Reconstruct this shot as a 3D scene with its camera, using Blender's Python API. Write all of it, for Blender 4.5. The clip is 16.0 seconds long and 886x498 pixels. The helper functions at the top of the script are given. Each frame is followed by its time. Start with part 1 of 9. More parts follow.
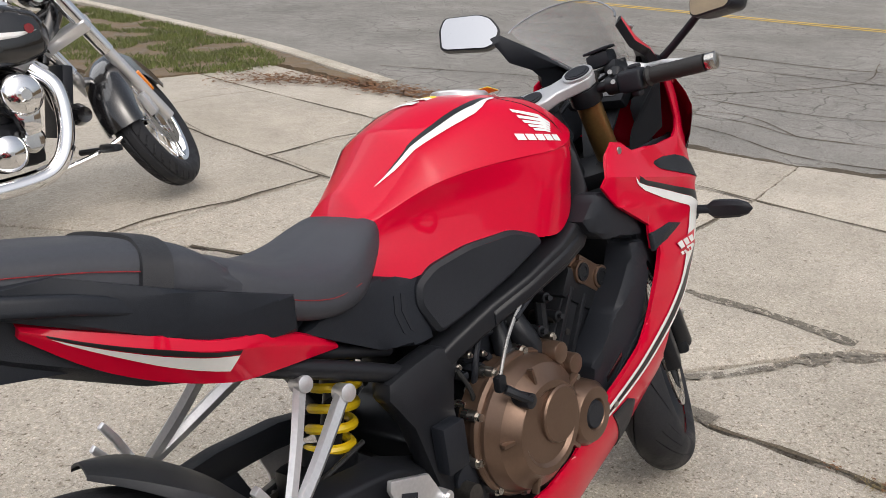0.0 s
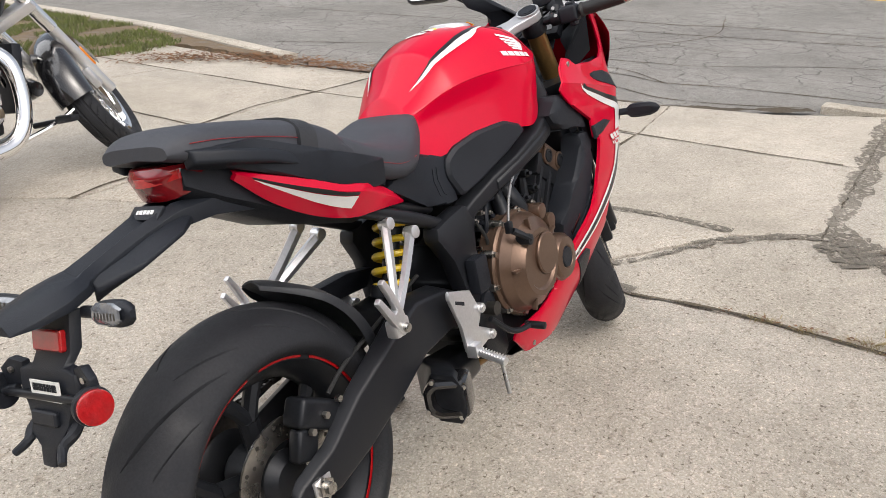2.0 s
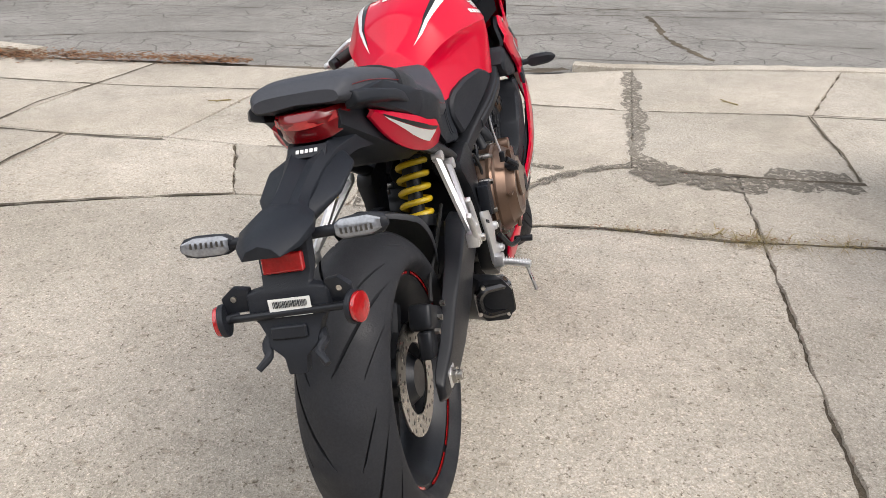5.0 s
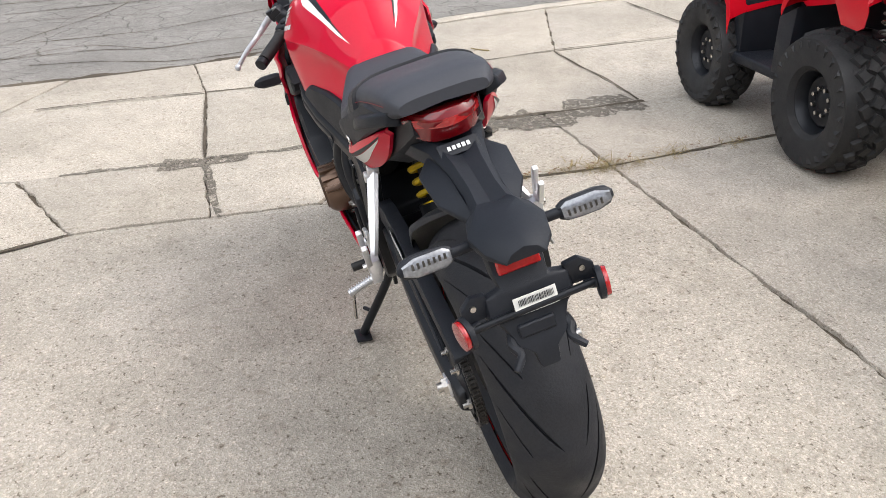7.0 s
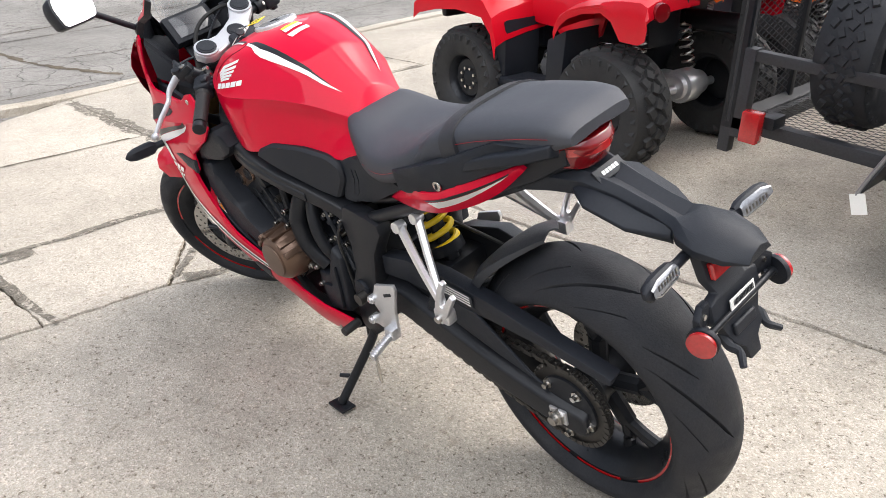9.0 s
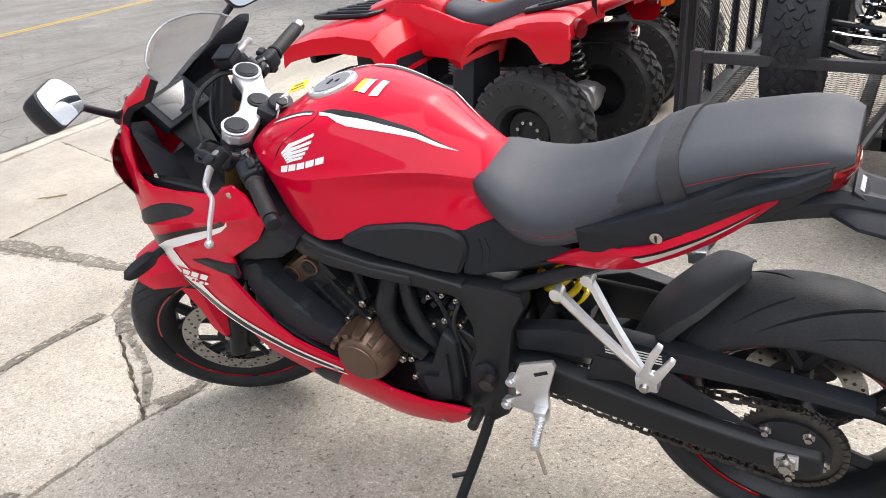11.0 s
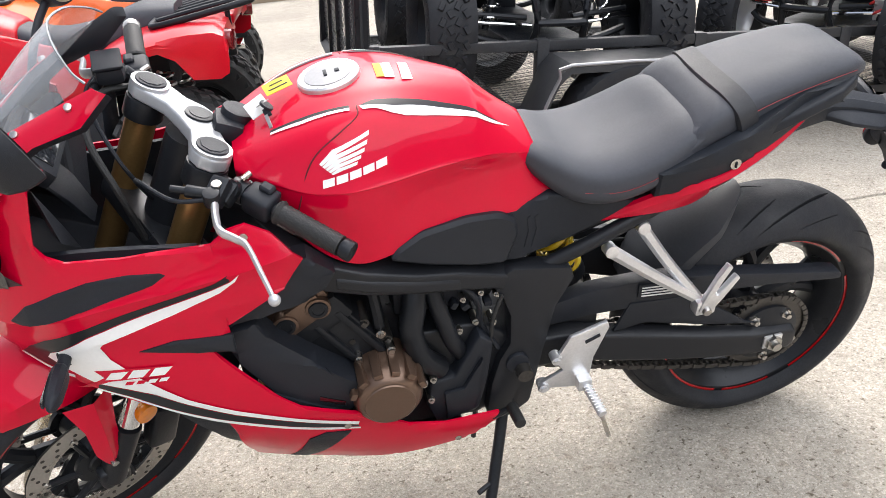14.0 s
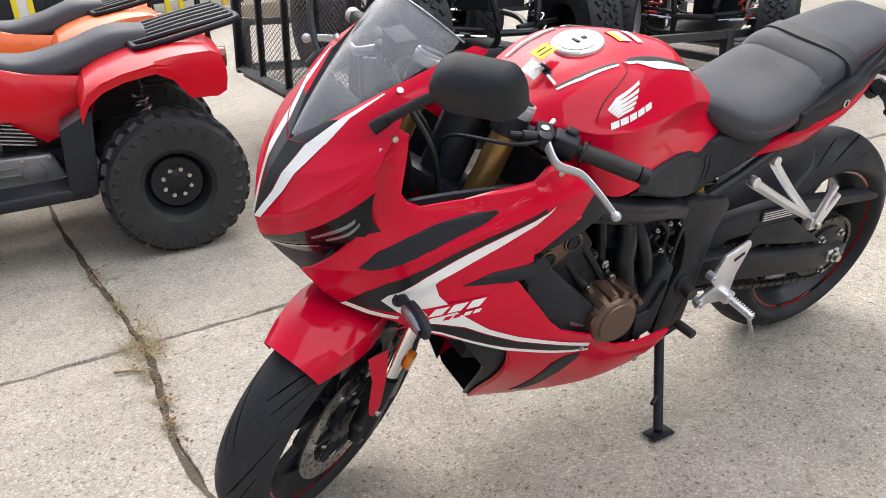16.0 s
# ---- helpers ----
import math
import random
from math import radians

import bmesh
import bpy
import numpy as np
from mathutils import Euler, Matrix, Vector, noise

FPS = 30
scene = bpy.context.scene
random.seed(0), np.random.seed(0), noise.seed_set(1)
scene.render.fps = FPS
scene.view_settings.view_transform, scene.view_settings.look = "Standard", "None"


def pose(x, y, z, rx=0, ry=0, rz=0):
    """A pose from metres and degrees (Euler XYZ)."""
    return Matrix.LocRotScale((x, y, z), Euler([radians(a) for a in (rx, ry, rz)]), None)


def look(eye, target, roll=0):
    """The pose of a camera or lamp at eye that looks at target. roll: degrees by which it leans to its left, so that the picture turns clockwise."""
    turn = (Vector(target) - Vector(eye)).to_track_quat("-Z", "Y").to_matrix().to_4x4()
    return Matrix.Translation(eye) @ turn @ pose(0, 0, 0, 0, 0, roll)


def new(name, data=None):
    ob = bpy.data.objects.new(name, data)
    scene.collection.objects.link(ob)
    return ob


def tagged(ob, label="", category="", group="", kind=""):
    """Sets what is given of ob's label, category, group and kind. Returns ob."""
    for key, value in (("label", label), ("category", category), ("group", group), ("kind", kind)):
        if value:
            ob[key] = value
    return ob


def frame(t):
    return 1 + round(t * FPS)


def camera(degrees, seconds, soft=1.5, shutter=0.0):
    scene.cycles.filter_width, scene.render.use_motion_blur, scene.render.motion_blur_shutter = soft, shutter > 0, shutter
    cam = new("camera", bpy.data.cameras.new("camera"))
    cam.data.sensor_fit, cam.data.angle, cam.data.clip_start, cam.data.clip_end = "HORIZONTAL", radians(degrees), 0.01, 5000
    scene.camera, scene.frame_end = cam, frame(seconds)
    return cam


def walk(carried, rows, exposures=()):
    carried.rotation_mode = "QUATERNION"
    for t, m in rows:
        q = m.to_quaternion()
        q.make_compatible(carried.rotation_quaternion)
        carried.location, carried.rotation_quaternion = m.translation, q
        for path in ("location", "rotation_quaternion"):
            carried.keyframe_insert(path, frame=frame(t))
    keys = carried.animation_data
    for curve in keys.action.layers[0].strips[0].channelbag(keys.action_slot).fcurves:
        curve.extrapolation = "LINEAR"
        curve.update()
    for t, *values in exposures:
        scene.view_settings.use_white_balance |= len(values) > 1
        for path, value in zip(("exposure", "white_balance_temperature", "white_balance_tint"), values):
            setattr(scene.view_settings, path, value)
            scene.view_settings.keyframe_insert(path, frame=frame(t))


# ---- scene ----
cam = camera(56.3, 16.0, soft=0.8)
PATH = [
    (0, (-0.2721, -0.8259, 1.2933), (0.9169, 0.2130, 0.6631), 1.35),
    (0.5, (-0.3891, -0.9069, 1.2988), (0.7650, 0.1629, 0.6558), 1.95),
    (1, (-0.5337, -0.9220, 1.2981), (0.6449, 0.1112, 0.6397), 1.21),
    (1.5, (-0.7265, -0.8837, 1.2908), (0.5626, 0.0083, 0.6331), -0.26),
    (2, (-0.8806, -0.9337, 1.2864), (0.4457, -0.1030, 0.6224), 0.08),
    (2.5, (-1.0389, -0.9892, 1.2917), (0.2608, -0.1445, 0.5936), 0.37),
    (3, (-1.2044, -0.9482, 1.2881), (0.1117, -0.1258, 0.5940), -1.57),
    (3.5, (-1.3740, -0.8650, 1.2807), (-0.0010, -0.1350, 0.5937), -2.13),
    (4, (-1.4329, -0.7290, 1.2638), (0.0219, -0.1617, 0.5917), -0.82),
    (4.2, (-1.4440, -0.6529, 1.2591), (0.0370, -0.1512, 0.5922), -0.47),
    (6.3, (-1.4210, 0.1456, 1.2685), (0.1055, 0.0474, 0.5268), -0.38),
    (6.5, (-1.4243, 0.2572, 1.2789), (0.0920, 0.0779, 0.5313), -1.27),
    (7, (-1.3874, 0.4755, 1.2890), (0.0955, 0.1076, 0.5437), -2.84),
    (7.5, (-1.2695, 0.6595, 1.2800), (0.1733, 0.1250, 0.5571), -2.59),
    (8, (-1.1857, 0.8358, 1.2818), (0.1874, 0.1234, 0.5767), -1.38),
    (8.2, (-1.1483, 0.9335, 1.2853), (0.1893, 0.1541, 0.5830), -1.84),
    (10.3, (-0.4415, 1.4943, 1.3185), (0.4544, 0.2194, 0.6388), -3.92),
    (10.5, (-0.3751, 1.5178, 1.3223), (0.4945, 0.2244, 0.6434), -4.81),
    (11, (-0.1674, 1.4918, 1.3186), (0.6673, 0.1683, 0.6541), -7.33),
    (11.5, (0.0276, 1.4835, 1.3177), (0.8131, 0.1264, 0.6611), -7.49),
    (12, (0.2535, 1.4816, 1.3162), (0.8804, 0.0507, 0.6458), -8.09),
    (12.5, (0.4270, 1.4817, 1.3111), (0.8477, -0.0136, 0.6204), -7.30),
    (13, (0.5981, 1.4561, 1.2919), (0.8071, -0.0723, 0.5774), -6.49),
    (13.5, (0.7338, 1.4727, 1.2901), (0.6786, -0.0628, 0.5625), -5.57),
    (14, (0.9698, 1.5349, 1.2980), (0.6960, 0.0188, 0.5793), -5.16),
    (14.5, (1.1780, 1.5265, 1.2888), (0.7795, 0.0266, 0.5948), -4.76),
    (15, (1.3919, 1.4877, 1.3079), (0.9214, -0.0002, 0.6335), -4.35),
    (15.5, (1.6566, 1.5060, 1.2954), (1.0717, 0.0553, 0.6295), -4.25),
    (16, (1.9017, 1.5044, 1.2932), (1.1987, 0.1134, 0.6142), -4.41),
]
EXPOSURES = [(0.0, 0.12, 6500, 10), (1.5, 0.31, 6500, 10), (2.5, 0.42, 6500, 10), (3.5, 0.40, 6500, 10), (6.5, 0.56, 6400, 10), (7.5, 0.67, 6330, 10), (8.2, 0.74, 6330, 10), (10.5, 0.95, 6330, 10), (11.5, 0.66, 6330, 10), (12.3, 0.66, 6330, 10), (13.2, 0.98, 6300, 10), (14.5, 0.97, 6300, 10), (16.0, 0.7, 6330, 10)]
walk(cam, [(t, look(eye, target, roll)) for t, eye, target, roll in PATH], exposures=EXPOSURES)

# ---------------------------------------------------------------- world and light
world = bpy.data.worlds.new("overcast_sky")
scene.world = world
world.use_nodes = True
wn, wl = world.node_tree.nodes, world.node_tree.links
sky = wn.new("ShaderNodeTexSky")
sky.sky_type = "NISHITA"
sky.sun_disc = False
sky.sun_elevation = radians(52)
sky.sun_rotation = radians(200)
sky.air_density, sky.dust_density, sky.ozone_density = 1.0, 6.0, 0.6
pale = wn.new("ShaderNodeHueSaturation")
pale.inputs["Saturation"].default_value = 0.46
wl.new(sky.outputs["Color"], pale.inputs["Color"])
wl.new(pale.outputs["Color"], wn["Background"].inputs["Color"])
wn["Background"].inputs["Strength"].default_value = 0.15

sun_data = bpy.data.lights.new("sun", "SUN")
sun_data.energy = 1.5
sun_data.angle = radians(75)
sun_data.color = (1.0, 0.99, 0.985)
sun = new("sun", sun_data)
sun.matrix_world = look((-3, 5.5, 8), (0.4, 0, 0))

# ---------------------------------------------------------------- materials
def mat(name, color, rough=0.5, metal=0.0, coat=0.0, vary=0.12, scale=8.0, fine=180.0, bump=0.0, bscale=200.0, spec=0.5, gloss=0.03):
    """A surface with broad stains and fine grain over its base colour."""
    m = bpy.data.materials.new(name)
    m.use_nodes = True
    n, l = m.node_tree.nodes, m.node_tree.links
    b = n["Principled BSDF"]
    b.inputs["Roughness"].default_value = rough
    b.inputs["Metallic"].default_value = metal
    b.inputs["Specular IOR Level"].default_value = spec
    b.inputs["Coat Weight"].default_value = coat
    b.inputs["Coat Roughness"].default_value = gloss
    co = n.new("ShaderNodeTexCoord")
    big = n.new("ShaderNodeTexNoise")
    big.inputs["Scale"].default_value = scale
    big.inputs["Detail"].default_value = 5
    small = n.new("ShaderNodeTexNoise")
    small.inputs["Scale"].default_value = fine
    small.inputs["Detail"].default_value = 3
    for t in (big, small):
        l.new(co.outputs["Object"], t.inputs["Vector"])
    add = n.new("ShaderNodeMath")
    add.operation = "ADD"
    l.new(big.outputs["Fac"], add.inputs[0])
    l.new(small.outputs["Fac"], add.inputs[1])
    ramp = n.new("ShaderNodeMapRange")
    ramp.inputs["From Min"].default_value = 0.6
    ramp.inputs["From Max"].default_value = 1.4
    ramp.inputs["To Min"].default_value = 1 - vary
    ramp.inputs["To Max"].default_value = 1 + vary
    l.new(add.outputs[0], ramp.inputs["Value"])
    mul = n.new("ShaderNodeVectorMath")
    mul.operation = "SCALE"
    mul.inputs[0].default_value = color[:3]
    l.new(ramp.outputs["Result"], mul.inputs["Scale"])
    l.new(mul.outputs["Vector"], b.inputs["Base Color"])
    rr = n.new("ShaderNodeMapRange")
    rr.inputs["From Min"].default_value = 0.3
    rr.inputs["From Max"].default_value = 0.7
    rr.inputs["To Min"].default_value = max(0.02, rough * (1 - vary))
    rr.inputs["To Max"].default_value = min(1, rough * (1 + vary))
    l.new(big.outputs["Fac"], rr.inputs["Value"])
    l.new(rr.outputs["Result"], b.inputs["Roughness"])
    if bump:
        bt = n.new("ShaderNodeTexNoise")
        bt.inputs["Scale"].default_value = bscale
        bt.inputs["Detail"].default_value = 4
        l.new(co.outputs["Object"], bt.inputs["Vector"])
        bp = n.new("ShaderNodeBump")
        bp.inputs["Strength"].default_value = bump
        bp.inputs["Distance"].default_value = 0.002
        l.new(bt.outputs["Fac"], bp.inputs["Height"])
        l.new(bp.outputs["Normal"], b.inputs["Normal"])
    return m


def concrete_mat(name, base, dark, light, crazed=0.0, holes=0.0):
    """Weathered exposed-aggregate concrete: pebbles, pits, stains."""
    m = bpy.data.materials.new(name)
    m.use_nodes = True
    n, l = m.node_tree.nodes, m.node_tree.links
    b = n["Principled BSDF"]
    b.inputs["Roughness"].default_value = 0.9
    b.inputs["Specular IOR Level"].default_value = 0.25
    co = n.new("ShaderNodeNewGeometry")
    def noise_tex(scale, detail, rough=0.55):
        t = n.new("ShaderNodeTexNoise")
        t.inputs["Scale"].default_value, t.inputs["Detail"].default_value, t.inputs["Roughness"].default_value = scale, detail, rough
        l.new(co.outputs["Position"], t.inputs["Vector"])
        return t
    def ramp(src, stops):
        r = n.new("ShaderNodeValToRGB")
        e = r.color_ramp.elements
        while len(e) < len(stops):
            e.new(0.5)
        for k, (p, c) in zip(e, stops):
            k.position, k.color = p, (*c, 1)
        l.new(src, r.inputs["Fac"])
        return r
    def mix(kind, fac, a, c):
        x = n.new("ShaderNodeMix")
        x.data_type, x.blend_type = "RGBA", kind
        x.inputs["Factor"].default_value = fac
        l.new(a, x.inputs["A"])
        l.new(c, x.inputs["B"])
        return x.outputs["Result"]
    info = n.new("ShaderNodeObjectInfo")
    broad = noise_tex(0.9, 6, 0.6)
    mid = noise_tex(7, 6, 0.65)
    c = ramp(broad.outputs["Fac"], [(0.3, dark), (0.52, base), (0.75, light)]).outputs["Color"]
    c = mix("MULTIPLY", 0.8, c, ramp(mid.outputs["Fac"], [(0.3, (0.86, 0.85, 0.835)), (0.6, (1.04, 1.03, 1.015))]).outputs["Color"])
    peb = n.new("ShaderNodeTexVoronoi")
    peb.inputs["Scale"].default_value = 210
    peb.inputs["Randomness"].default_value = 1
    l.new(co.outputs["Position"], peb.inputs["Vector"])
    sep = n.new("ShaderNodeSeparateColor")
    l.new(peb.outputs["Color"], sep.inputs["Color"])
    tone = ramp(sep.outputs["Red"], [(0.0, (0.62, 0.58, 0.54)), (0.25, (0.92, 0.88, 0.82)), (0.75, (1.05, 1.03, 1.0)), (0.97, (1.45, 1.42, 1.38))])
    c = mix("MULTIPLY", 0.70, c, tone.outputs["Color"])
    pits = noise_tex(75, 3, 0.6)
    c = mix("MULTIPLY", 1.0, c, ramp(pits.outputs["Fac"], [(0.325, (0.44, 0.41, 0.37)), (0.385, (1, 1, 1)), (0.62, (1, 1, 1)), (0.68, (1.34, 1.32, 1.29))]).outputs["Color"])
    fine = noise_tex(420, 3)
    c = mix("MULTIPLY", 0.8, c, ramp(fine.outputs["Fac"], [(0.32, (0.66, 0.65, 0.63)), (0.55, (1.08, 1.07, 1.06))]).outputs["Color"])
    spots = noise_tex(26, 2, 0.4)
    c = mix("MULTIPLY", 1.0, c, ramp(spots.outputs["Fac"], [(0.30, (0.82, 0.80, 0.77)), (0.37, (1, 1, 1))]).outputs["Color"])
    if crazed:
        bend = n.new("ShaderNodeVectorMath")
        bend.operation = "MULTIPLY_ADD"
        bend.inputs[1].default_value = (0.35, 0.35, 0.0)
        l.new(noise_tex(2.2, 4).outputs["Color"], bend.inputs[0])
        l.new(co.outputs["Position"], bend.inputs[2])
        net = n.new("ShaderNodeTexVoronoi")
        net.voronoi_dimensions, net.feature = "2D", "DISTANCE_TO_EDGE"
        net.inputs["Scale"].default_value = crazed
        l.new(bend.outputs["Vector"], net.inputs["Vector"])
        line = ramp(net.outputs["Distance"], [(0.0, (0.38, 0.37, 0.36)), (0.035, (1, 1, 1))])
        worn = ramp(noise_tex(0.45, 3).outputs["Fac"], [(0.44, (1, 1, 1)), (0.58, (0, 0, 0))])
        some = n.new("ShaderNodeMix")
        some.data_type, some.blend_type = "RGBA", "LIGHTEN"
        some.inputs["Factor"].default_value = 1.0
        l.new(line.outputs["Color"], some.inputs["A"])
        l.new(worn.outputs["Color"], some.inputs["B"])
        c = mix("MULTIPLY", 1.0, c, some.outputs["Result"])
    slab = n.new("ShaderNodeMapRange")
    slab.inputs["To Min"].default_value, slab.inputs["To Max"].default_value = 0.93, 1.06
    l.new(info.outputs["Random"], slab.inputs["Value"])
    sc = n.new("ShaderNodeVectorMath")
    sc.operation = "SCALE"
    l.new(c, sc.inputs[0])
    l.new(slab.outputs["Result"], sc.inputs["Scale"])
    l.new(sc.outputs["Vector"], b.inputs["Base Color"])
    bp = n.new("ShaderNodeBump")
    bp.inputs["Strength"].default_value = 0.5
    bp.inputs["Distance"].default_value = 0.003
    h = n.new("ShaderNodeMath")
    h.operation = "ADD"
    l.new(peb.outputs["Distance"], h.inputs[0])
    l.new(fine.outputs["Fac"], h.inputs[1])
    l.new(h.outputs[0], bp.inputs["Height"])
    l.new(bp.outputs["Normal"], b.inputs["Normal"])
    if holes:
        worn = ramp(noise_tex(28, 6, 0.75).outputs["Fac"], [(holes - 0.03, (0, 0, 0)), (holes + 0.03, (1, 1, 1))])
        l.new(worn.outputs["Color"], b.inputs["Alpha"])
    return m


def glass_mat(name, color, rough=0.02, haze=0.0):
    """Thin clear plastic: mostly see-through, with a sheen; haze mixes in white for reflected sky."""
    m = bpy.data.materials.new(name)
    m.use_nodes = True
    n, l = m.node_tree.nodes, m.node_tree.links
    out = n["Material Output"]
    tr = n.new("ShaderNodeBsdfTransparent")
    tr.inputs["Color"].default_value = (*color, 1)
    gl = n.new("ShaderNodeBsdfGlossy")
    gl.inputs["Roughness"].default_value = rough
    gl.inputs["Color"].default_value = (1, 1, 1, 1)
    lw = n.new("ShaderNodeLayerWeight")
    lw.inputs["Blend"].default_value = 0.5
    pw = n.new("ShaderNodeMath")
    pw.operation, pw.inputs[1].default_value = "POWER", 4.0
    l.new(lw.outputs["Facing"], pw.inputs[0])
    fr = n.new("ShaderNodeMapRange")
    fr.inputs["To Min"].default_value, fr.inputs["To Max"].default_value = 0.05, 0.6
    l.new(pw.outputs[0], fr.inputs["Value"])
    mx = n.new("ShaderNodeMixShader")
    l.new(fr.outputs["Result"], mx.inputs[0])
    df = n.new("ShaderNodeBsdfDiffuse")
    df.inputs["Color"].default_value = (0.75, 0.77, 0.8, 1)
    hz = n.new("ShaderNodeMixShader")
    hz.inputs[0].default_value = haze
    l.new(tr.outputs[0], hz.inputs[1])
    l.new(df.outputs[0], hz.inputs[2])
    l.new(hz.outputs[0], mx.inputs[1])
    l.new(gl.outputs[0], mx.inputs[2])
    l.new(mx.outputs[0], out.inputs["Surface"])
    return m


CONCRETE = concrete_mat("weathered_concrete", (0.425, 0.40, 0.358), (0.35, 0.328, 0.290), (0.49, 0.465, 0.422))
JOINT = concrete_mat("joint_dirt", (0.10, 0.085, 0.065), (0.06, 0.05, 0.04), (0.17, 0.145, 0.11))
SILT = concrete_mat("joint_silt", (0.185, 0.172, 0.150), (0.13, 0.12, 0.105), (0.25, 0.235, 0.21), holes=0.47)
ASPHALT = concrete_mat("old_asphalt", (0.225, 0.223, 0.218), (0.175, 0.173, 0.168), (0.275, 0.273, 0.268), 3.4)
CURB = concrete_mat("kerb_concrete", (0.46, 0.435, 0.39), (0.34, 0.315, 0.27), (0.53, 0.505, 0.46))
EARTH = mat("verge_soil", (0.14, 0.10, 0.06), 0.95, vary=0.5, scale=6, fine=60, bump=1.0, bscale=60)
GRASS = mat("grass_blade", (0.11, 0.13, 0.035), 0.8, vary=0.5, scale=3, fine=40)
LEAF = mat("dry_leaf", (0.16, 0.075, 0.03), 0.85, vary=0.6, scale=15, fine=90)
STRAW = mat("dry_straw", (0.26, 0.20, 0.09), 0.85, vary=0.5, scale=6, fine=50)
YELLOWLINE = mat("road_paint", (0.55, 0.36, 0.06), 0.8, vary=0.3, scale=5, fine=90)
RED = mat("red_paint", (0.555, 0.0006, 0.026), 0.36, coat=0.48, vary=0.03, scale=3, spec=0.05, gloss=0.018)
REDPL = mat("red_plastic", (0.53, 0.003, 0.014), 0.36, gloss=0.12, spec=0.12, coat=0.45, vary=0.08, scale=5)
ORANGE = mat("orange_plastic", (0.78, 0.14, 0.012), 0.4, coat=0.3, vary=0.08, scale=5)
BLACKPL = mat("matte_black_plastic", (0.012, 0.014, 0.019), 0.5, spec=0.32, vary=0.2, bump=0.25, bscale=700)
GREYPL = mat("dark_grey_plastic", (0.012, 0.0145, 0.020), 0.50, spec=0.28, vary=0.2, bump=0.2, bscale=700)
BLACKGL = mat("gloss_black_paint", (0.008, 0.008, 0.009), 0.2, coat=1.0, vary=0.1)
BLACKMT = mat("satin_black_metal", (0.016, 0.0175, 0.021), 0.36, spec=0.32, metal=0.3, vary=0.25, scale=12, bump=0.1, bscale=400)
TRAILBK = mat("worn_black_trailer_paint", (0.026, 0.027, 0.030), 0.48, spec=0.4, vary=0.35, scale=5, bump=0.1, bscale=300)
FRAMEBK = mat("frame_black_paint", (0.012, 0.013, 0.016), 0.38, spec=0.32, vary=0.15, bump=0.15, bscale=500)
RUBBER = mat("tyre_rubber", (0.018, 0.019, 0.0225), 0.66, spec=0.3, vary=0.35, scale=14, fine=220, bump=0.35, bscale=260)
OLDRUB = mat("dusty_rubber", (0.018, 0.018, 0.0185), 0.8, vary=0.4, scale=9, fine=150, bump=0.5, bscale=180)
GRIP = mat("grip_rubber", (0.015, 0.015, 0.015), 0.6, vary=0.2, bump=0.6, bscale=320)
SEATV = mat("seat_vinyl", (0.043, 0.046, 0.056), 0.56, spec=0.40, vary=0.12, bump=0.2, bscale=1100)
SEATG = mat("ribbed_seat_vinyl", (0.017, 0.018, 0.022), 0.55, vary=0.12, bump=0.35, bscale=900)
CHROME = mat("chrome", (0.85, 0.85, 0.86), 0.05, metal=1.0, vary=0.04)
ALU = mat("cast_aluminium", (0.72, 0.72, 0.73), 0.34, metal=0.8, vary=0.1, bump=0.12, bscale=500)
ALUWH = mat("silver_paint", (0.50, 0.51, 0.53), 0.30, metal=0.45, vary=0.06)
STEEL = mat("bright_steel", (0.5, 0.48, 0.45), 0.28, metal=1.0, vary=0.12, scale=20)
DARKST = mat("dark_steel", (0.08, 0.075, 0.07), 0.4, metal=0.8, vary=0.3)
BRONZE = mat("bronze_paint", (0.150, 0.096, 0.068), 0.30, metal=0.62, vary=0.08, bump=0.08, bscale=400)
GOLD = mat("gold_anodised", (0.32, 0.19, 0.07), 0.32, metal=0.8, vary=0.15)
YELSPR = mat("yellow_spring", (0.72, 0.50, 0.01), 0.4, coat=0.4, vary=0.08)
CAPGREY = mat("brushed_cap_metal", (0.24, 0.24, 0.25), 0.35, metal=0.5, vary=0.1)
DARKSEAM = mat("seam_shadow_gap", (0.10, 0.002, 0.005), 0.6, vary=0.1)
WHITE = mat("white_decal", (0.80, 0.80, 0.79), 0.3, coat=0.6, vary=0.04)
GREYDEC = mat("charcoal_decal", (0.012, 0.013, 0.015), 0.36, coat=0.12, spec=0.25, vary=0.08)
DULLRED = mat("dark_red_decal", (0.28, 0.01, 0.015), 0.4, vary=0.1)
PAPER = mat("paper_label", (0.75, 0.75, 0.72), 0.6, vary=0.05)
YELTAG = mat("yellow_tag", (0.78, 0.62, 0.04), 0.6, vary=0.08)
AMBER = mat("amber_reflector", (0.75, 0.22, 0.01), 0.2, coat=1.0, vary=0.1)
REDLENS = mat("red_lens", (0.17, 0.003, 0.006), 0.14, coat=0.55, vary=0.15, scale=40)
REDREFL = mat("red_reflector", (0.36, 0.008, 0.010), 0.2, coat=1.0, vary=0.25, scale=60, bump=0.5, bscale=150)
SCREEN = glass_mat("windscreen_plastic", (0.93, 0.94, 0.95), haze=0.26)
LENSGREY = mat("silvered_lens", (0.22, 0.23, 0.25), 0.18, metal=0.4, coat=1.0, vary=0.3, scale=60)
LAMPDARK = mat("dark_lamp_lens", (0.007, 0.008, 0.010), 0.14, coat=0.12, spec=0.18, vary=0.1)
# lighter copy of the black plastic; the light on the hugger is in its colour
HUGPL = mat("sunlit_grey_plastic", (0.030, 0.032, 0.037), 0.5, spec=0.35, vary=0.15, bump=0.2, bscale=600)
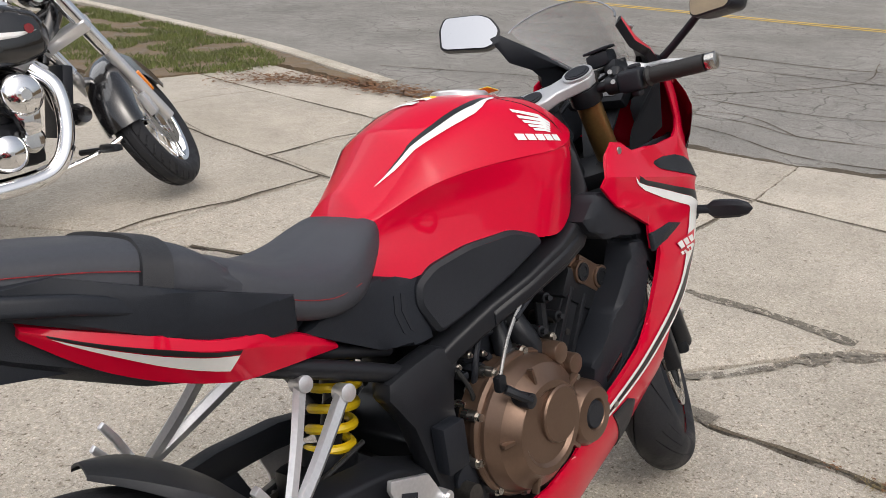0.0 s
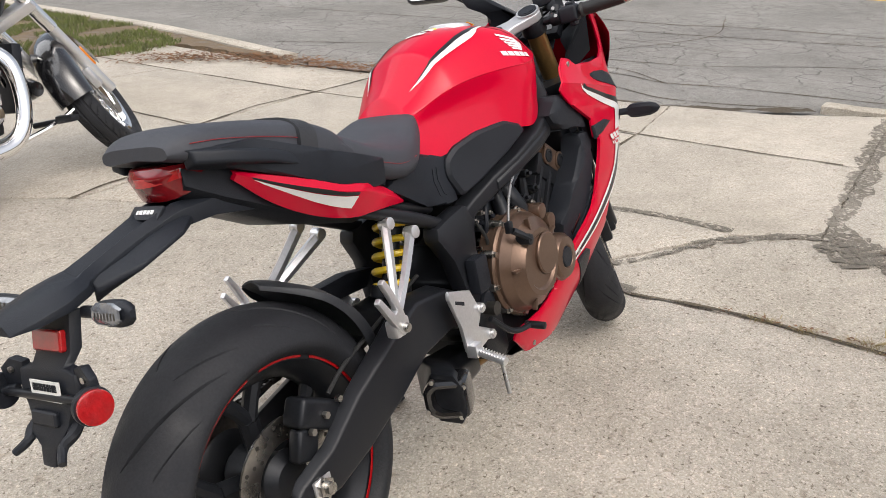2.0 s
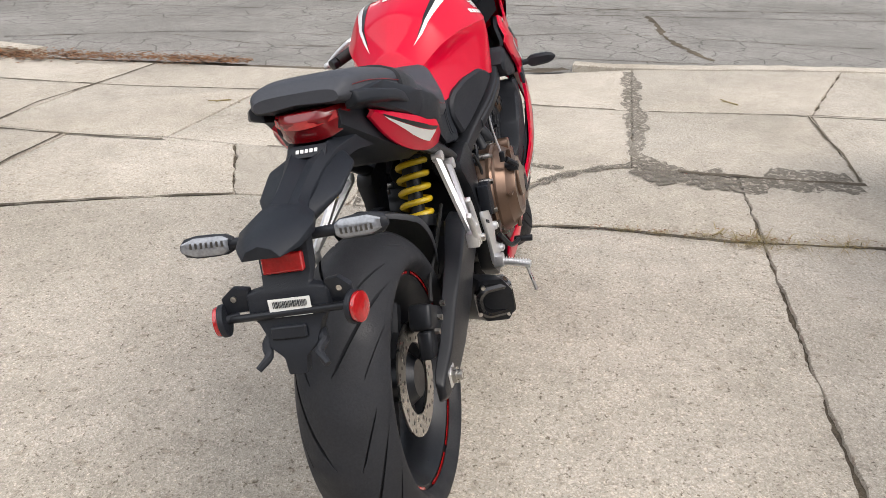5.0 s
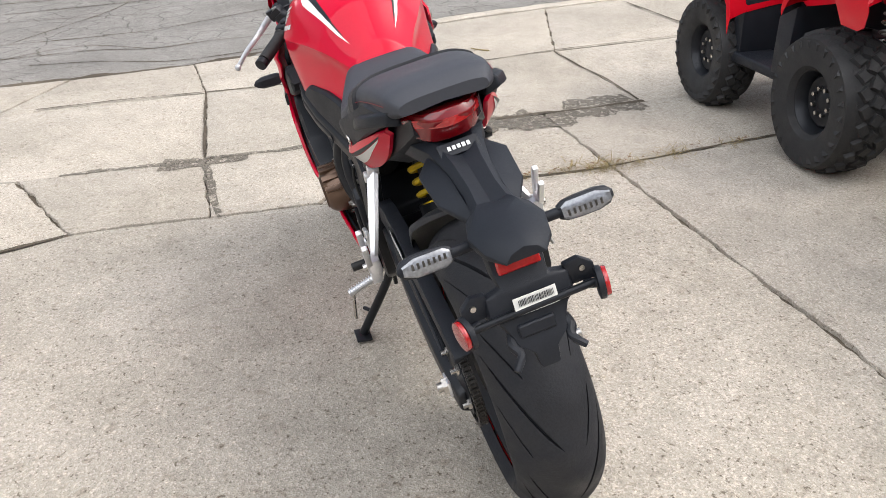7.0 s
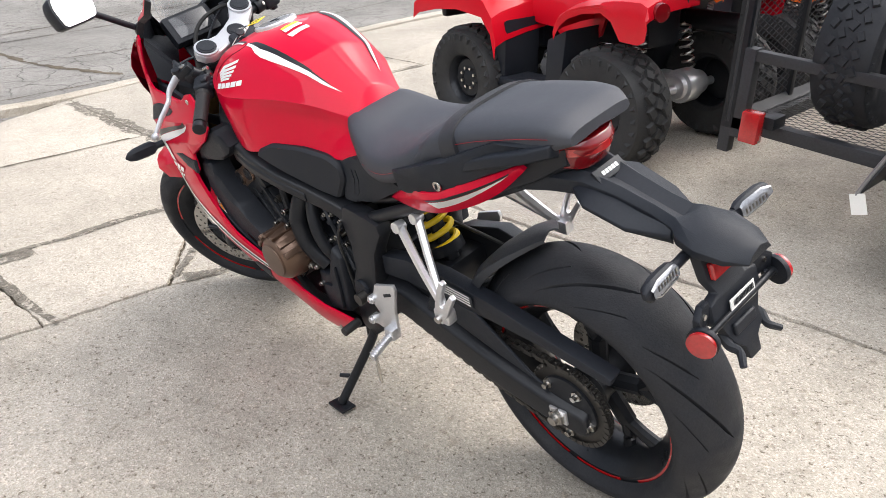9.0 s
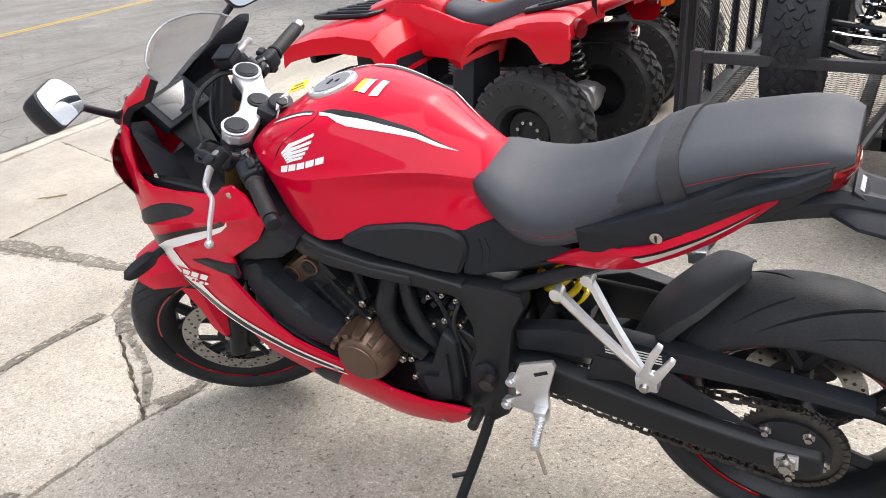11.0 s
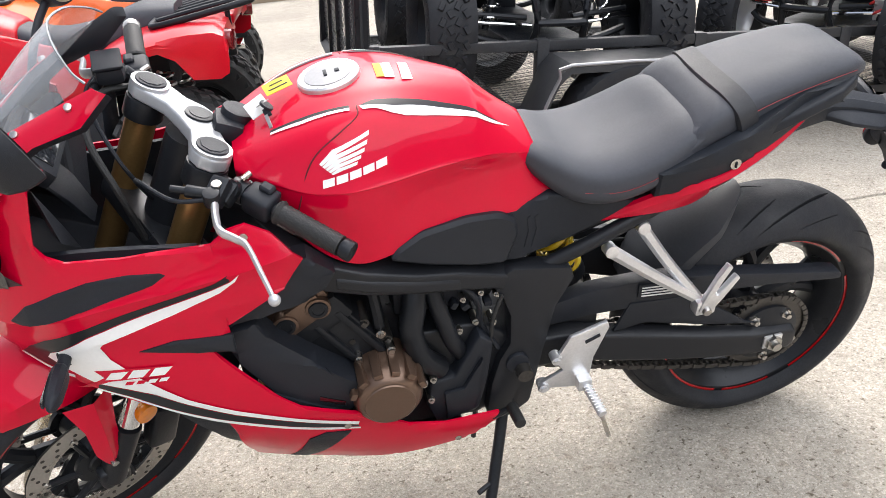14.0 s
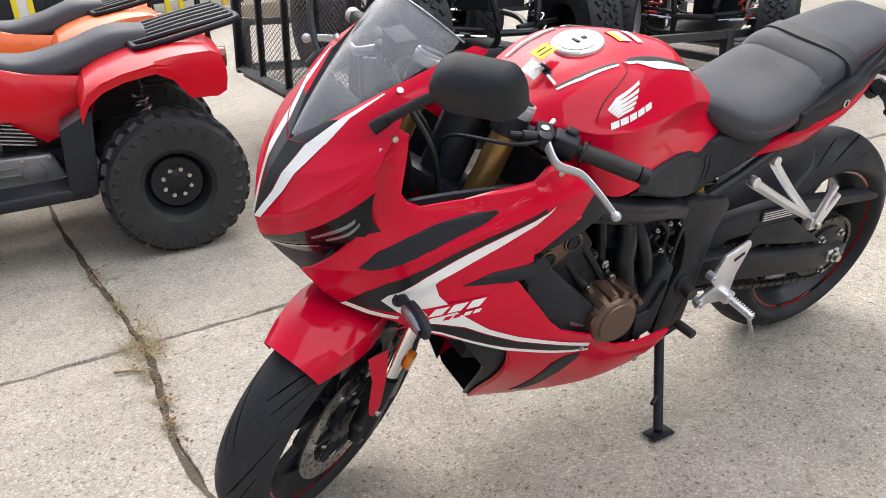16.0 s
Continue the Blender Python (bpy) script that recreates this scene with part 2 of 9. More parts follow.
MIRROR = mat("mirror_glass", (0.9, 0.91, 0.92), 0.02, metal=1.0, vary=0.01)
LCD = mat("display_panel", (0.02, 0.022, 0.026), 0.1, coat=1.0, vary=0.05)
BLUEPL = mat("blue_plastic", (0.02, 0.05, 0.16), 0.5, vary=0.1)
WALLW = mat("white_wall_paint", (0.72, 0.72, 0.70), 0.7, vary=0.1, scale=2)
TIMBER = mat("weathered_timber", (0.30, 0.24, 0.17), 0.85, vary=0.3, scale=4)
YELPL = mat("yellow_plastic", (0.75, 0.58, 0.02), 0.4, coat=0.3, vary=0.06)
REDSPR = mat("red_spring", (0.6, 0.02, 0.02), 0.4, coat=0.4, vary=0.05)

# ---------------------------------------------------------------- building tools
def V(*a):
    return Vector(a)


def thing(name, m, label, category, group="", kind=""):
    ob = new(name)
    ob.empty_display_size = 0.1
    ob.matrix_world = m
    return tagged(ob, label, category, group, kind)


def part(name, bm, material, parent, label="", angle=38):
    """Links a bmesh as one mesh object under a thing or a part."""
    bmesh.ops.recalc_face_normals(bm, faces=bm.faces)
    me = bpy.data.meshes.new(name)
    bm.to_mesh(me)
    bm.free()
    for m in (material if isinstance(material, (list, tuple)) else [material]):
        me.materials.append(m)
    me.polygons.foreach_set("use_smooth", [True] * len(me.polygons))
    me.set_sharp_from_angle(angle=radians(angle))
    ob = new(name, me)
    ob.parent = parent
    return tagged(ob, label)


def bevel(bm, w=0.004, seg=2, angle=30):
    es = [e for e in bm.edges if len(e.link_faces) == 2 and e.calc_face_angle(0) > radians(angle)]
    if es:
        bmesh.ops.bevel(bm, geom=es, offset=w, segments=seg, affect="EDGES", profile=0.6, clamp_overlap=True)
    return bm


def move(bm, m):
    bmesh.ops.transform(bm, matrix=m, verts=bm.verts)
    return bm


def join(*bms):
    """Several bmeshes as one."""
    out = bms[0]
    for b in bms[1:]:
        me = bpy.data.meshes.new("tmp")
        b.to_mesh(me)
        b.free()
        out.from_mesh(me)
        bpy.data.meshes.remove(me)
    return out


def mirrored(bm):
    """The same shape on the other side of the middle plane."""
    b = bm.copy()
    bmesh.ops.transform(b, matrix=Matrix.Diagonal((1, -1, 1, 1)), verts=b.verts)
    bmesh.ops.reverse_faces(b, faces=b.faces)
    return b


def box(c, s, w=0.004, rot=(0, 0, 0), taper=1.0):
    bm = bmesh.new()
    bmesh.ops.create_cube(bm, size=1)
    for v in bm.verts:
        k = taper if v.co.z > 0 else 1.0
        v.co = Vector((v.co.x * s[0] * k, v.co.y * s[1] * k, v.co.z * s[2]))
    if w:
        bevel(bm, min(w, 0.45 * min(s)))
    return move(bm, pose(*c, *rot))


def frame_of(d):
    d = Vector(d).normalized()
    return d.to_track_quat("Z", "Y").to_matrix().to_4x4()


def rod(a, b, r, r2=None, n=16, w=0.0):
    """A round bar from a to b."""
    a, b = Vector(a), Vector(b)
    bm = bmesh.new()
    bmesh.ops.create_cone(bm, cap_ends=True, segments=n, radius1=r, radius2=r if r2 is None else r2, depth=(b - a).length)
    if w:
        bevel(bm, w, 2, 50)
    return move(bm, Matrix.Translation((a + b) / 2) @ frame_of(b - a))


def smooth_line(pts, per=6):
    """A Catmull-Rom line through the points."""
    p = [Vector(q) for q in pts]
    p = [2 * p[0] - p[1]] + p + [2 * p[-1] - p[-2]]
    out = []
    for i in range(1, len(p) - 2):
        for k in range(per):
            t = k / per
            a, b, c, d = p[i - 1], p[i], p[i + 1], p[i + 2]
            out.append(0.5 * (2 * b + (c - a) * t + (2 * a - 5 * b + 4 * c - d) * t * t + (3 * b - a - 3 * c + d) * t ** 3))
    out.append(p[-2])
    return out


def tube(pts, r, n=10, per=6, flat=1.0, closed=False, r2=None):
    """A bent bar or hose along a smooth line; flat squeezes its section; r2 is its radius at the far end."""
    line = smooth_line(pts, per) if per > 1 else [Vector(q) for q in pts]
    bm = bmesh.new()
    rings = []
    up = Vector((0, 0, 1))
    for i, q in enumerate(line):
        d = (line[min(i + 1, len(line) - 1)] - line[max(i - 1, 0)]).normalized()
        side = d.cross(up)
        if side.length < 1e-3:
            side = d.cross(Vector((0, 1, 0)))
        side.normalize()
        top = side.cross(d).normalized()
        rr = r if r2 is None else r + (r2 - r) * i / (len(line) - 1)
        rings.append([bm.verts.new(q + side * rr * flat * math.cos(2 * math.pi * k / n) + top * rr * math.sin(2 * math.pi * k / n)) for k in range(n)])
    for a, b in zip(rings, rings[1:]):
        for k in range(n):
            bm.faces.new((a[k], a[(k + 1) % n], b[(k + 1) % n], b[k]))
    bm.faces.new(rings[0][::-1])
    bm.faces.new(rings[-1])
    return bm


def lathe(profile, n=64, axis="Y", close=False):
    """Turns a profile of (radius, place along the axis) round the axis."""
    bm = bmesh.new()
    rows = []
    for r, h in profile:
        row = []
        for k in range(n):
            a = 2 * math.pi * k / n
            c = (r * math.cos(a), h, r * math.sin(a)) if axis == "Y" else (r * math.cos(a), r * math.sin(a), h)
            row.append(bm.verts.new(c))
        rows.append(row)
    pairs = list(zip(rows, rows[1:])) + ([(rows[-1], rows[0])] if close else [])
    for a, b in pairs:
        for k in range(n):
            bm.faces.new((a[k], a[(k + 1) % n], b[(k + 1) % n], b[k]))
    if not close:
        for row, (r, h) in ((rows[0], profile[0]), (rows[-1], profile[-1])):
            if r > 1e-4:
                bm.faces.new(row)
    bmesh.ops.remove_doubles(bm, verts=bm.verts, dist=1e-5)
    return bm


def coil(a, b, r, wire, turns, n=8, steps=18):
    a, b = Vector(a), Vector(b)
    m = frame_of(b - a)
    h = (b - a).length
    pts = []
    for i in range(int(turns * steps) + 1):
        t = i / (turns * steps)
        w = 2 * math.pi * turns * t
        pts.append(a + m.to_3x3() @ Vector((r * math.cos(w), r * math.sin(w), h * t)))
    return tube(pts, wire, n, 1)


def plate(outline, y0, y1, w=0.003):
    """A flat plate in the x-z plane, from y0 to y1, with its outline given as (x, z)."""
    bm = bmesh.new()
    a = [bm.verts.new((x, y0, z)) for x, z in outline]
    b = [bm.verts.new((x, y1, z)) for x, z in outline]
    bm.faces.new(a)
    bm.faces.new(b[::-1])
    for i in range(len(a)):
        j = (i + 1) % len(a)
        bm.faces.new((a[i], b[i], b[j], a[j]))
    bmesh.ops.recalc_face_normals(bm, faces=bm.faces)
    if w:
        bevel(bm, w, 2, 35)
    return bm


def cut_grid(bm, step, axes):
    for ax in axes:
        lo = min(v.co[ax] for v in bm.verts)
        hi = max(v.co[ax] for v in bm.verts)
        k = math.ceil((lo + 1e-6) / step)
        while k * step < hi - 1e-6:
            n, p = Vector((0, 0, 0)), Vector((0, 0, 0))
            n[ax], p[ax] = 1, k * step
            bmesh.ops.bisect_plane(bm, geom=bm.verts[:] + bm.edges[:] + bm.faces[:], dist=1e-5, plane_co=p, plane_no=n)
            k += 1


def rounded(outline, r, n=3):
    """An outline with its corners rounded off."""
    out = []
    m = len(outline)
    for i in range(m):
        p, a, b = Vector(outline[i]), Vector(outline[i - 1]), Vector(outline[(i + 1) % m])
        k = min(r, 0.4 * (a - p).length, 0.4 * (b - p).length)
        s, e = p + (a - p).normalized() * k, p + (b - p).normalized() * k
        for j in range(n + 1):
            t = j / n
            out.append(tuple((1 - t) ** 2 * s + 2 * t * (1 - t) * p + t * t * e))
    return out


def skin(outline, fy, off=0.0, thick=0.004, step=0.025, lip=0.0, round_=0.0, side=1, creases=()):
    """A moulded panel: an outline in the x-z plane laid on the surface y = fy(x, z), with thickness inwards and a lip turned in."""
    if round_:
        outline = rounded(outline, round_)
    bm = bmesh.new()
    bm.faces.new([bm.verts.new((x, 0, z)) for x, z in outline]).normal_update()
    bmesh.ops.triangulate(bm, faces=bm.faces[:], quad_method="BEAUTY", ngon_method="EAR_CLIP")
    cut_grid(bm, step, (0, 2))
    for (x0, z0), (x1, z1) in creases:
        bmesh.ops.bisect_plane(bm, geom=bm.verts[:] + bm.edges[:] + bm.faces[:], dist=1e-5, plane_co=(x0, 0, z0), plane_no=(z1 - z0, 0, x0 - x1))
    edge = {v for e in bm.edges if len(e.link_faces) == 1 for v in e.verts}
    for v in bm.verts:
        v.co.y = fy(v.co.x, v.co.z) + off - (lip if v in edge else 0)
    if thick:
        g = bmesh.ops.extrude_face_region(bm, geom=bm.faces[:], use_keep_orig=True)
        for v in g["geom"]:
            if isinstance(v, bmesh.types.BMVert):
                v.co.y -= thick
    if side < 0:
        for v in bm.verts:
            v.co.y = -v.co.y
    return bm


def loft(sections, close=True, caps=True):
    """Skins a row of point rings."""
    bm = bmesh.new()
    rows = [[bm.verts.new(p) for p in s] for s in sections]
    n = len(rows[0])
    for a, b in zip(rows, rows[1:]):
        for k in range(n if close else n - 1):
            bm.faces.new((a[k], a[(k + 1) % n], b[(k + 1) % n], b[k]))
    if caps and close:
        bm.faces.new(rows[0][::-1])
        bm.faces.new(rows[-1])
    bmesh.ops.remove_doubles(bm, verts=bm.verts, dist=1e-5)
    return bm


def curve1(xs, ys):
    """A smooth function through the given values."""
    xs, ys = np.array(xs, float), np.array(ys, float)
    d = np.gradient(ys, xs)
    def f(x):
        x = min(max(x, xs[0]), xs[-1])
        i = min(max(int(np.searchsorted(xs, x)) - 1, 0), len(xs) - 2)
        h = xs[i + 1] - xs[i]
        t = (x - xs[i]) / h
        return float((2 * t**3 - 3 * t**2 + 1) * ys[i] + (t**3 - 2 * t**2 + t) * h * d[i] + (3 * t**2 - 2 * t**3) * ys[i + 1] + (t**3 - t**2) * h * d[i + 1])
    return f


def surface2(xs, zs, rows):
    """A smooth function of x and z through a small table (one row for each z)."""
    cols = [curve1(xs, r) for r in rows]
    def f(x, z):
        return curve1(zs, [c(x) for c in cols])(z)
    return f

# ---------------------------------------------------------------- ground
def flat(outline, z0, z1, w=0.0):
    bm = bmesh.new()
    a = [bm.verts.new((x, y, z0)) for x, y in outline]
    b = [bm.verts.new((x, y, z1)) for x, y in outline]
    bm.faces.new(a)
    bm.faces.new(b)
    for i in range(len(a)):
        j = (i + 1) % len(a)
        bm.faces.new((a[i], a[j], b[j], b[i]))
    bmesh.ops.recalc_face_normals(bm, faces=bm.faces)
    if w:
        es = [e for e in bm.edges if all(abs(v.co.z - z1) < 1e-6 for v in e.verts)]
        bmesh.ops.bevel(bm, geom=es, offset=w, segments=2, affect="EDGES", profile=0.5)
    return bm


def ragged(outline, gap, rough, step=0.06, seed=0):
    """Outline pulled in by half a joint and broken up along its edges."""
    pts = []
    m = len(outline)
    area = sum(outline[i][0] * outline[(i + 1) % m][1] - outline[(i + 1) % m][0] * outline[i][1] for i in range(m))
    s = 1 if area > 0 else -1
    for i in range(m):
        a, b = Vector(outline[i]), Vector(outline[(i + 1) % m])
        d = (b - a)
        n = max(1, int(d.length / step))
        nor = Vector((-d.y, d.x)).normalized() * s
        for k in range(n):
            if k == 0:
                prev = (a - Vector(outline[i - 1])).normalized()
                pn = Vector((-prev.y, prev.x)) * s
                q = a + (nor + pn).normalized() * gap * 1.2
            else:
                q = a + d * k / n + nor * gap
            if q.x * q.x + q.y * q.y < 90:
                q = q + nor * rough * (noise.noise(Vector((q.x * 9, q.y * 9, seed))) + 0.8 * noise.noise(Vector((q.x * 43, q.y * 43, seed))) + 0.35 * noise.noise(Vector((q.x * 110, q.y * 110, seed))))
            pts.append(tuple(q))
    return pts


ground = part("ground", flat([(-700, -700), (700, -700), (700, 700), (-700, 700)], -0.2, -0.045), ASPHALT, None)
tagged(ground, "worn grey asphalt road with a dusty surface", "ground", kind="structure")

pavement = part("pavement", flat([(-30, -30), (6.3, -30), (5.7, -4.2), (5.48, -2.2), (5.1, -0.5), (4.75, -0.05), (4.6, 0.7), (4.55, 1.3), (4.4, 2.3), (4.4, 3.3), (4.35, 4.3), (4.3, 12), (-30, 12)], -0.15, -0.016), JOINT, None)
tagged(pavement, "dirt-filled bed under cracked concrete slabs", "pavement", kind="structure")

N = dict(
    a0=(1.95, -14), a1=(1.86, -2.6), a2=(1.80, -1.93), a3=(1.72, -1.07), a4=(1.74, -0.48), a5=(1.71, -0.17), a6=(1.71, 0.02), a7=(1.77, 0.20), a8=(1.79, 0.64),
    a9=(1.82, 0.97), b0=(1.815, 1.17), b1=(1.63, 1.67), b2=(1.45, 2.08), b3=(1.31, 2.44), b4=(1.03, 2.85), b5=(0.5, 4.2), b6=(-0.6, 12),
    c0=(2.65, -14), c1=(2.56, -1.66), c2=(2.55, -1.08), c3=(2.60, -0.58), c4=(2.46, -0.26), c5=(2.51, 0.0), c6=(2.51, 0.65), c7=(2.54, 1.49), c8=(2.58, 1.9),
    c9=(2.54, 2.3), d0=(2.52, 2.45), d1=(2.57, 3.0), d2=(2.55, 3.55), d3=(2.75, 4.4), d4=(2.9, 5.6),
    e0=(4.1, -14), e1=(3.88, -1.68), e2=(3.75, -0.6), e3=(3.78, 0.63), e4=(3.76, 1.83), e5=(3.65, 2.99), e6=(3.66, 3.60), e7=(3.69, 4.70), e8=(3.74, 5.55),
    f0=(6.1, -14), f1=(5.6, -4.2), f2=(5.38, -2.2), f3=(5.17, -1.2), f4=(5.06, -0.62), f5=(4.72, 0.05), f6=(4.6, 0.7), f7=(4.52, 1.5), f8=(4.42, 2.95), f9=(4.38, 3.6), f10=(4.38, 4.2), f11=(4.5, 5.5))
SLABS = [
    "a0 a1 a2 a3 -6,-1 -6,-14", "a3 a4 a5 a6 a7 a8 a9 b0 b1 b2 b3 b4 b5 -6,4.2 -6,-1", "b5 b6 -12,12 -12,4.2",
    "a0 c0 c1 c2 a3 a2 a1", "a3 c2 c3 c4 a7 a6 a5 a4", "a7 c4 c5 c6 a8", "a8 c6 c7 b0 a9", "b0 c7 c8 c9 d0 b3 b2 b1", "b3 d0 d1 d2 d3 b5 b4", "b5 d3 d4 2.9,12 b6",
    "c0 e0 e1 c1", "c1 e1 e2 c3 c2", "c3 e2 e3 c6 c5 c4", "c6 e3 e4 c8 c7", "c8 e4 e5 d1 d0 c9", "d1 e5 e6 e7 e8 d4 d3 d2",
    "e0 f0 f1 f2 e1", "e1 f2 f3 f4 e2", "e2 f4 f5 f6 e3", "e3 f6 f7 e4", "e4 f7 f8 e5", "e5 f8 f9 f10 f11 e8 e7 e6"]
for i, text in enumerate(SLABS):
    poly = [N[k] if k in N else tuple(float(c) for c in k.split(",")) for k in text.split()]
    slab = part("concrete_slab", flat(ragged(poly, 0.005, 0.011, 0.022, seed=i * 3.1), -0.1, 0.0 - 0.004 * (i % 3 == 1), 0.006), CONCRETE, pavement)
# far yard slabs behind the parked vehicles
for i in range(4):
    for j in range(3):
        x0, y0 = -6 - 3.6 * (i + 1), -14 + 5 * j
        part("concrete_slab", flat(ragged([(x0, y0), (x0 + 3.6, y0), (x0 + 3.6, y0 + 5), (x0, y0 + 5)], 0.01, 0.008, 0.2, i + 7 * j), -0.1, 0.0, 0.006), CONCRETE, pavement)


def strip(pts, width, z, seed=0, vary=0.5, per=5):
    """A thin ragged band along a line on the ground."""
    line = smooth_line([(x, y, z) for x, y in pts], per)
    bm = bmesh.new()
    rows = []
    for i, q in enumerate(line):
        d = (line[min(i + 1, len(line) - 1)] - line[max(i - 1, 0)]).normalized()
        s = Vector((-d.y, d.x, 0))
        w1 = width * max(0.15, 1 + vary * noise.noise(Vector((q.x * 7, q.y * 7, seed))) + 0.3 * vary * noise.noise(Vector((q.x * 34, q.y * 34, seed))))
        w2 = width * max(0.15, 1 + vary * noise.noise(Vector((q.x * 7, q.y * 7, seed + 5))) + 0.3 * vary * noise.noise(Vector((q.x * 34, q.y * 34, seed + 9))))
        rows.append((bm.verts.new(q + s * w1 / 2), bm.verts.new(q - s * w2 / 2)))
    for a, b in zip(rows, rows[1:]):
        bm.faces.new((a[0], a[1], b[1], b[0]))
    return bm


# sandy silt that fills the wider joints
for k, (pts, w) in enumerate((([(2.62, -0.62), (3.1, -0.61), (3.5, -0.62), (3.85, -0.61), (4.4, -0.61), (4.95, -0.6)], 0.115), ([(2.60, -0.60), (2.52, -0.80), (2.45, -1.0), (2.48, -1.2), (2.56, -1.45), (2.58, -1.62)], 0.30),
               ([(2.25, -0.15), (2.38, -0.24), (2.52, -0.40), (2.62, -0.58)], 0.075), ([(2.5, -0.25), (2.51, 0.1), (2.5, 0.62), (2.53, 1.3)], 0.045), ([(1.76, 0.6), (2.1, 0.63), (2.5, 0.65)], 0.035),
               ([(2.46, 0.45), (2.46, 0.66), (2.5, 0.85)], 0.12), ([(1.77, 0.14), (1.74, 0.03), (1.72, -0.1)], 0.06), ([(1.80, 0.16), (2.05, -0.05), (2.25, -0.15)], 0.03))):
    tagged(part("joint_fill", strip(pts, w, 0.0012 + 0.0003 * k, w * 30, 1.0, 16), SILT, None), "dark sandy silt filling a cracked slab joint", "pavement", kind="structure")
for k, (pts, w) in enumerate((([(1.70, -0.1), (1.735, -0.3), (1.745, -0.48), (1.725, -0.75), (1.715, -1.0), (1.74, -1.3), (1.79, -1.7), (1.81, -2.0), (1.85, -2.5), (1.88, -3.6)], 0.016), ([(1.80, 1.17), (1.72, 1.42), (1.63, 1.67), (1.54, 1.88), (1.45, 2.08)], 0.018), ([(2.56, -1.66), (2.55, -1.3), (2.57, -0.8)], 0.03),
               ([(3.76, 1.83), (3.66, 2.72), (3.65, 2.99), (3.66, 3.6), (3.67, 4.27), (3.69, 4.88), (3.73, 5.5)], 0.016), ([(2.52, 2.99), (2.8, 3.01), (3.13, 3.04), (3.65, 2.99), (4.14, 2.96), (4.42, 2.95)], 0.016), ([(2.6, 4.1), (2.55, 3.56), (2.53, 3.23), (2.52, 2.99), (2.5, 2.47), (2.52, 1.89)], 0.016),
               ([(1.26, 2.45), (1.55, 2.49), (1.9, 2.45), (2.14, 2.46), (2.5, 2.47)], 0.014), ([(3.8, 1.6), (3.81, 1.09), (3.78, 0.63), (3.76, 0.2), (3.75, -0.1), (3.75, -0.5)], 0.014), ([(3.75, -0.7), (3.80, -1.1), (3.88, -1.7), (3.9, -2.3), (3.92, -2.9)], 0.014),
               ([(3.73, 0.63), (3.23, 0.64), (2.57, 0.65)], 0.012), ([(3.85, -1.66), (3.43, -1.65), (3.02, -1.67), (2.58, -1.64)], 0.014), ([(5.3, -2.91), (5.0, -2.9), (4.4, -2.88), (3.92, -2.88)], 0.014), ([(2.86, 4.58), (3.23, 4.62), (3.66, 4.56)], 0.006))):
    tagged(part("joint_crack", strip(pts, w, 0.0012 + 0.0004 * k, 11.0 + k, 1.3, 24), JOINT, None), "dark broken crack between slabs", "pavement", kind="structure")
# crumbled edge between slabs and road, with dirt
tagged(part("road_edge", strip([(4.35, 4.4), (4.5, 3.0), (4.55, 2.2), (4.60, 1.4), (4.60, 0.95), (4.67, 0.62), (4.74, 0.40), (4.92, 0.05), (5.05, -0.12)], 0.09, -0.012, 3.0, 1.3, 24), JOINT, None), "dark crumbled dirt edge along the road", "road", kind="structure")
# kerb
def kerb(pts, rise=0.03):
    line = smooth_line([(x, y, 0) for x, y in pts], 8)
    bm = bmesh.new()
    rows = []
    for i, q in enumerate(line):
        d = (line[min(i + 1, len(line) - 1)] - line[max(i - 1, 0)]).normalized()
        s = Vector((-d.y, d.x, 0))
        j = 0.012 * noise.noise(q * 6)
        rows.append([bm.verts.new(q + s * (o + j) + Vector((0, 0, h + j * 0.4))) for o, h in ((-0.09, -0.12), (-0.08, rise * 0.6), (-0.065, rise), (0.06, rise * 0.95), (0.075, rise * 0.5), (0.08, -0.12))])
    for a, b in zip(rows, rows[1:]):
        for k in range(5):
            bm.faces.new((a[k], a[k + 1], b[k + 1], b[k]))
    bm.faces.new(rows[0])
    bm.faces.new(rows[-1][::-1])
    return bm
tagged(part("kerb", kerb([(5.17, -0.18), (5.15, -0.55), (5.24, -1.1), (5.40, -1.8), (5.55, -3.0), (5.72, -4.4), (6.0, -8), (6.4, -14)], 0.012), CURB, None), "low worn concrete kerb with chipped edges", "kerb", kind="structure")
tagged(part("kerb", kerb([(4.62, 4.1), (4.95, 5.4), (5.25, 6.8), (5.6, 9.5), (5.9, 12.5)]), CURB, None), "low worn concrete kerb beside the grass", "kerb", kind="structure")
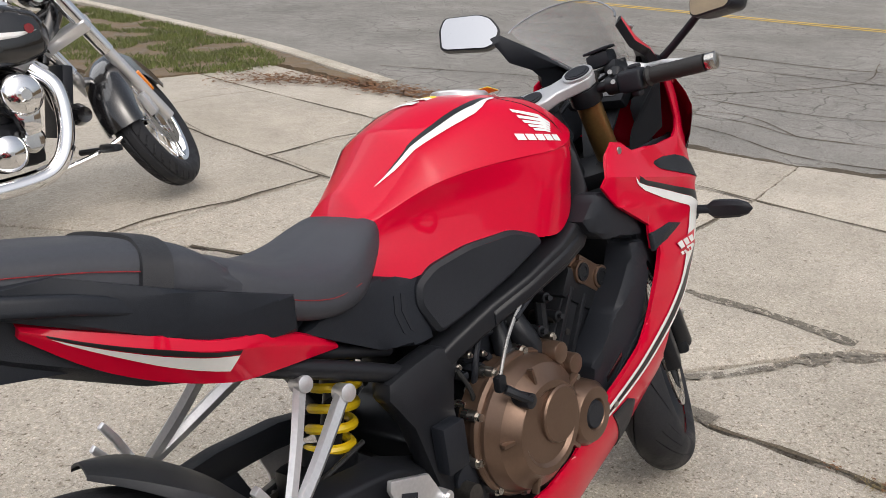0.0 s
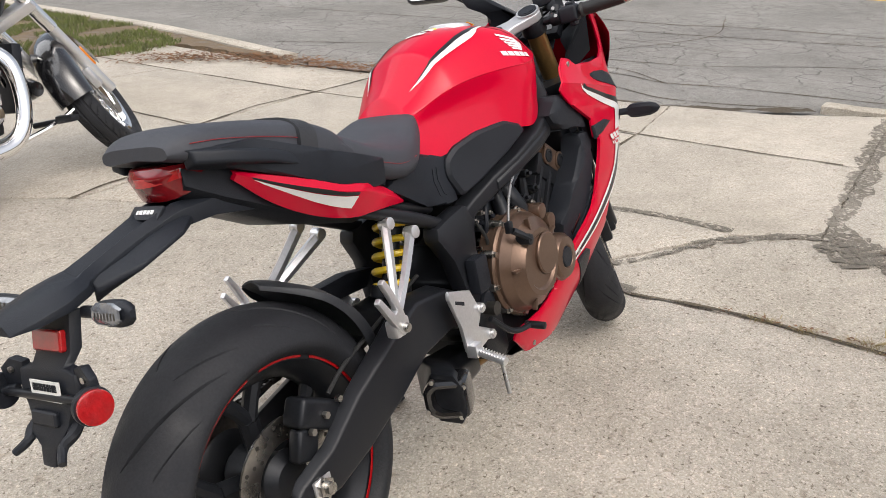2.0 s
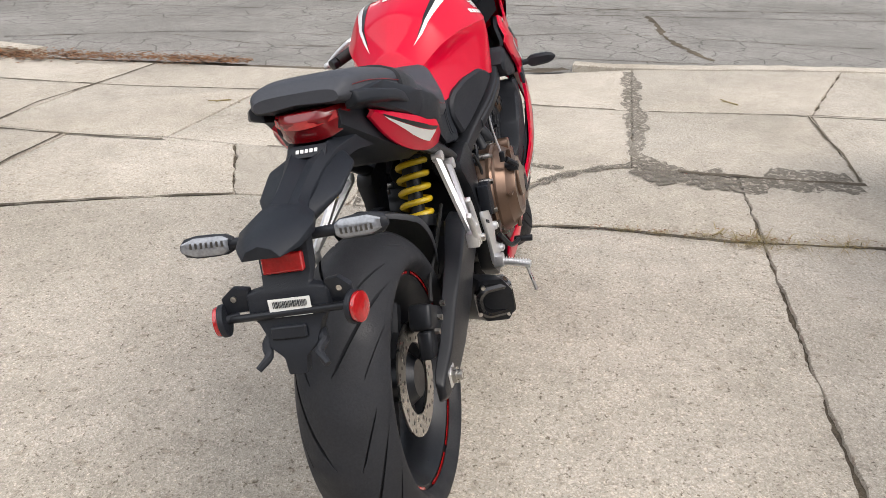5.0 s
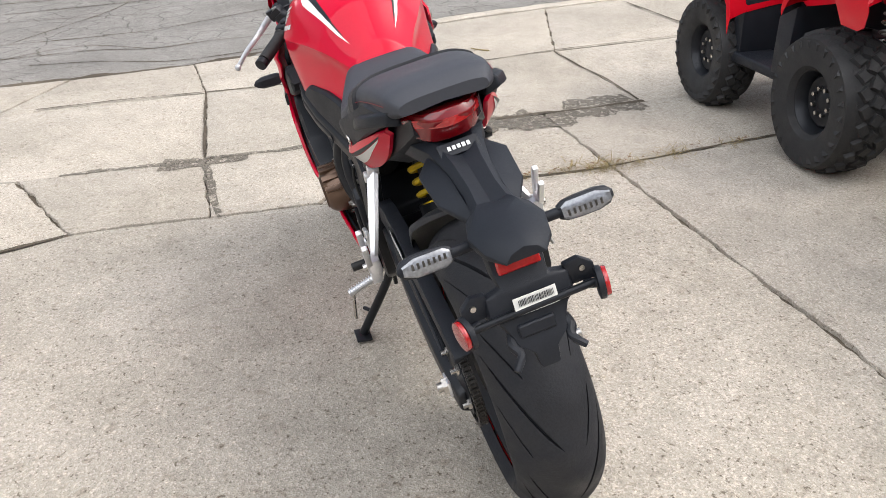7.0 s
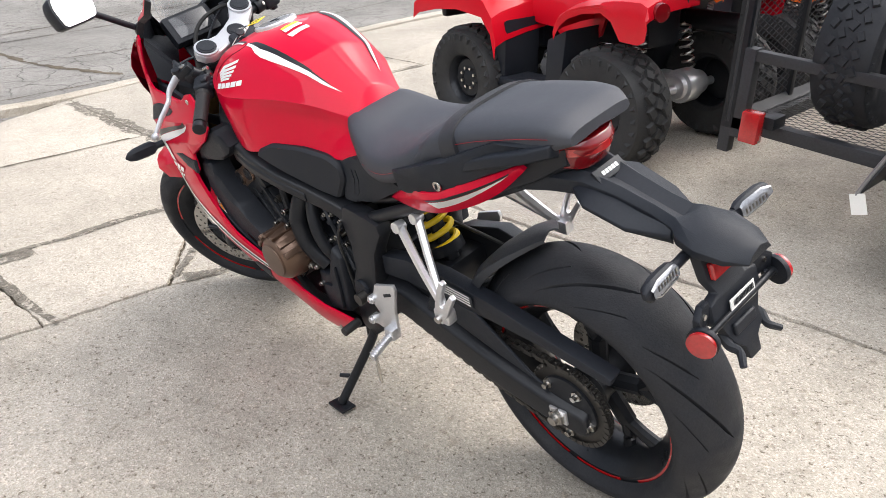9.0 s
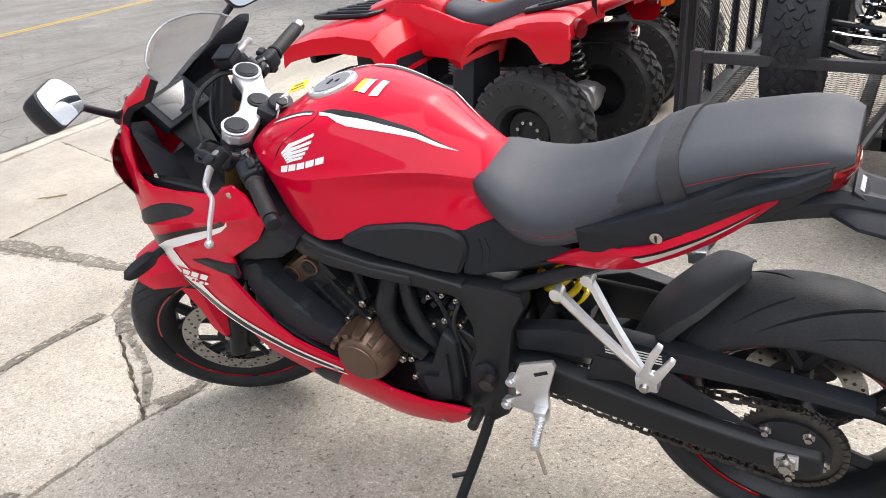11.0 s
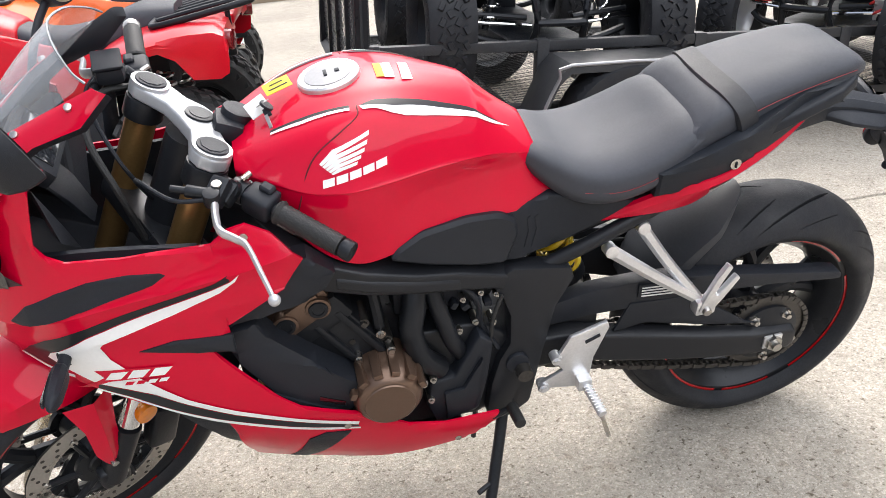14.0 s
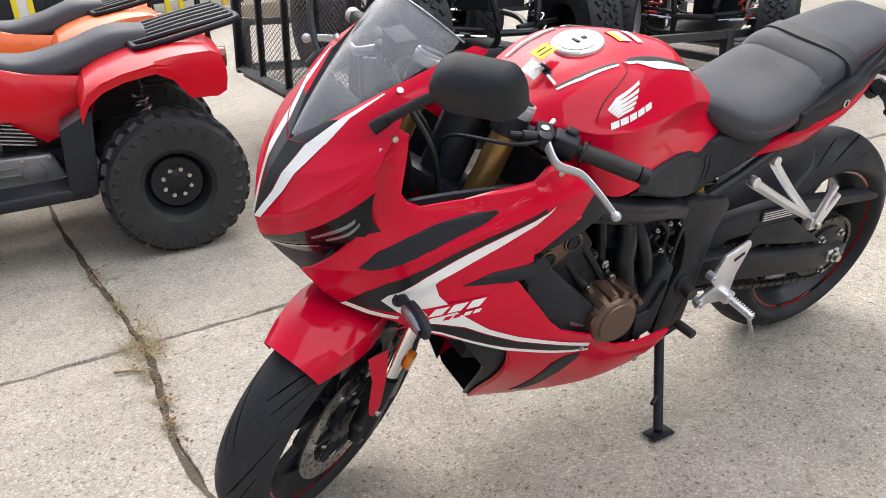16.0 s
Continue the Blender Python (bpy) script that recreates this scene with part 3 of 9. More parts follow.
# cracks and old seams in the asphalt
for pts, w in (([(5.4, 5), (6.2, 3.2), (6.3, 1.2), (7.0, -0.4), (6.8, -3.0), (7.4, -6)], 0.03), ([(6.25, 2.2), (8.0, 1.4), (9.5, 1.6)], 0.025), ([(5.62, 2.4), (5.66, 1.5), (5.52, 1.05), (5.6, 0.6), (5.6, 0.1), (5.7, -1.6), (6.0, -4)], 0.03), ([(5.3, 1.9), (5.2, 1.4), (5.0, 0.92), (5.02, 0.45), (5.2, -0.05)], 0.028), ([(8.8, 6), (8.72, 3.1), (8.72, 2.0), (8.9, 1.3), (8.92, 0.3), (8.88, -0.6), (9.09, -1.85), (9.4, -4)], 0.06), ([(8.4, -0.85), (7.6, -0.95), (7.0, -0.97), (6.29, -1.14), (5.8, -1.3)], 0.11), ([(7.6, 7), (7.9, 3), (8.4, -1.0), (9.0, -6), (9.6, -11)], 0.04),
               ([(6.9, 4.6), (7.4, 2.6), (7.2, 0.9)], 0.02), ([(5.9, 3.6), (5.6, 2.4), (5.9, 1.6), (5.5, 1.0)], 0.02), ([(8.3, 0.2), (9.6, -1.6), (9.4, -3.4)], 0.025)):
    tagged(part("road_crack", strip([(x + 0.05 * noise.noise(Vector((x * 3, y * 3, 2))), y) for x, y in pts], w * 0.5, -0.0415, w * 50, 1.4, 40), JOINT, None), "dark crack in the asphalt", "road", kind="structure")
for o in (0.0, 0.24):
    tagged(part("road_line", strip([(12.9 + o, 10), (12.7 + o, 0), (13.9 + o, -7), (15.3 + o, -14), (19 + o, -26)], 0.11, -0.041, 8.0, 0.1), YELLOWLINE, None), "faded yellow centre line on asphalt", "road", kind="structure")

# grass verge with soil
VERGE = [(4.42, 4.15), (4.55, 5.0), (4.50, 5.50), (4.0, 5.54), (3.6, 5.54), (3.25, 5.60), (3.05, 6.2), (3.2, 12), (5.6, 12), (5.45, 9.4), (5.15, 6.8), (4.88, 5.6), (4.70, 4.9), (4.60, 4.2)]
verge = part("verge", flat(ragged(VERGE, 0.0, 0.05, 0.1, 4), -0.1, 0.014), EARTH, None)
tagged(verge, "bare brown soil verge under thin grass", "ground", kind="structure")


def inside(x, y, poly):
    c = False
    for i in range(len(poly)):
        (x1, y1), (x2, y2) = poly[i - 1], poly[i]
        if (y1 > y) != (y2 > y) and x < (x2 - x1) * (y - y1) / (y2 - y1) + x1:
            c = not c
    return c


def blades(poly, n, h, seed, zone=None):
    rng = random.Random(seed)
    verts, faces = [], []
    xs, ys = [p[0] for p in poly], [p[1] for p in poly]
    while len(verts) < n * 4:
        x, y = rng.uniform(min(xs), max(xs)), rng.uniform(min(ys), max(ys))
        if not inside(x, y, poly) or (noise.noise(Vector((x * 2.2, y * 2.2, 1))) < -0.12):
            continue
        a, hh, w = rng.uniform(0, 6.28), h * rng.uniform(0.4, 1.2), rng.uniform(0.003, 0.006)
        lx, ly = math.cos(a), math.sin(a)
        bx, by = rng.uniform(-1, 1) * hh * 0.7, rng.uniform(-1, 1) * hh * 0.7
        k = len(verts)
        verts += [(x - lx * w, y - ly * w, 0.01), (x + lx * w, y + ly * w, 0.01), (x + bx * 0.5 + lx * w * 0.7, y + by * 0.5 + ly * w * 0.7, 0.01 + hh * 0.65), (x + bx, y + by, 0.01 + hh)]
        faces += [(k, k + 1, k + 2), (k, k + 2, k + 3)]
    me = bpy.data.meshes.new("grass")
    me.from_pydata(verts, [], faces)
    me.materials.append(GRASS)
    return me
tagged(new("grass", blades([(4.6, 5.35), (5.1, 6.7), (5.4, 9.4), (5.5, 12), (3.2, 12), (3.15, 6.3), (3.4, 5.75), (3.9, 5.3)], 26000, 0.05, 3)), "patchy dull green and straw grass", "grass", kind="stuff")


def litter(spots, n, size, seed):
    """Dry leaves scattered round a line."""
    rng = random.Random(seed)
    verts, faces = [], []
    for _ in range(n):
        i = rng.randrange(len(spots) - 1)
        t = rng.random()
        (x1, y1, w1), (x2, y2, w2) = spots[i], spots[i + 1]
        w = w1 + (w2 - w1) * t
        x, y = x1 + (x2 - x1) * t + rng.gauss(0, w), y1 + (y2 - y1) * t + rng.gauss(0, w)
        a, s, tilt = rng.uniform(0, 6.28), size * rng.uniform(0.4, 1.3), rng.uniform(-0.5, 0.5)
        c, d = math.cos(a), math.sin(a)
        z = 0.012 + rng.uniform(0, 0.012)
        k = len(verts)
        for u, v, h in ((-1, 0, 0), (-0.2, 0.55, 0.35), (1, 0, 0.1), (-0.2, -0.55, 0.3)):
            verts.append((x + s * (u * c - v * d), y + s * (u * d + v * c), z + s * (h * 0.6 + tilt * u * 0.3 + 0.15)))
        faces += [(k, k + 1, k + 2), (k, k + 2, k + 3)]
    me = bpy.data.meshes.new("dry_leaves")
    me.from_pydata(verts, [], faces)
    me.materials.append(LEAF)
    return me
tagged(new("dry_leaves", litter([(3.8, 5.1, 0.16), (4.35, 4.4, 0.12), (4.45, 3.7, 0.10), (4.52, 2.9, 0.09), (4.58, 2.3, 0.05)], 2300, 0.022, 5)), "brown dry leaves drifted against the verge and road edge", "leaves", kind="stuff")
def stalks(spots, seed):
    """Thin dry stalks that sprawl out of a joint: spots of (x, y, count, length, spread)."""
    rng = random.Random(seed)
    verts, faces = [], []
    for x0, y0, n, size, spread in spots:
        for _ in range(n):
            x, y = x0 + rng.gauss(0, spread), y0 + rng.gauss(0, spread * 1.6)
            a, ln, up, w = rng.uniform(0, 6.28), size * rng.uniform(0.3, 1.2), rng.uniform(0.05, 0.5), rng.uniform(0.0008, 0.0018)
            bend = rng.uniform(-0.9, 0.9)
            k = len(verts)
            for q in range(5):
                t = q / 4
                aa = a + bend * t
                px, py, pz = x + ln * t * math.cos(aa), y + ln * t * math.sin(aa), 0.003 + ln * up * math.sin(math.pi * min(1, t * 1.15)) * 0.6
                ww = w * (1.15 - t)
                verts += [(px - math.sin(aa) * ww, py + math.cos(aa) * ww, pz), (px + math.sin(aa) * ww, py - math.cos(aa) * ww, pz)]
            for q in range(4):
                faces.append((k + 2 * q, k + 2 * q + 1, k + 2 * q + 3, k + 2 * q + 2))
    me = bpy.data.meshes.new("weeds")
    me.from_pydata(verts, [], faces)
    me.materials.append(STRAW)
    return me
tagged(new("weeds", stalks([(1.72, -1.03, 150, 0.10, 0.035), (1.74, -0.85, 60, 0.05, 0.02), (1.74, -0.55, 60, 0.035, 0.015), (1.75, -1.4, 40, 0.16, 0.03), (1.78, -1.7, 50, 0.06, 0.03), (1.73, -0.68, 40, 0.04, 0.014), (1.70, -1.2, 30, 0.14, 0.03)], 8)), "dry straw-coloured weeds growing in a slab joint", "weeds", kind="stuff")
tagged(new("leaf_scraps", litter([(1.72, -0.4, 0.012), (1.72, -1.0, 0.025), (1.78, -1.8, 0.02)], 90, 0.009, 12)), "brown leaf scraps caught in a slab joint", "leaves", kind="stuff")

def twig(x, y, a, ln):
    d = V(math.cos(a), math.sin(a), 0)
    q = V(-d.y, d.x, 0)
    p = V(x, y, 0.006)
    return join(tube([p, p + d * ln * 0.5 + q * ln * 0.06, p + d * ln], 0.005, 6, 4, r2=0.003), tube([p + d * ln * 0.45, p + d * ln * 0.65 + q * ln * 0.25], 0.003, 5, 2))
for x, y, a, ln in ((4.05, -1.27, 0.6, 0.16), (3.42, 1.9, 2.0, 0.14), (1.83, -0.93, 2.6, 0.10)):
    tagged(part("twig", twig(x, y, a, ln), STRAW, None), "small dry brown twig lying on the concrete", "twig")

# ---------------------------------------------------------------- the red sport motorcycle
LEAN = Matrix.Translation((0.01, -0.072, 0)) @ pose(0, 0, 0, 0, 0, 0.1) @ pose(0, 0, 0, -12.9, 0, 0)
bike = thing("motorcycle", LEAN, "red sport motorcycle with black seat leaning on its side stand", "motorcycle")
AXIS = Vector((-0.4305, 0, 0.9026))
HEAD = Vector((1.103, 0, 0.963))
FWD = Vector((0.9026, 0, 0.4305))
STEER = Matrix.Translation(HEAD) @ Matrix.Rotation(radians(30), 4, AXIS) @ Matrix.Translation(-HEAD)


def both(name, make, material, parent, label="", angle=38):
    """A part on the left side and its twin on the right."""
    bm = make()
    twin = mirrored(bm)
    a = part(name, bm, material, parent, label, angle)
    b = part(name, twin, material, parent, label, angle)
    return a, b


def tyre_mesh(R, width, crown, bead, grooves, seed, n=720, m=64, sweep=0.0):
    """A road tyre round the y axis: rounded tread with swept grooves cut into it, and side walls."""
    bm = bmesh.new()
    amax = math.asin(min(1, width / 2 / crown))
    prof = []
    for j in range(m + 1):
        s = -1 + 2 * j / m
        a = s * amax
        prof.append((R - crown * (1 - math.cos(a)), crown * math.sin(a), s))
    edge_r = prof[0][0]
    wall = []
    for k in range(1, 7):
        t = k / 6
        wall.append((edge_r + (bead - edge_r) * t, width / 2 * (1 + 0.05 * math.sin(math.pi * t) - 0.22 * t * t)))
    rows = [[(r, -y, None) for r, y in wall][::-1], [(r, y, s) for r, y, s in prof], [(r, y, None) for r, y in wall]]
    flatp = [q for row in rows for q in row]
    rings = []
    for r, y, s in flatp:
        ring = []
        sk = s if s is not None else 1.0
        for i in range(n):
            th = 2 * math.pi * i / n
            rr = r
            if s is not None:
                rr -= grooves(i / n, s)
            th += sweep * (0.62 * abs(sk) + 0.25 * sk * sk)
            ring.append(bm.verts.new((rr * math.cos(th), y, rr * math.sin(th))))
        rings.append(ring)
    for a, b in zip(rings, rings[1:]):
        for i in range(n):
            bm.faces.new((a[i], a[(i + 1) % n], b[(i + 1) % n], b[i]))
    return bm


def sport_grooves(count):
    """Swept grooves: long ones from near the middle to the shoulder, with short ones between; p is the turn from 0 to 1."""
    lines = ((0.07, 0.88, 0.0, 0.021, 0.010), (0.34, 0.70, 0.30, 0.015, 0.008), (0.55, 0.93, 0.62, 0.012, 0.007))
    def g(p, s):
        d = 0.0
        for sign, off in ((1, 0.0), (-1, 0.5)):
            u = s * sign
            for u0, u1, o, w, deep in lines:
                if u0 < u < u1:
                    c = (p * count + off + o) % 1.0
                    c = min(c, 1 - c)
                    wide = w * min(1, 5 * (u - u0) / (u1 - u0), 5 * (u1 - u) / (u1 - u0))
                    if c < wide:
                        d = max(d, deep * min(1, 2.5 * (1 - c / max(wide, 1e-6))))
        return d
    return g


def arc_band(r0, r1, y0, y1, a0, a1, n=24):
    """A piece of a flat ring round the y axis, of some thickness."""
    bm = bmesh.new()
    rows = []
    for i in range(n + 1):
        a = a0 + (a1 - a0) * i / n
        rows.append([bm.verts.new((r * math.cos(a), y, r * math.sin(a))) for r, y in ((r0, y0), (r1, y0), (r1, y1), (r0, y1))])
    for a, b in zip(rows, rows[1:]):
        for k in range(4):
            bm.faces.new((a[k], a[(k + 1) % 4], b[(k + 1) % 4], b[k]))
    bm.faces.new(rows[0][::-1])
    bm.faces.new(rows[-1])
    return bm


def brake_disc(r0, r1, y, t, holes, rows=2):
    bm = arc_band(r0, r1, y - t / 2, y + t / 2, 0, 2 * math.pi, 72)
    bmesh.ops.remove_doubles(bm, verts=bm.verts, dist=1e-6)
    for k in range(holes):
        a = 2 * math.pi * k / holes
        r = r0 + (r1 - r0) * (0.22 + 0.28 * (k % 3))
        c = Vector((r * math.cos(a), 0, r * math.sin(a)))
        h = rod(c + Vector((0, y - t / 2 - 0.0004, 0)), c + Vector((0, y + t / 2 + 0.0004, 0)), 0.0042, n=8)
        k0 = len(bm.faces)
        bm = join(bm, h)
        bm.faces.ensure_lookup_table()
        for f in bm.faces[k0:]:
            f.material_index = 1
    return bm


def wheel(name, center, m, R, width, crown, rim_r, spokes, grooves, hub_r, label, sweep=-1.0):
    """A wheel: tyre, rim with spokes and stripes; m turns it to its place."""
    to = m @ Matrix.Translation(center)
    w = part(name, move(lathe([(rim_r - 0.006, -width * 0.36), (rim_r + 0.008, -width * 0.37), (rim_r + 0.008, -width * 0.34), (rim_r - 0.014, -width * 0.29), (rim_r - 0.03, -width * 0.12),
                                   (rim_r - 0.03, width * 0.12), (rim_r - 0.014, width * 0.29), (rim_r + 0.008, width * 0.34), (rim_r + 0.008, width * 0.37), (rim_r - 0.006, width * 0.36),
                                   (rim_r - 0.022, width * 0.26), (rim_r - 0.042, width * 0.1), (rim_r - 0.042, -width * 0.1), (rim_r - 0.022, -width * 0.26)], 96, close=True), to), BLACKMT, bike, label)
    part("tyre", move(tyre_mesh(R, width, crown, rim_r + 0.002, grooves, 0, sweep=sweep), to), RUBBER, w, "black road tyre with swept grooves", 30)
    hub = lathe([(0.012, -0.07), (hub_r * 0.7, -0.07), (hub_r, -0.05), (hub_r * 0.8, -0.02), (hub_r * 0.8, 0.02), (hub_r, 0.05), (hub_r * 0.7, 0.07), (0.012, 0.07)], 40)
    part("hub", move(hub, to), BLACKMT, w)
    for k in range(spokes):
        a = 2 * math.pi * (k + 0.3) / spokes
        d = Vector((math.cos(a), 0, math.sin(a)))
        q = Vector((-math.sin(a), 0, math.cos(a)))
        arm = tube([d * hub_r * 0.7, d * (hub_r + 0.03), d * (rim_r * 0.52)], 0.020, 8, 3, 1.0)
        fork = [tube([d * rim_r * 0.5, d * rim_r * 0.7 + q * s * 0.025, d * (rim_r - 0.03) + q * s * 0.055], 0.015, 8, 4) for s in (1, -1)]
        part("spoke", move(join(arm, *fork), to), BLACKMT, w)
    for sgn in (1, -1):
        for a0, a1 in ((0.2, 1.05), (1.15, 1.62), (1.75, 2.5), (2.75, 4.1), (4.35, 4.9), (5.0, 6.1)):
            y = sgn * width * 0.372
            part("rim_stripe", move(arc_band(rim_r - 0.003, rim_r + 0.004, min(y, y + sgn * 0.001), max(y, y + sgn * 0.001), a0, a1, 40), to), REDREFL, w, "thin red rim stripe")
    part("valve_stem", move(rod((0, width * 0.1, -rim_r + 0.045), (0, width * 0.22, -rim_r + 0.06), 0.005), to), STEEL, w)
    return w


REAR = Vector((-0.012, 0, 0.318))
FRONT = HEAD + FWD * 0.035 - AXIS * ((0.963 + 0.035 * 0.4305 - 0.303) / 0.9026)
rear_wheel = wheel("rear_wheel", REAR, Matrix(), 0.318, 0.182, 0.098, 0.222, 5, sport_grooves(6), 0.055, "black cast rear wheel with red rim stripes")
front_wheel = wheel("front_wheel", FRONT, STEER, 0.30, 0.122, 0.064, 0.222, 5, sport_grooves(8), 0.045, "black cast front wheel with red rim stripes", 1.0)
part("rear_disc", move(brake_disc(0.075, 0.12, -0.062, 0.005, 42), Matrix.Translation(REAR)), [STEEL, DARKST], rear_wheel, "drilled steel rear brake disc")
for s in (1, -1):
    part("front_disc", move(brake_disc(0.112, 0.155, s * 0.062, 0.005, 60), STEER @ Matrix.Translation(FRONT)), [STEEL, DARKST], front_wheel, "drilled steel front brake disc")
    carrier = part("disc_carrier", move(lathe([(0.035, s * 0.056), (0.06, s * 0.056), (0.06, s * 0.066), (0.035, s * 0.066)], 40, close=True), STEER @ Matrix.Translation(FRONT)), BLACKMT, front_wheel)
    for k in range(6):
        a = k * 2 * math.pi / 6
        part("carrier_arm", move(rod((0.05 * math.cos(a), s * 0.061, 0.05 * math.sin(a)), (0.118 * math.cos(a + 0.2), s * 0.061, 0.118 * math.sin(a + 0.2)), 0.008, n=8), STEER @ Matrix.Translation(FRONT)), BLACKMT, front_wheel)
        part("disc_rivet", move(rod((0.116 * math.cos(a + 0.2), s * 0.056, 0.116 * math.sin(a + 0.2)), (0.116 * math.cos(a + 0.2), s * 0.068, 0.116 * math.sin(a + 0.2)), 0.008, n=12), STEER @ Matrix.Translation(FRONT)), STEEL, front_wheel)


def gear(R, teeth, y0, y1, hole):
    pts = []
    for k in range(teeth):
        for f, r in ((0.0, R - 0.008), (0.3, R - 0.006), (0.42, R), (0.58, R), (0.7, R - 0.006)):
            a = 2 * math.pi * (k + f) / teeth
            pts.append((r * math.cos(a), r * math.sin(a)))
    return plate(pts, y0, y1, 0)


sprocket = part("sprocket", move(gear(0.103, 42, 0.098, 0.105, 0), Matrix.Translation(REAR)), DARKST, rear_wheel, "toothed dark steel sprocket")
carrier = lathe([(0.015, 0.09), (0.06, 0.09), (0.075, 0.1), (0.075, 0.112), (0.05, 0.12), (0.015, 0.122)], 40)
part("sprocket_carrier", move(carrier, Matrix.Translation(REAR)), BLACKMT, rear_wheel)
for k in range(5):
    a = 2 * math.pi * k / 5 + 0.9
    c = REAR + Vector((0.064 * math.cos(a), 0.112, 0.064 * math.sin(a)))
    part("sprocket_nut", join(rod(c, c + V(0, 0.008, 0), 0.012, n=6), rod(c, c + V(0, 0.018, 0), 0.0065, n=10)), STEEL, rear_wheel)

# chain: links round the sprocket and along both runs
def chain():
    cx, cz = REAR.x, REAR.z
    fx, fz, fr, rr = 0.545, 0.40, 0.036, 0.099
    pts = []
    ang = math.atan2(fz - cz, fx - cx)
    for k in range(36):
        a = ang + math.pi / 2 + math.pi * k / 35
        pts.append(V(cx + rr * math.cos(a), 0.101, cz + rr * math.sin(a)))
    lo0, lo1 = pts[-1], V(fx + fr * math.sin(ang), 0.101, fz - fr * math.cos(ang))
    up0, up1 = pts[0], V(fx - fr * math.sin(ang), 0.101, fz + fr * math.cos(ang))
    run = [up1 + (up0 - up1) * k / 34 for k in range(34)] + pts + [lo0 + (lo1 - lo0) * k / 34 + V(0, 0, -0.012 * math.sin(math.pi * k / 34)) for k in range(1, 35)]
    out = []
    for i, (a, b) in enumerate(zip(run, run[1:])):
        d = (b - a).normalized()
        w = 0.0085 if i % 2 else 0.0055
        for s in (1, -1):
            o = V(0, s * w, 0)
            out.append(tube([a - d * 0.003 + o, b + d * 0.003 + o], 0.0062, 6, 1, 0.25))
        out.append(rod(a + V(0, -0.009, 0), a + V(0, 0.009, 0), 0.004, n=6))
    return join(*out)
part("chain", chain(), DARKST, bike, "greasy dark drive chain")

# ---- fuel tank
TX = [0.50, 0.53, 0.56, 0.60, 0.65, 0.70, 0.76, 0.82, 0.88, 0.94, 1.00, 1.05]
t_top = curve1(TX, [0.903, 0.921, 0.939, 0.963, 0.988, 1.005, 1.020, 1.024, 1.018, 1.002, 0.974, 0.948])
t_low = curve1(TX, [0.768, 0.764, 0.762, 0.764, 0.772, 0.779, 0.782, 0.770, 0.765, 0.795, 0.86, 0.90])
t_w = curve1(TX, [0.068, 0.080, 0.092, 0.108, 0.128, 0.147, 0.167, 0.184, 0.191, 0.180, 0.148, 0.105])
t_zm = curve1(TX, [0.852, 0.862, 0.873, 0.887, 0.900, 0.908, 0.912, 0.912, 0.910, 0.912, 0.922, 0.925])
t_wl = curve1(TX, [0.090, 0.097, 0.104, 0.114, 0.129, 0.147, 0.167, 0.185, 0.188, 0.174, 0.138, 0.10])
t_roof = curve1(TX, [0.50, 0.50, 0.52, 0.54, 0.58, 0.62, 0.68, 0.73, 0.75, 0.74, 0.72, 0.70])
t_knee = curve1(TX, [0.006, 0.008, 0.010, 0.012, 0.012, 0.010, 0.006, 0.001, -0.004, -0.004, -0.002, 0.0])


def tank_half(x):
    """Half a section of the tank from its lower edge over the knee hollow and the shoulder crease to the ridge, as (y, z)."""
    zt, zl, w, zm, wl, r, k = t_top(x), t_low(x), t_w(x), t_zm(x), t_wl(x), t_roof(x), t_knee(x)
    key = [(wl, zl), (wl - k * 0.5, zl + (zm - zl) * 0.22), (wl * 0.4 + w * 0.6 - k, zl + (zm - zl) * 0.66), (w, zm - 0.004), (w * 0.985, zm + 0.006), (w * 0.74, zm + (zt - zm) * r), (w * 0.42, zt - (zt - zm) * (0.36 - 0.38 * r)), (w * 0.15, zt - (zt - zm) * 0.015), (0, zt)]
    return [(p.x, p.y) for p in smooth_line([(a, b, 0) for a, b in key], 6)]


def tank_lean(x, z):
    """The tank's rear end leans forward: how far its sections are sheared at the height z."""
    return max(0.0, 0.65 - x) / 0.15 * 0.36 * (z - 0.77)


def wrap(outline, at, off=0.0012, thick=0.0, step=(0.02, 0.03), round_=0.0, side=1):
    """A decal or panel laid on a surface at(u, v), raised by off along the normal."""
    if round_:
        outline = rounded(outline, round_)
    bm = bmesh.new()
    bm.faces.new([bm.verts.new((u, v, 0)) for u, v in outline]).normal_update()
    bmesh.ops.triangulate(bm, faces=bm.faces[:], ngon_method="EAR_CLIP")
    cut_grid(bm, step[0], (0,))
    cut_grid(bm, step[1], (1,))
    for v in bm.verts:
        u, w = v.co.x, v.co.y
        p = at(u, w)
        e = 0.002
        n = (at(u + e, w) - at(u - e, w)).cross(at(u, w + e) - at(u, w - e))
        n = n.normalized() if n.length > 1e-12 else Vector((0, 1, 0))
        if n.y < 0 and abs(n.y) > 0.05 or (abs(n.y) <= 0.05 and n.z < 0):
            n = -n
        v.co = p + n * off
        if side < 0:
            v.co.y = -v.co.y
    return bm


tx = [0.50 + (1.05 - 0.50) * i / 54 for i in range(55)]
tank_rings = []
for x in tx:
    h = tank_half(x)
    tank_rings.append([V(x + tank_lean(x, z), y, z) for y, z in h] + [V(x + tank_lean(x, z), -y, z) for y, z in h[-2::-1]])
tank = part("fuel_tank", loft(tank_rings, True, True), RED, bike, "glossy red fuel tank", 50)


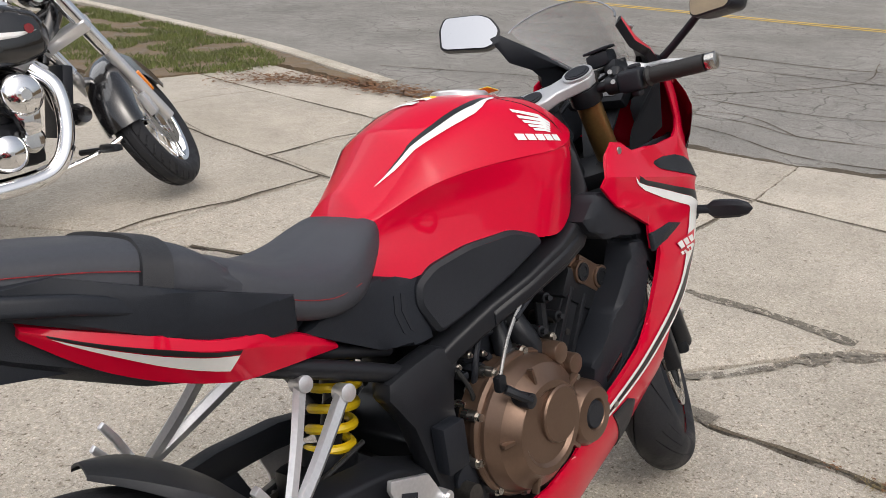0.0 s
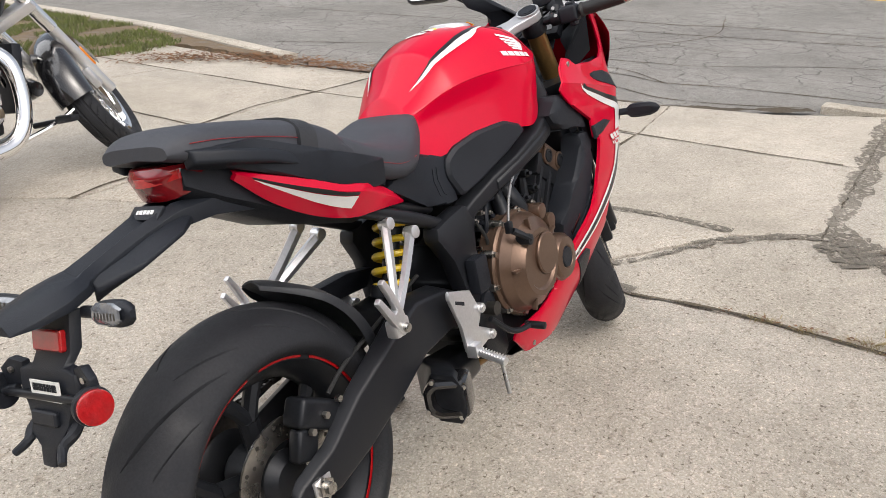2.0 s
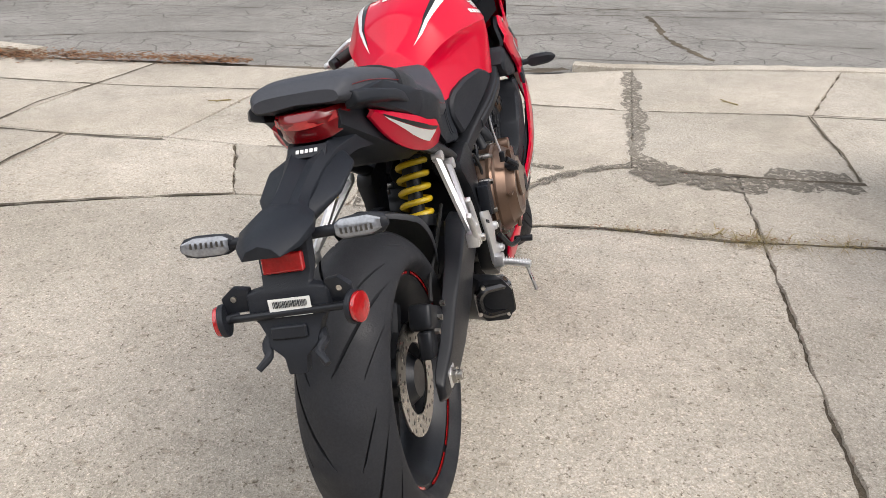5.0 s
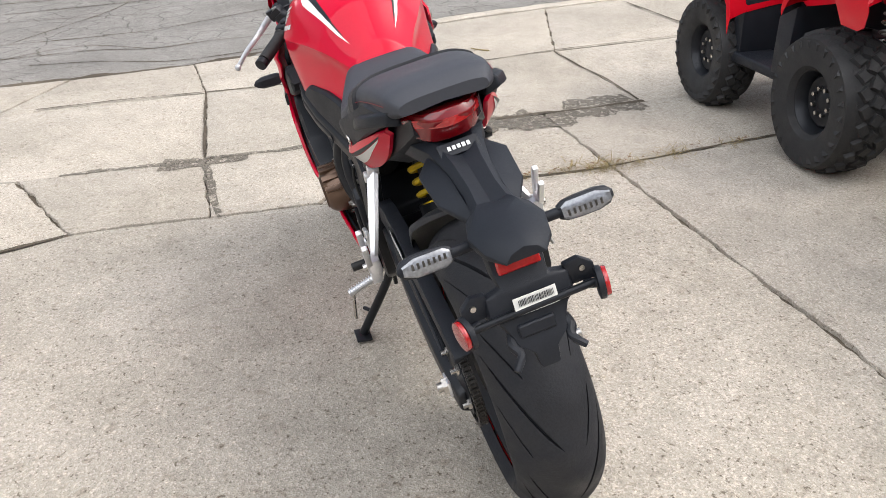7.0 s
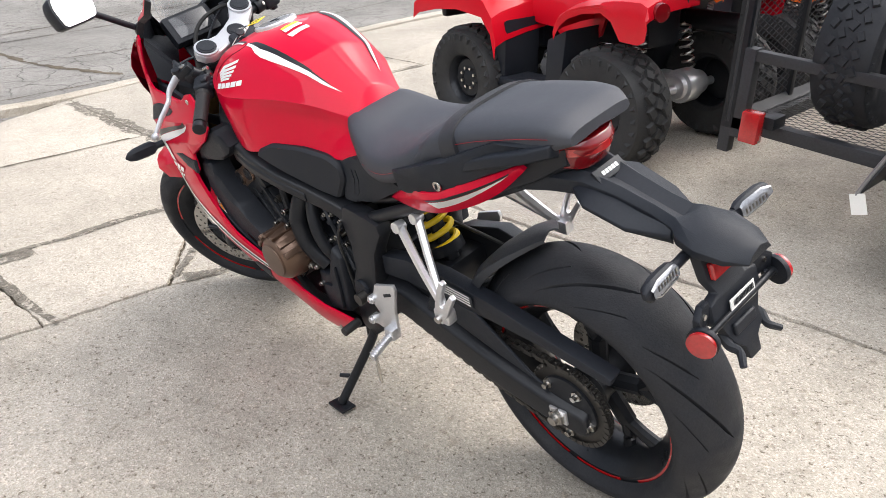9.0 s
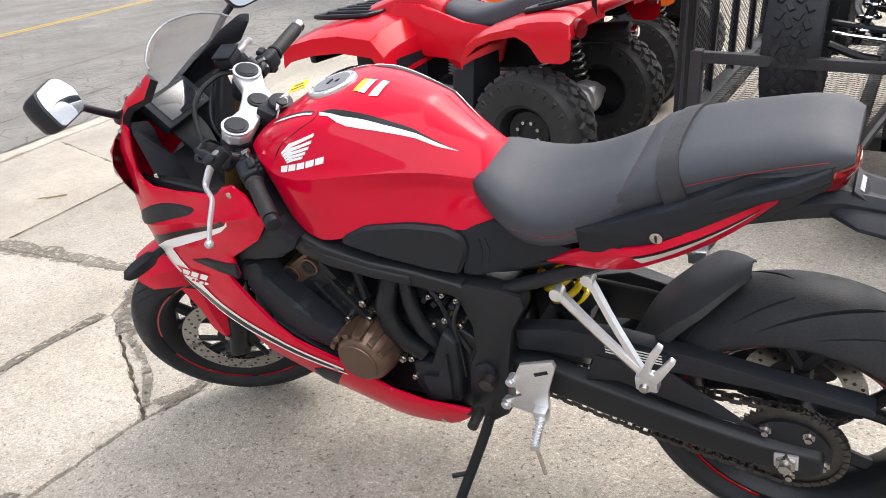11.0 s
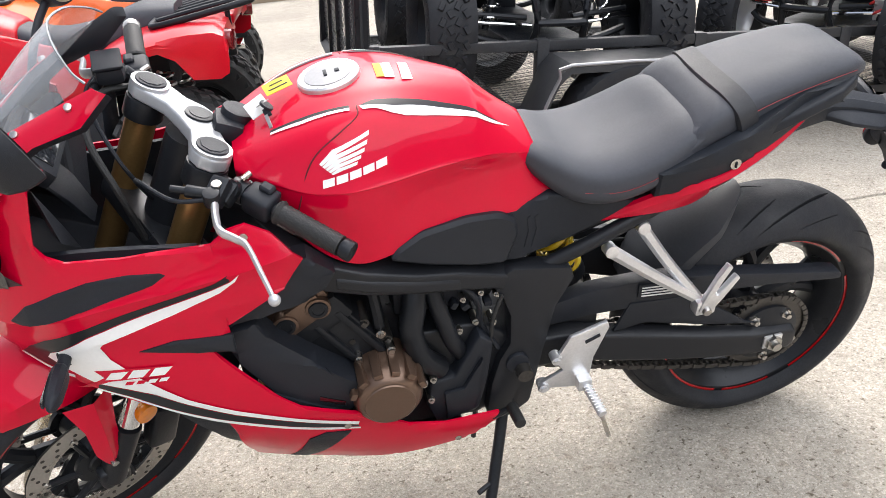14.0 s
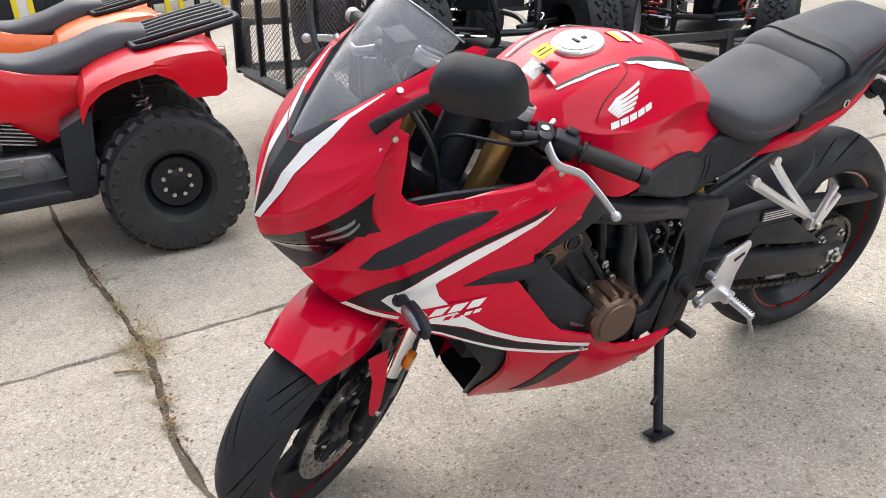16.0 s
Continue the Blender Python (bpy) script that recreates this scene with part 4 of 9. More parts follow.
def tank_top(x, y):
    """A point on the tank's upper side."""
    q, z = x, 0.95
    for _ in range(5):
        h = tank_half(q)[::-1]
        ys, zs = [p[0] for p in h], [p[1] for p in h]
        m = int(np.argmax(ys))
        z = float(np.interp(abs(y), ys[:m + 1], zs[:m + 1]))
        q = x - tank_lean(q, z)
    return Vector((x, y, z))


def tank_side(x, z):
    """A point on the tank's flank."""
    q = x
    for _ in range(4):
        q = x - tank_lean(q, z)
    h = tank_half(q)
    return Vector((x, float(np.interp(z, [p[1] for p in h], [p[0] for p in h])), z))


for side in (1, -1):
    part("tank_stripe", wrap([(0.843, 0.103), (0.821, 0.093), (0.769, 0.091), (0.699, 0.084), (0.642, 0.077), (0.602, 0.063), (0.617, 0.071), (0.653, 0.085), (0.710, 0.096), (0.763, 0.104), (0.788, 0.108), (0.816, 0.106)], tank_top, 0.0012, side=side, step=(0.012, 0.012)), GREYDEC, tank, "charcoal stripe on the tank", 180)
    part("tank_stripe", wrap([(0.843, 0.104), (0.816, 0.106), (0.788, 0.108), (0.763, 0.104), (0.710, 0.096), (0.653, 0.085), (0.617, 0.071), (0.582, 0.057), (0.616, 0.076), (0.651, 0.092), (0.707, 0.107), (0.745, 0.117), (0.772, 0.122), (0.794, 0.121), (0.818, 0.113), (0.838, 0.113)], tank_top, 0.0020, side=side, step=(0.012, 0.012)), WHITE, tank, "white swoosh stripe on the tank", 180)
    part("tank_stripe", wrap([(0.985, 0.080), (0.940, 0.089), (0.858, 0.098), (0.858, 0.104), (0.935, 0.097), (0.985, 0.085)], tank_top, 0.0013, side=side, step=(0.012, 0.012)), GREYDEC, tank, "charcoal stripe on the tank", 180)
    part("tank_stripe", wrap([(0.985, 0.086), (0.935, 0.098), (0.858, 0.105), (0.859, 0.111), (0.938, 0.105), (0.985, 0.091)], tank_top, 0.0018, side=side, step=(0.012, 0.012)), WHITE, tank, "white swoosh stripe on the tank", 180)
    seam = [tank_top(x, y) for x, y in ((0.846, 0.100), (0.850, 0.124), (0.881, 0.143), (0.920, 0.154), (0.940, 0.164))] + [tank_side(x, z) for x, z in ((0.955, 0.900), (0.964, 0.865), (0.966, 0.835))]
    # dark red tube draws the shadow line in the seam
    part("panel_seam", tube([(p.x, side * p.y, p.z) for p in seam], 0.0013, 6, 5), DARKSEAM, tank, "dark line for the shaded seam between tank covers", 60)
    # a wing-shaped badge: fanned feathers joined at the root, over a row of plain slanted blocks
    def badge(u, v):
        return (0.920 - 0.000995 * u, 0.9355 - 0.00006 * u + 0.00072 * v)
    roots = [(1, 22), (5, 17), (9, 12.5), (13, 8.5), (17, 5), (20, 1)]
    tips = [(85, 80), (80, 64), (74, 50), (67, 37.5), (60, 26)]
    for k, (t, a, b) in enumerate(zip(tips, roots, roots[1:])):
        up = 8 - 1.3 * k
        m0 = (a[0] + 0.32 * (t[0] - a[0]) - 0.55 * up, a[1] + 0.32 * (t[1] - a[1]) + up)
        m1 = (b[0] + 0.36 * (t[0] - b[0]) - 0.4 * up + 2, b[1] + 0.36 * (t[1] - 10 - b[1]) + up * 0.7)
        o = [a, m0, t, (t[0] - 1.5, t[1] - 8.0 + 0.4 * k), (m1[0] - 1.2, m1[1] + 1.6), (b[0] - 0.8, b[1] + 1.2)]
        part("wing_badge", wrap([badge(*p) for p in o], tank_side, 0.0016, side=side, step=(0.01, 0.01)), WHITE, tank, "white feather of a wing-shaped badge", 180)
    for k in range(5):
        u, v = 1 + 21.5 * k, -24 + 7.4 * k
        part("badge_bar", wrap([badge(u, v), badge(u + 18.5, v + 6.4), badge(u + 20, v + 22), badge(u + 1.5, v + 15.6)], tank_side, 0.0016, side=side, step=(0.01, 0.01)), WHITE, tank, "white block below the wing badge", 180)


capc = tank_top(0.877, 0) + V(0, 0, -0.003)
slope = math.degrees(math.atan2(t_top(0.91) - t_top(0.84), 0.07))
capm = Matrix.Translation(capc) @ pose(0, 0, 0, 0, -slope, 0)
cap = part("filler_cap", move(lathe([(0.0, 0.004), (0.036, 0.004), (0.037, 0.007), (0.050, 0.008), (0.053, 0.005), (0.054, -0.004)], 56, "Z"), capm), ALU, tank, "silver ring fuel filler cap")
part("cap_lid", move(lathe([(0.0, 0.0090), (0.036, 0.0090), (0.0405, 0.0085), (0.0415, 0.003)], 48, "Z"), capm), CAPGREY, cap, "grey metal cap lid")
part("cap_latch", move(join(box((0.004, 0.0, 0.0098), (0.006, 0.020, 0.003), 0.001), box((-0.016, 0, 0.0096), (0.008, 0.010, 0.002), 0.0008)), capm), BLACKPL, cap)
for k in range(7):
    a = 2 * math.pi * k / 7 + 0.2
    part("cap_screw", move(rod((0.0465 * math.cos(a), 0.0465 * math.sin(a), 0.006), (0.0465 * math.cos(a), 0.0465 * math.sin(a), 0.0088), 0.003, n=10), capm), STEEL, cap)
part("warning_label", wrap([(0.802, 0.036), (0.802, -0.036), (0.789, -0.036), (0.789, 0.036)], lambda x, y: tank_top(x, y), 0.002, step=(0.01, 0.01)), YELTAG, tank, "yellow and white warning sticker", 180)
part("warning_label", wrap([(0.789, 0.038), (0.789, -0.034), (0.773, -0.032), (0.773, 0.040)], lambda x, y: tank_top(x, y), 0.002, step=(0.01, 0.01)), PAPER, tank, "white warning sticker", 180)
part("warning_label", wrap([(0.762, 0.045), (0.760, -0.012), (0.744, -0.010), (0.744, 0.042)], lambda x, y: tank_top(x, y), 0.002, step=(0.01, 0.01)), PAPER, tank, "white warning sticker", 180)

# ---- seats
def cushion(xs, top, low, half, belly=0.86, crown=0.94, n=30, lean=None):
    rings = []
    for i in range(n + 1):
        x = xs[0] + (xs[-1] - xs[0]) * i / n
        t, l, w = top(x), low(x), half(x)
        key = [(0, l + 0.004), (w * 0.8, l), (w * 0.985, l + (t - l) * 0.18), (w, l + (t - l) * 0.45), (w * 0.93, l + (t - l) * 0.78), (w * 0.66, t - (t - l) * 0.04), (w * 0.3, t), (0, t)]
        h = [(p.x, p.y) for p in smooth_line([(a, b, 0) for a, b in key], 4)]
        k = lean(x) if lean else 0.0
        rings.append([V(x + k * (t - z), y, z) for y, z in h] + [V(x + k * (t - z), -y, z) for y, z in h[-2:0:-1]])
    return loft(rings)


SX = [0.20, 0.26, 0.32, 0.38, 0.43, 0.475, 0.51, 0.545, 0.568]
seat_top = curve1(SX, [0.898, 0.890, 0.862, 0.843, 0.839, 0.848, 0.863, 0.872, 0.868])
seat_low = curve1(SX, [0.830, 0.812, 0.784, 0.764, 0.759, 0.766, 0.786, 0.818, 0.846])
seat_w = curve1(SX, [0.112, 0.136, 0.147, 0.147, 0.141, 0.127, 0.110, 0.090, 0.068])
rider_seat = part("rider_seat", cushion([0.20, 0.568], seat_top, seat_low, seat_w), SEATV, bike, "black vinyl rider seat")
PX = [-0.092, -0.068, -0.03, 0.04, 0.12, 0.18, 0.222, 0.248]
pil_top = curve1(PX, [0.950, 0.964, 0.968, 0.960, 0.946, 0.931, 0.915, 0.893])
pil_low = curve1(PX, [0.926, 0.918, 0.908, 0.892, 0.868, 0.846, 0.830, 0.826])
pil_w = curve1(PX, [0.080, 0.095, 0.104, 0.112, 0.120, 0.128, 0.134, 0.128])
pillion = part("pillion_seat", cushion([-0.092, 0.248], pil_top, pil_low, pil_w, n=36, lean=curve1([-0.1, 0.09, 0.18, 0.242], [0.0, 0.0, 0.25, 0.55])), SEATV, bike, "black vinyl pillion seat with red stitching")
# strap across the seat and the padded side pieces in front of it
def strap(x0, x1, lift):
    """A band over the pillion seat that runs rearwards down its sides."""
    rings = []
    for q, e in ((0, -0.003), (0.06, lift), (0.94, lift), (1, -0.003)):
        x = x0 + (x1 - x0) * q
        t, l, w = pil_top(x) + e, pil_low(x), pil_w(x) + e
        key = [(w * 0.985, l + (t - l) * 0.12), (w, l + (t - l) * 0.45), (w * 0.93, l + (t - l) * 0.78), (w * 0.66, t - (t - l) * 0.04), (w * 0.3, t), (0, t)]
        h = [(p.x, p.y) for p in smooth_line([(a, b, 0) for a, b in key], 5)]
        back = lambda y, z: -0.30 * (t - z) - 0.012 * (abs(y) / w) ** 2
        rings.append([V(x + back(y, z), y, z) for y, z in h] + [V(x + back(y, z), -y, z) for y, z in h[-2::-1]])
    return loft(rings, False, False)
part("seat_strap", strap(0.166, 0.205, 0.006), SEATG, pillion, "ribbed black strap across the seat")
for s in (1, -1):
    line = [V(x, s * (pil_w(x) * 1.0 + 0.0015), pil_low(x) + (pil_top(x) - pil_low(x)) * 0.55) for x in (0.16, 0.12, 0.08, 0.0, -0.06)]
    part("stitching", tube(line, 0.0007, 5, 4), DULLRED, pillion, "red stitching")
    line = [V(x, s * (seat_w(x) + 0.001), seat_low(x) + 0.032) for x in (0.46, 0.40, 0.34, 0.28, 0.24)]
    part("stitching", tube(line, 0.0007, 5, 4), DULLRED, rider_seat, "red stitching")

# ---- tail
tail_y = surface2([-0.12, 0.0, 0.12, 0.25, 0.42, 0.55], [0.68, 0.78, 0.86, 0.95], [[0.06, 0.085, 0.108, 0.128, 0.125, 0.11], [0.075, 0.10, 0.132, 0.152, 0.135, 0.11], [0.085, 0.112, 0.145, 0.162, 0.138, 0.11], [0.09, 0.114, 0.135, 0.145, 0.13, 0.105]])
TAIL = [(0.414, 0.717, 0.113, 0.713, 0.111, 0.709), (0.36, 0.748, 0.133, 0.735, 0.125, 0.718), (0.29, 0.781, 0.150, 0.763, 0.136, 0.727), (0.239, 0.794, 0.162, 0.780, 0.130, 0.731), (0.20, 0.803, 0.160, 0.790, 0.120, 0.742), (0.14, 0.829, 0.150, 0.813, 0.110, 0.768), (0.07, 0.857, 0.129, 0.844, 0.101, 0.812), (0.01, 0.881, 0.104, 0.876, 0.095, 0.866)]
t_cols = [curve1([r[0] for r in TAIL[::-1]], [r[k] for r in TAIL[::-1]]) for k in range(1, 6)]
def tail_at(x, v):
    """The tail side: v from its upper edge (0) over the ridge (1) to its lower edge (2)."""
    zt, yr, zr, yb, zb = [c(x) for c in t_cols]
    if v < 1:
        return V(x, yr - 0.004 * (1 - v), zt + (zr - zt) * v)
    return V(x, yr + (yb - yr) * (v - 1), zr + (zb - zr) * (v - 1))
def tail_panel():
    rows = []
    for i in range(25):
        x = 0.414 + (0.01 - 0.414) * i / 24
        o = [tail_at(x, v) for v in (0, 0.5, 0.97, 1.03, 1.5, 2)]
        rows.append(o + [p + V(0, -0.008, 0.003) for p in o[::-1]])
    return loft(rows)
both("tail_panel", tail_panel, RED, bike, "red tail side panel")
both("tail_panel", lambda: skin([(0.33, 0.768), (0.235, 0.782), (0.19, 0.780), (0.14, 0.828), (0.0, 0.89), (-0.05, 0.912), (-0.07, 0.935), (0.05, 0.925), (0.2, 0.865), (0.33, 0.82)], tail_y, 0.001, 0.024, lip=0.005), GREYPL, bike, "black tail side panel below the seat")
for s in (1, -1):
    part("tail_stripe", wrap([(0.03, 0.96), (0.14, 0.99), (0.232, 1.02), (0.230, 1.14), (0.14, 1.16), (0.035, 1.08)], tail_at, 0.001, side=s), GREYDEC, bike, "charcoal stripe on the tail", 180)
    part("tail_stripe", wrap([(0.035, 1.10), (0.14, 1.18), (0.230, 1.16), (0.222, 1.62), (0.14, 1.48), (0.05, 1.22)], tail_at, 0.0014, side=s), WHITE, bike, "white stripe on the tail", 180)
    part("seat_bolster", bevel(loft([[V(x, s * y, z) for y, z in ((yi, z0), (yi, z1 - 0.014), (yi + 0.012, z1), (yo - 0.016, z1 - 0.004), (yo, z1 - 0.024), (yo, z0))] for x, yi, yo, z0, z1 in ((0.210, 0.060, 0.127, 0.842, 0.908), (0.238, 0.074, 0.134, 0.836, 0.896), (0.264, 0.088, 0.137, 0.834, 0.879), (0.284, 0.104, 0.134, 0.834, 0.862))]), 0.006, 3), SEATV, pillion, "padded side bolster in front of the strap", 50)
part("tail_body", loft([[V(x, y * w, z) for y, z in ((1, lo), (1, hi), (0.6, hi + 0.01), (-0.6, hi + 0.01), (-1, hi), (-1, lo), (-0.6, lo - 0.02), (0.6, lo - 0.02))] for x, w, lo, hi in ((0.46, 0.09, 0.715, 0.77), (0.3, 0.105, 0.722, 0.80), (0.15, 0.098, 0.768, 0.86), (0.0, 0.08, 0.842, 0.90), (-0.06, 0.062, 0.878, 0.905))]), BLACKPL, bike, "black plastic tail undertray")
# grab recess wings at the seat's sides
both("grab_wing", lambda: bevel(loft([[V(x, y, z) for y, z in ((0.078, zc), (0.084 + w, zc - 0.004), (0.088 + w, zc - 0.026), (0.078, zc - 0.036))] for x, w, zc in ((0.185, 0.046, 0.852), (0.14, 0.058, 0.880), (0.06, 0.058, 0.908), (-0.02, 0.044, 0.928), (-0.065, 0.018, 0.938))]), 0.006, 3), GREYPL, bike, "dark grey grab wing beside the seat")
lock = part("seat_lock", rod((0.187, tail_y(0.187, 0.822), 0.822), (0.187, tail_y(0.187, 0.822) + 0.006, 0.822), 0.011, n=20, w=0.002), STEEL, bike, "steel seat lock")
part("key_slot", box((0.187, tail_y(0.187, 0.822) + 0.007, 0.822), (0.003, 0.002, 0.012), 0), BLACKPL, lock)

# tail lamp, a wide wrapped lens
def tail_lamp():
    rings = []
    for i in range(13):
        y = -0.088 + 0.176 * i / 12
        b = (y / 0.088) ** 2
        x = -0.088 + 0.105 * b * b + 0.02 * b
        top, low = 0.915 - 0.003 * b, 0.858 + 0.038 * b * b
        rings.append([V(x + 0.03, y, top), V(x, y, top), V(x - 0.008, y, (top + low) / 2 + 0.012), V(x + 0.008, y, low), V(x + 0.05, y, low)])
    return loft(rings)
tail_lamp_ob = part("tail_lamp", bevel(tail_lamp(), 0.003), REDLENS, bike, "wide red tail lamp lens")
part("lamp_inner", loft([[V(x + 0.006, y, zc + 0.012), V(x - 0.0085, y, zc + 0.010), V(x - 0.0085, y, zc - 0.004), V(x + 0.006, y, zc - 0.006)] for x, y, zc in [(-0.088 + 0.052 * (y / 0.078) ** 2, y, 0.890 + 0.010 * (y / 0.078) ** 2) for y in [-0.06 + 0.12 * i / 10 for i in range(11)]]]), REDREFL, tail_lamp_ob, "brighter red lamp strip")

# rear mudguard arm with plate holder
GUARD = [(0.09, 0.075, 0.828, 0.03), (-0.02, 0.068, 0.854, 0.035), (-0.075, 0.050, 0.850, 0.035), (-0.14, 0.038, 0.832, 0.03), (-0.205, 0.034, 0.812, 0.028), (-0.245, 0.038, 0.800, 0.026), (-0.262, 0.054, 0.796, 0.022), (-0.30, 0.064, 0.789, 0.022), (-0.345, 0.054, 0.779, 0.018), (-0.378, 0.032, 0.769, 0.010)]
guard = part("rear_mudguard", bevel(loft([[V(x, w, z - h), V(x, w * 1.0, z - 0.008), V(x, w * 0.66, z + 0.005), V(x, 0, z + (0.012 if x < -0.25 else -0.007)), V(x, -w * 0.66, z + 0.005), V(x, -w, z - 0.008), V(x, -w, z - h), V(x + 0.01, 0, z - h * 1.25)] for x, w, z, h in GUARD]), 0.003), GREYPL, bike, "long matte grey plastic rear mudguard")
both("mudguard_fin", lambda: bevel(loft([[V(x, 0.036, z), V(x, 0.036 + w, z - 0.012), V(x, 0.036 + w, z - 0.02), V(x, 0.032, z - 0.035)] for x, w, z in ((-0.05, 0.014, 0.842), (-0.10, 0.046, 0.832), (-0.18, 0.040, 0.806), (-0.245, 0.006, 0.790))]), 0.003), GREYPL, bike, "grey plastic fin on the mudguard")
bm_ = Matrix.Translation((-0.098, 0, 0.846)) @ pose(0, 0, 0, 0, -42, 0)
badge_plate = part("badge_plate", move(box((0, 0, 0), (0.026, 0.074, 0.006), 0.002), bm_), BLACKPL, bike, "black badge plate below the tail lamp")
for k in range(5):
    part("badge_block", move(box((0, -0.0176 + 0.0088 * k, 0.0035), (0.0075, 0.0058, 0.002), 0), bm_), WHITE, badge_plate, "small white block on the badge")
HM = Matrix.Translation((-0.024, 0, 0.009))
holder = part("plate_holder", move(bevel(loft([[V(x, w, z), V(x - 0.018, w * 0.9, z), V(x - 0.018, -w * 0.9, z), V(x, -w, z)] for x, w, z in ((-0.255, 0.05, 0.755), (-0.27, 0.048, 0.70), (-0.286, 0.044, 0.682), (-0.290, 0.076, 0.676), (-0.297, 0.078, 0.640), (-0.302, 0.062, 0.628), (-0.308, 0.050, 0.604), (-0.318, 0.046, 0.592), (-0.322, 0.022, 0.572), (-0.330, 0.018, 0.545))]), 0.004), HM), BLACKPL, bike, "black plastic licence plate holder")
part("rear_reflector", move(bevel(box((-0.288, 0, 0.716), (0.012, 0.072, 0.032), 0.003, (0, 14, 0))), HM), REDREFL, holder, "red rectangular reflector")
lab = part("barcode_label", move(box((-0.3195, -0.006, 0.652), (0.002, 0.072, 0.030), 0, (0, 8, 0)), HM), PAPER, holder, "white barcode label")
rng = random.Random(4)
y = -0.036
bars = []
while y < 0.022:
    w = rng.choice((0.0006, 0.0008, 0.0012))
    bars.append(box((-0.3208, y, 0.658), (0.0008, w, 0.011), 0, (0, 8, 0)))
    y += w + rng.choice((0.0010, 0.0016))
part("barcode", move(join(*bars), HM), GREYPL, lab, "printed black bars")
part("label_line", move(box((-0.3219, -0.008, 0.6455), (0.0008, 0.050, 0.0022), 0, (0, 8, 0)), HM), GREYPL, lab, "printed dark line")
part("holder_hatch", move(bevel(box((-0.327, 0.004, 0.612), (0.010, 0.062, 0.022), 0.003, (0, 12, 0))), HM), BLACKPL, holder)
part("holder_bar", move(rod((-0.318, -0.105, 0.644), (-0.318, 0.105, 0.640), 0.0065, n=10), HM), BLACKMT, holder, "black cross bar between the reflectors")
for s in (1, -1):
    part("holder_arm", move(bevel(loft([[V(x, s * y, z + h), V(x - 0.014, s * y, z + h), V(x - 0.014, s * y, z - h), V(x, s * y, z - h)] for x, y, z, h in ((-0.290, 0.066, 0.664, 0.020), (-0.294, 0.092, 0.668, 0.022), (-0.300, 0.112, 0.662, 0.014))]), 0.003), HM), BLACKPL, holder)
    part("arm_bolt", move(rod((-0.303, s * 0.092, 0.672), (-0.312, s * 0.092, 0.672), 0.005, n=10), HM), STEEL, holder)
    RM = Matrix.Translation((-0.345, s * 0.118, 0.650)) @ pose(0, 0, 0, 0, 0, s * 12)
    refl = part("side_reflector", move(rod((0, 0, 0), (0, s * 0.008, 0), 0.0250, n=28, w=0.002), RM), REDREFL, holder, "round red side reflector")
    part("reflector_back", move(join(rod((0, -s * 0.010, 0), (0, 0, 0), 0.0275, n=28, w=0.002), rod((0.006, -s * 0.03, 0), (0, -s * 0.008, 0), 0.008, n=10)), RM), BLACKPL, refl)
    part("holder_prong", tube([(-0.332, s * 0.042, 0.612), (-0.350, s * 0.050, 0.600), (-0.366, s * 0.044, 0.588), (-0.382, s * 0.060, 0.574)], 0.0105, 8, 4, r2=0.006), BLACKPL, holder)


def indicator(parent, root, tip, r, mat_body, shape=(0.55, 0.95, 1.0, 0.92, 0.62, 0.12), face=None):
    """A blade-shaped turn signal: stem, housing and lens."""
    root, tip = Vector(root), Vector(tip)
    d = (tip - root)
    L = d.length
    q = frame_of(d)
    m = Matrix.Translation(root) @ q
    if face:
        d0 = m.to_3x3().inverted() @ Vector(face)
        m = m @ Matrix.Rotation(math.atan2(d0.x, -d0.y), 4, "Z")
    def blade(z0, z1, k):
        rings = []
        for t in (0, 0.12, 0.35, 0.7, 0.9, 1.0):
            z = z0 + (z1 - z0) * t
            w = k * r * shape[(0, 0.12, 0.35, 0.7, 0.9, 1.0).index(t)]
            h = 0.62 * w
            rings.append([Vector((w * a, h * b, z)) for a, b in ((-1, -0.4), (-0.6, -1), (0.6, -1), (1, -0.4), (1, 0.4), (0.6, 1), (-0.6, 1), (-1, 0.4))])
        return loft(rings)
    body = part("indicator", move(blade(L * 0.28, L, 1.0), m), mat_body, parent, "blade-shaped turn signal")
    part("indicator_stem", move(tube([(0, 0, -0.01), (0, 0, L * 0.2), (0, 0, L * 0.32)], r * 0.5, 10, 3), m), BLACKPL, body)
    return body, m, L


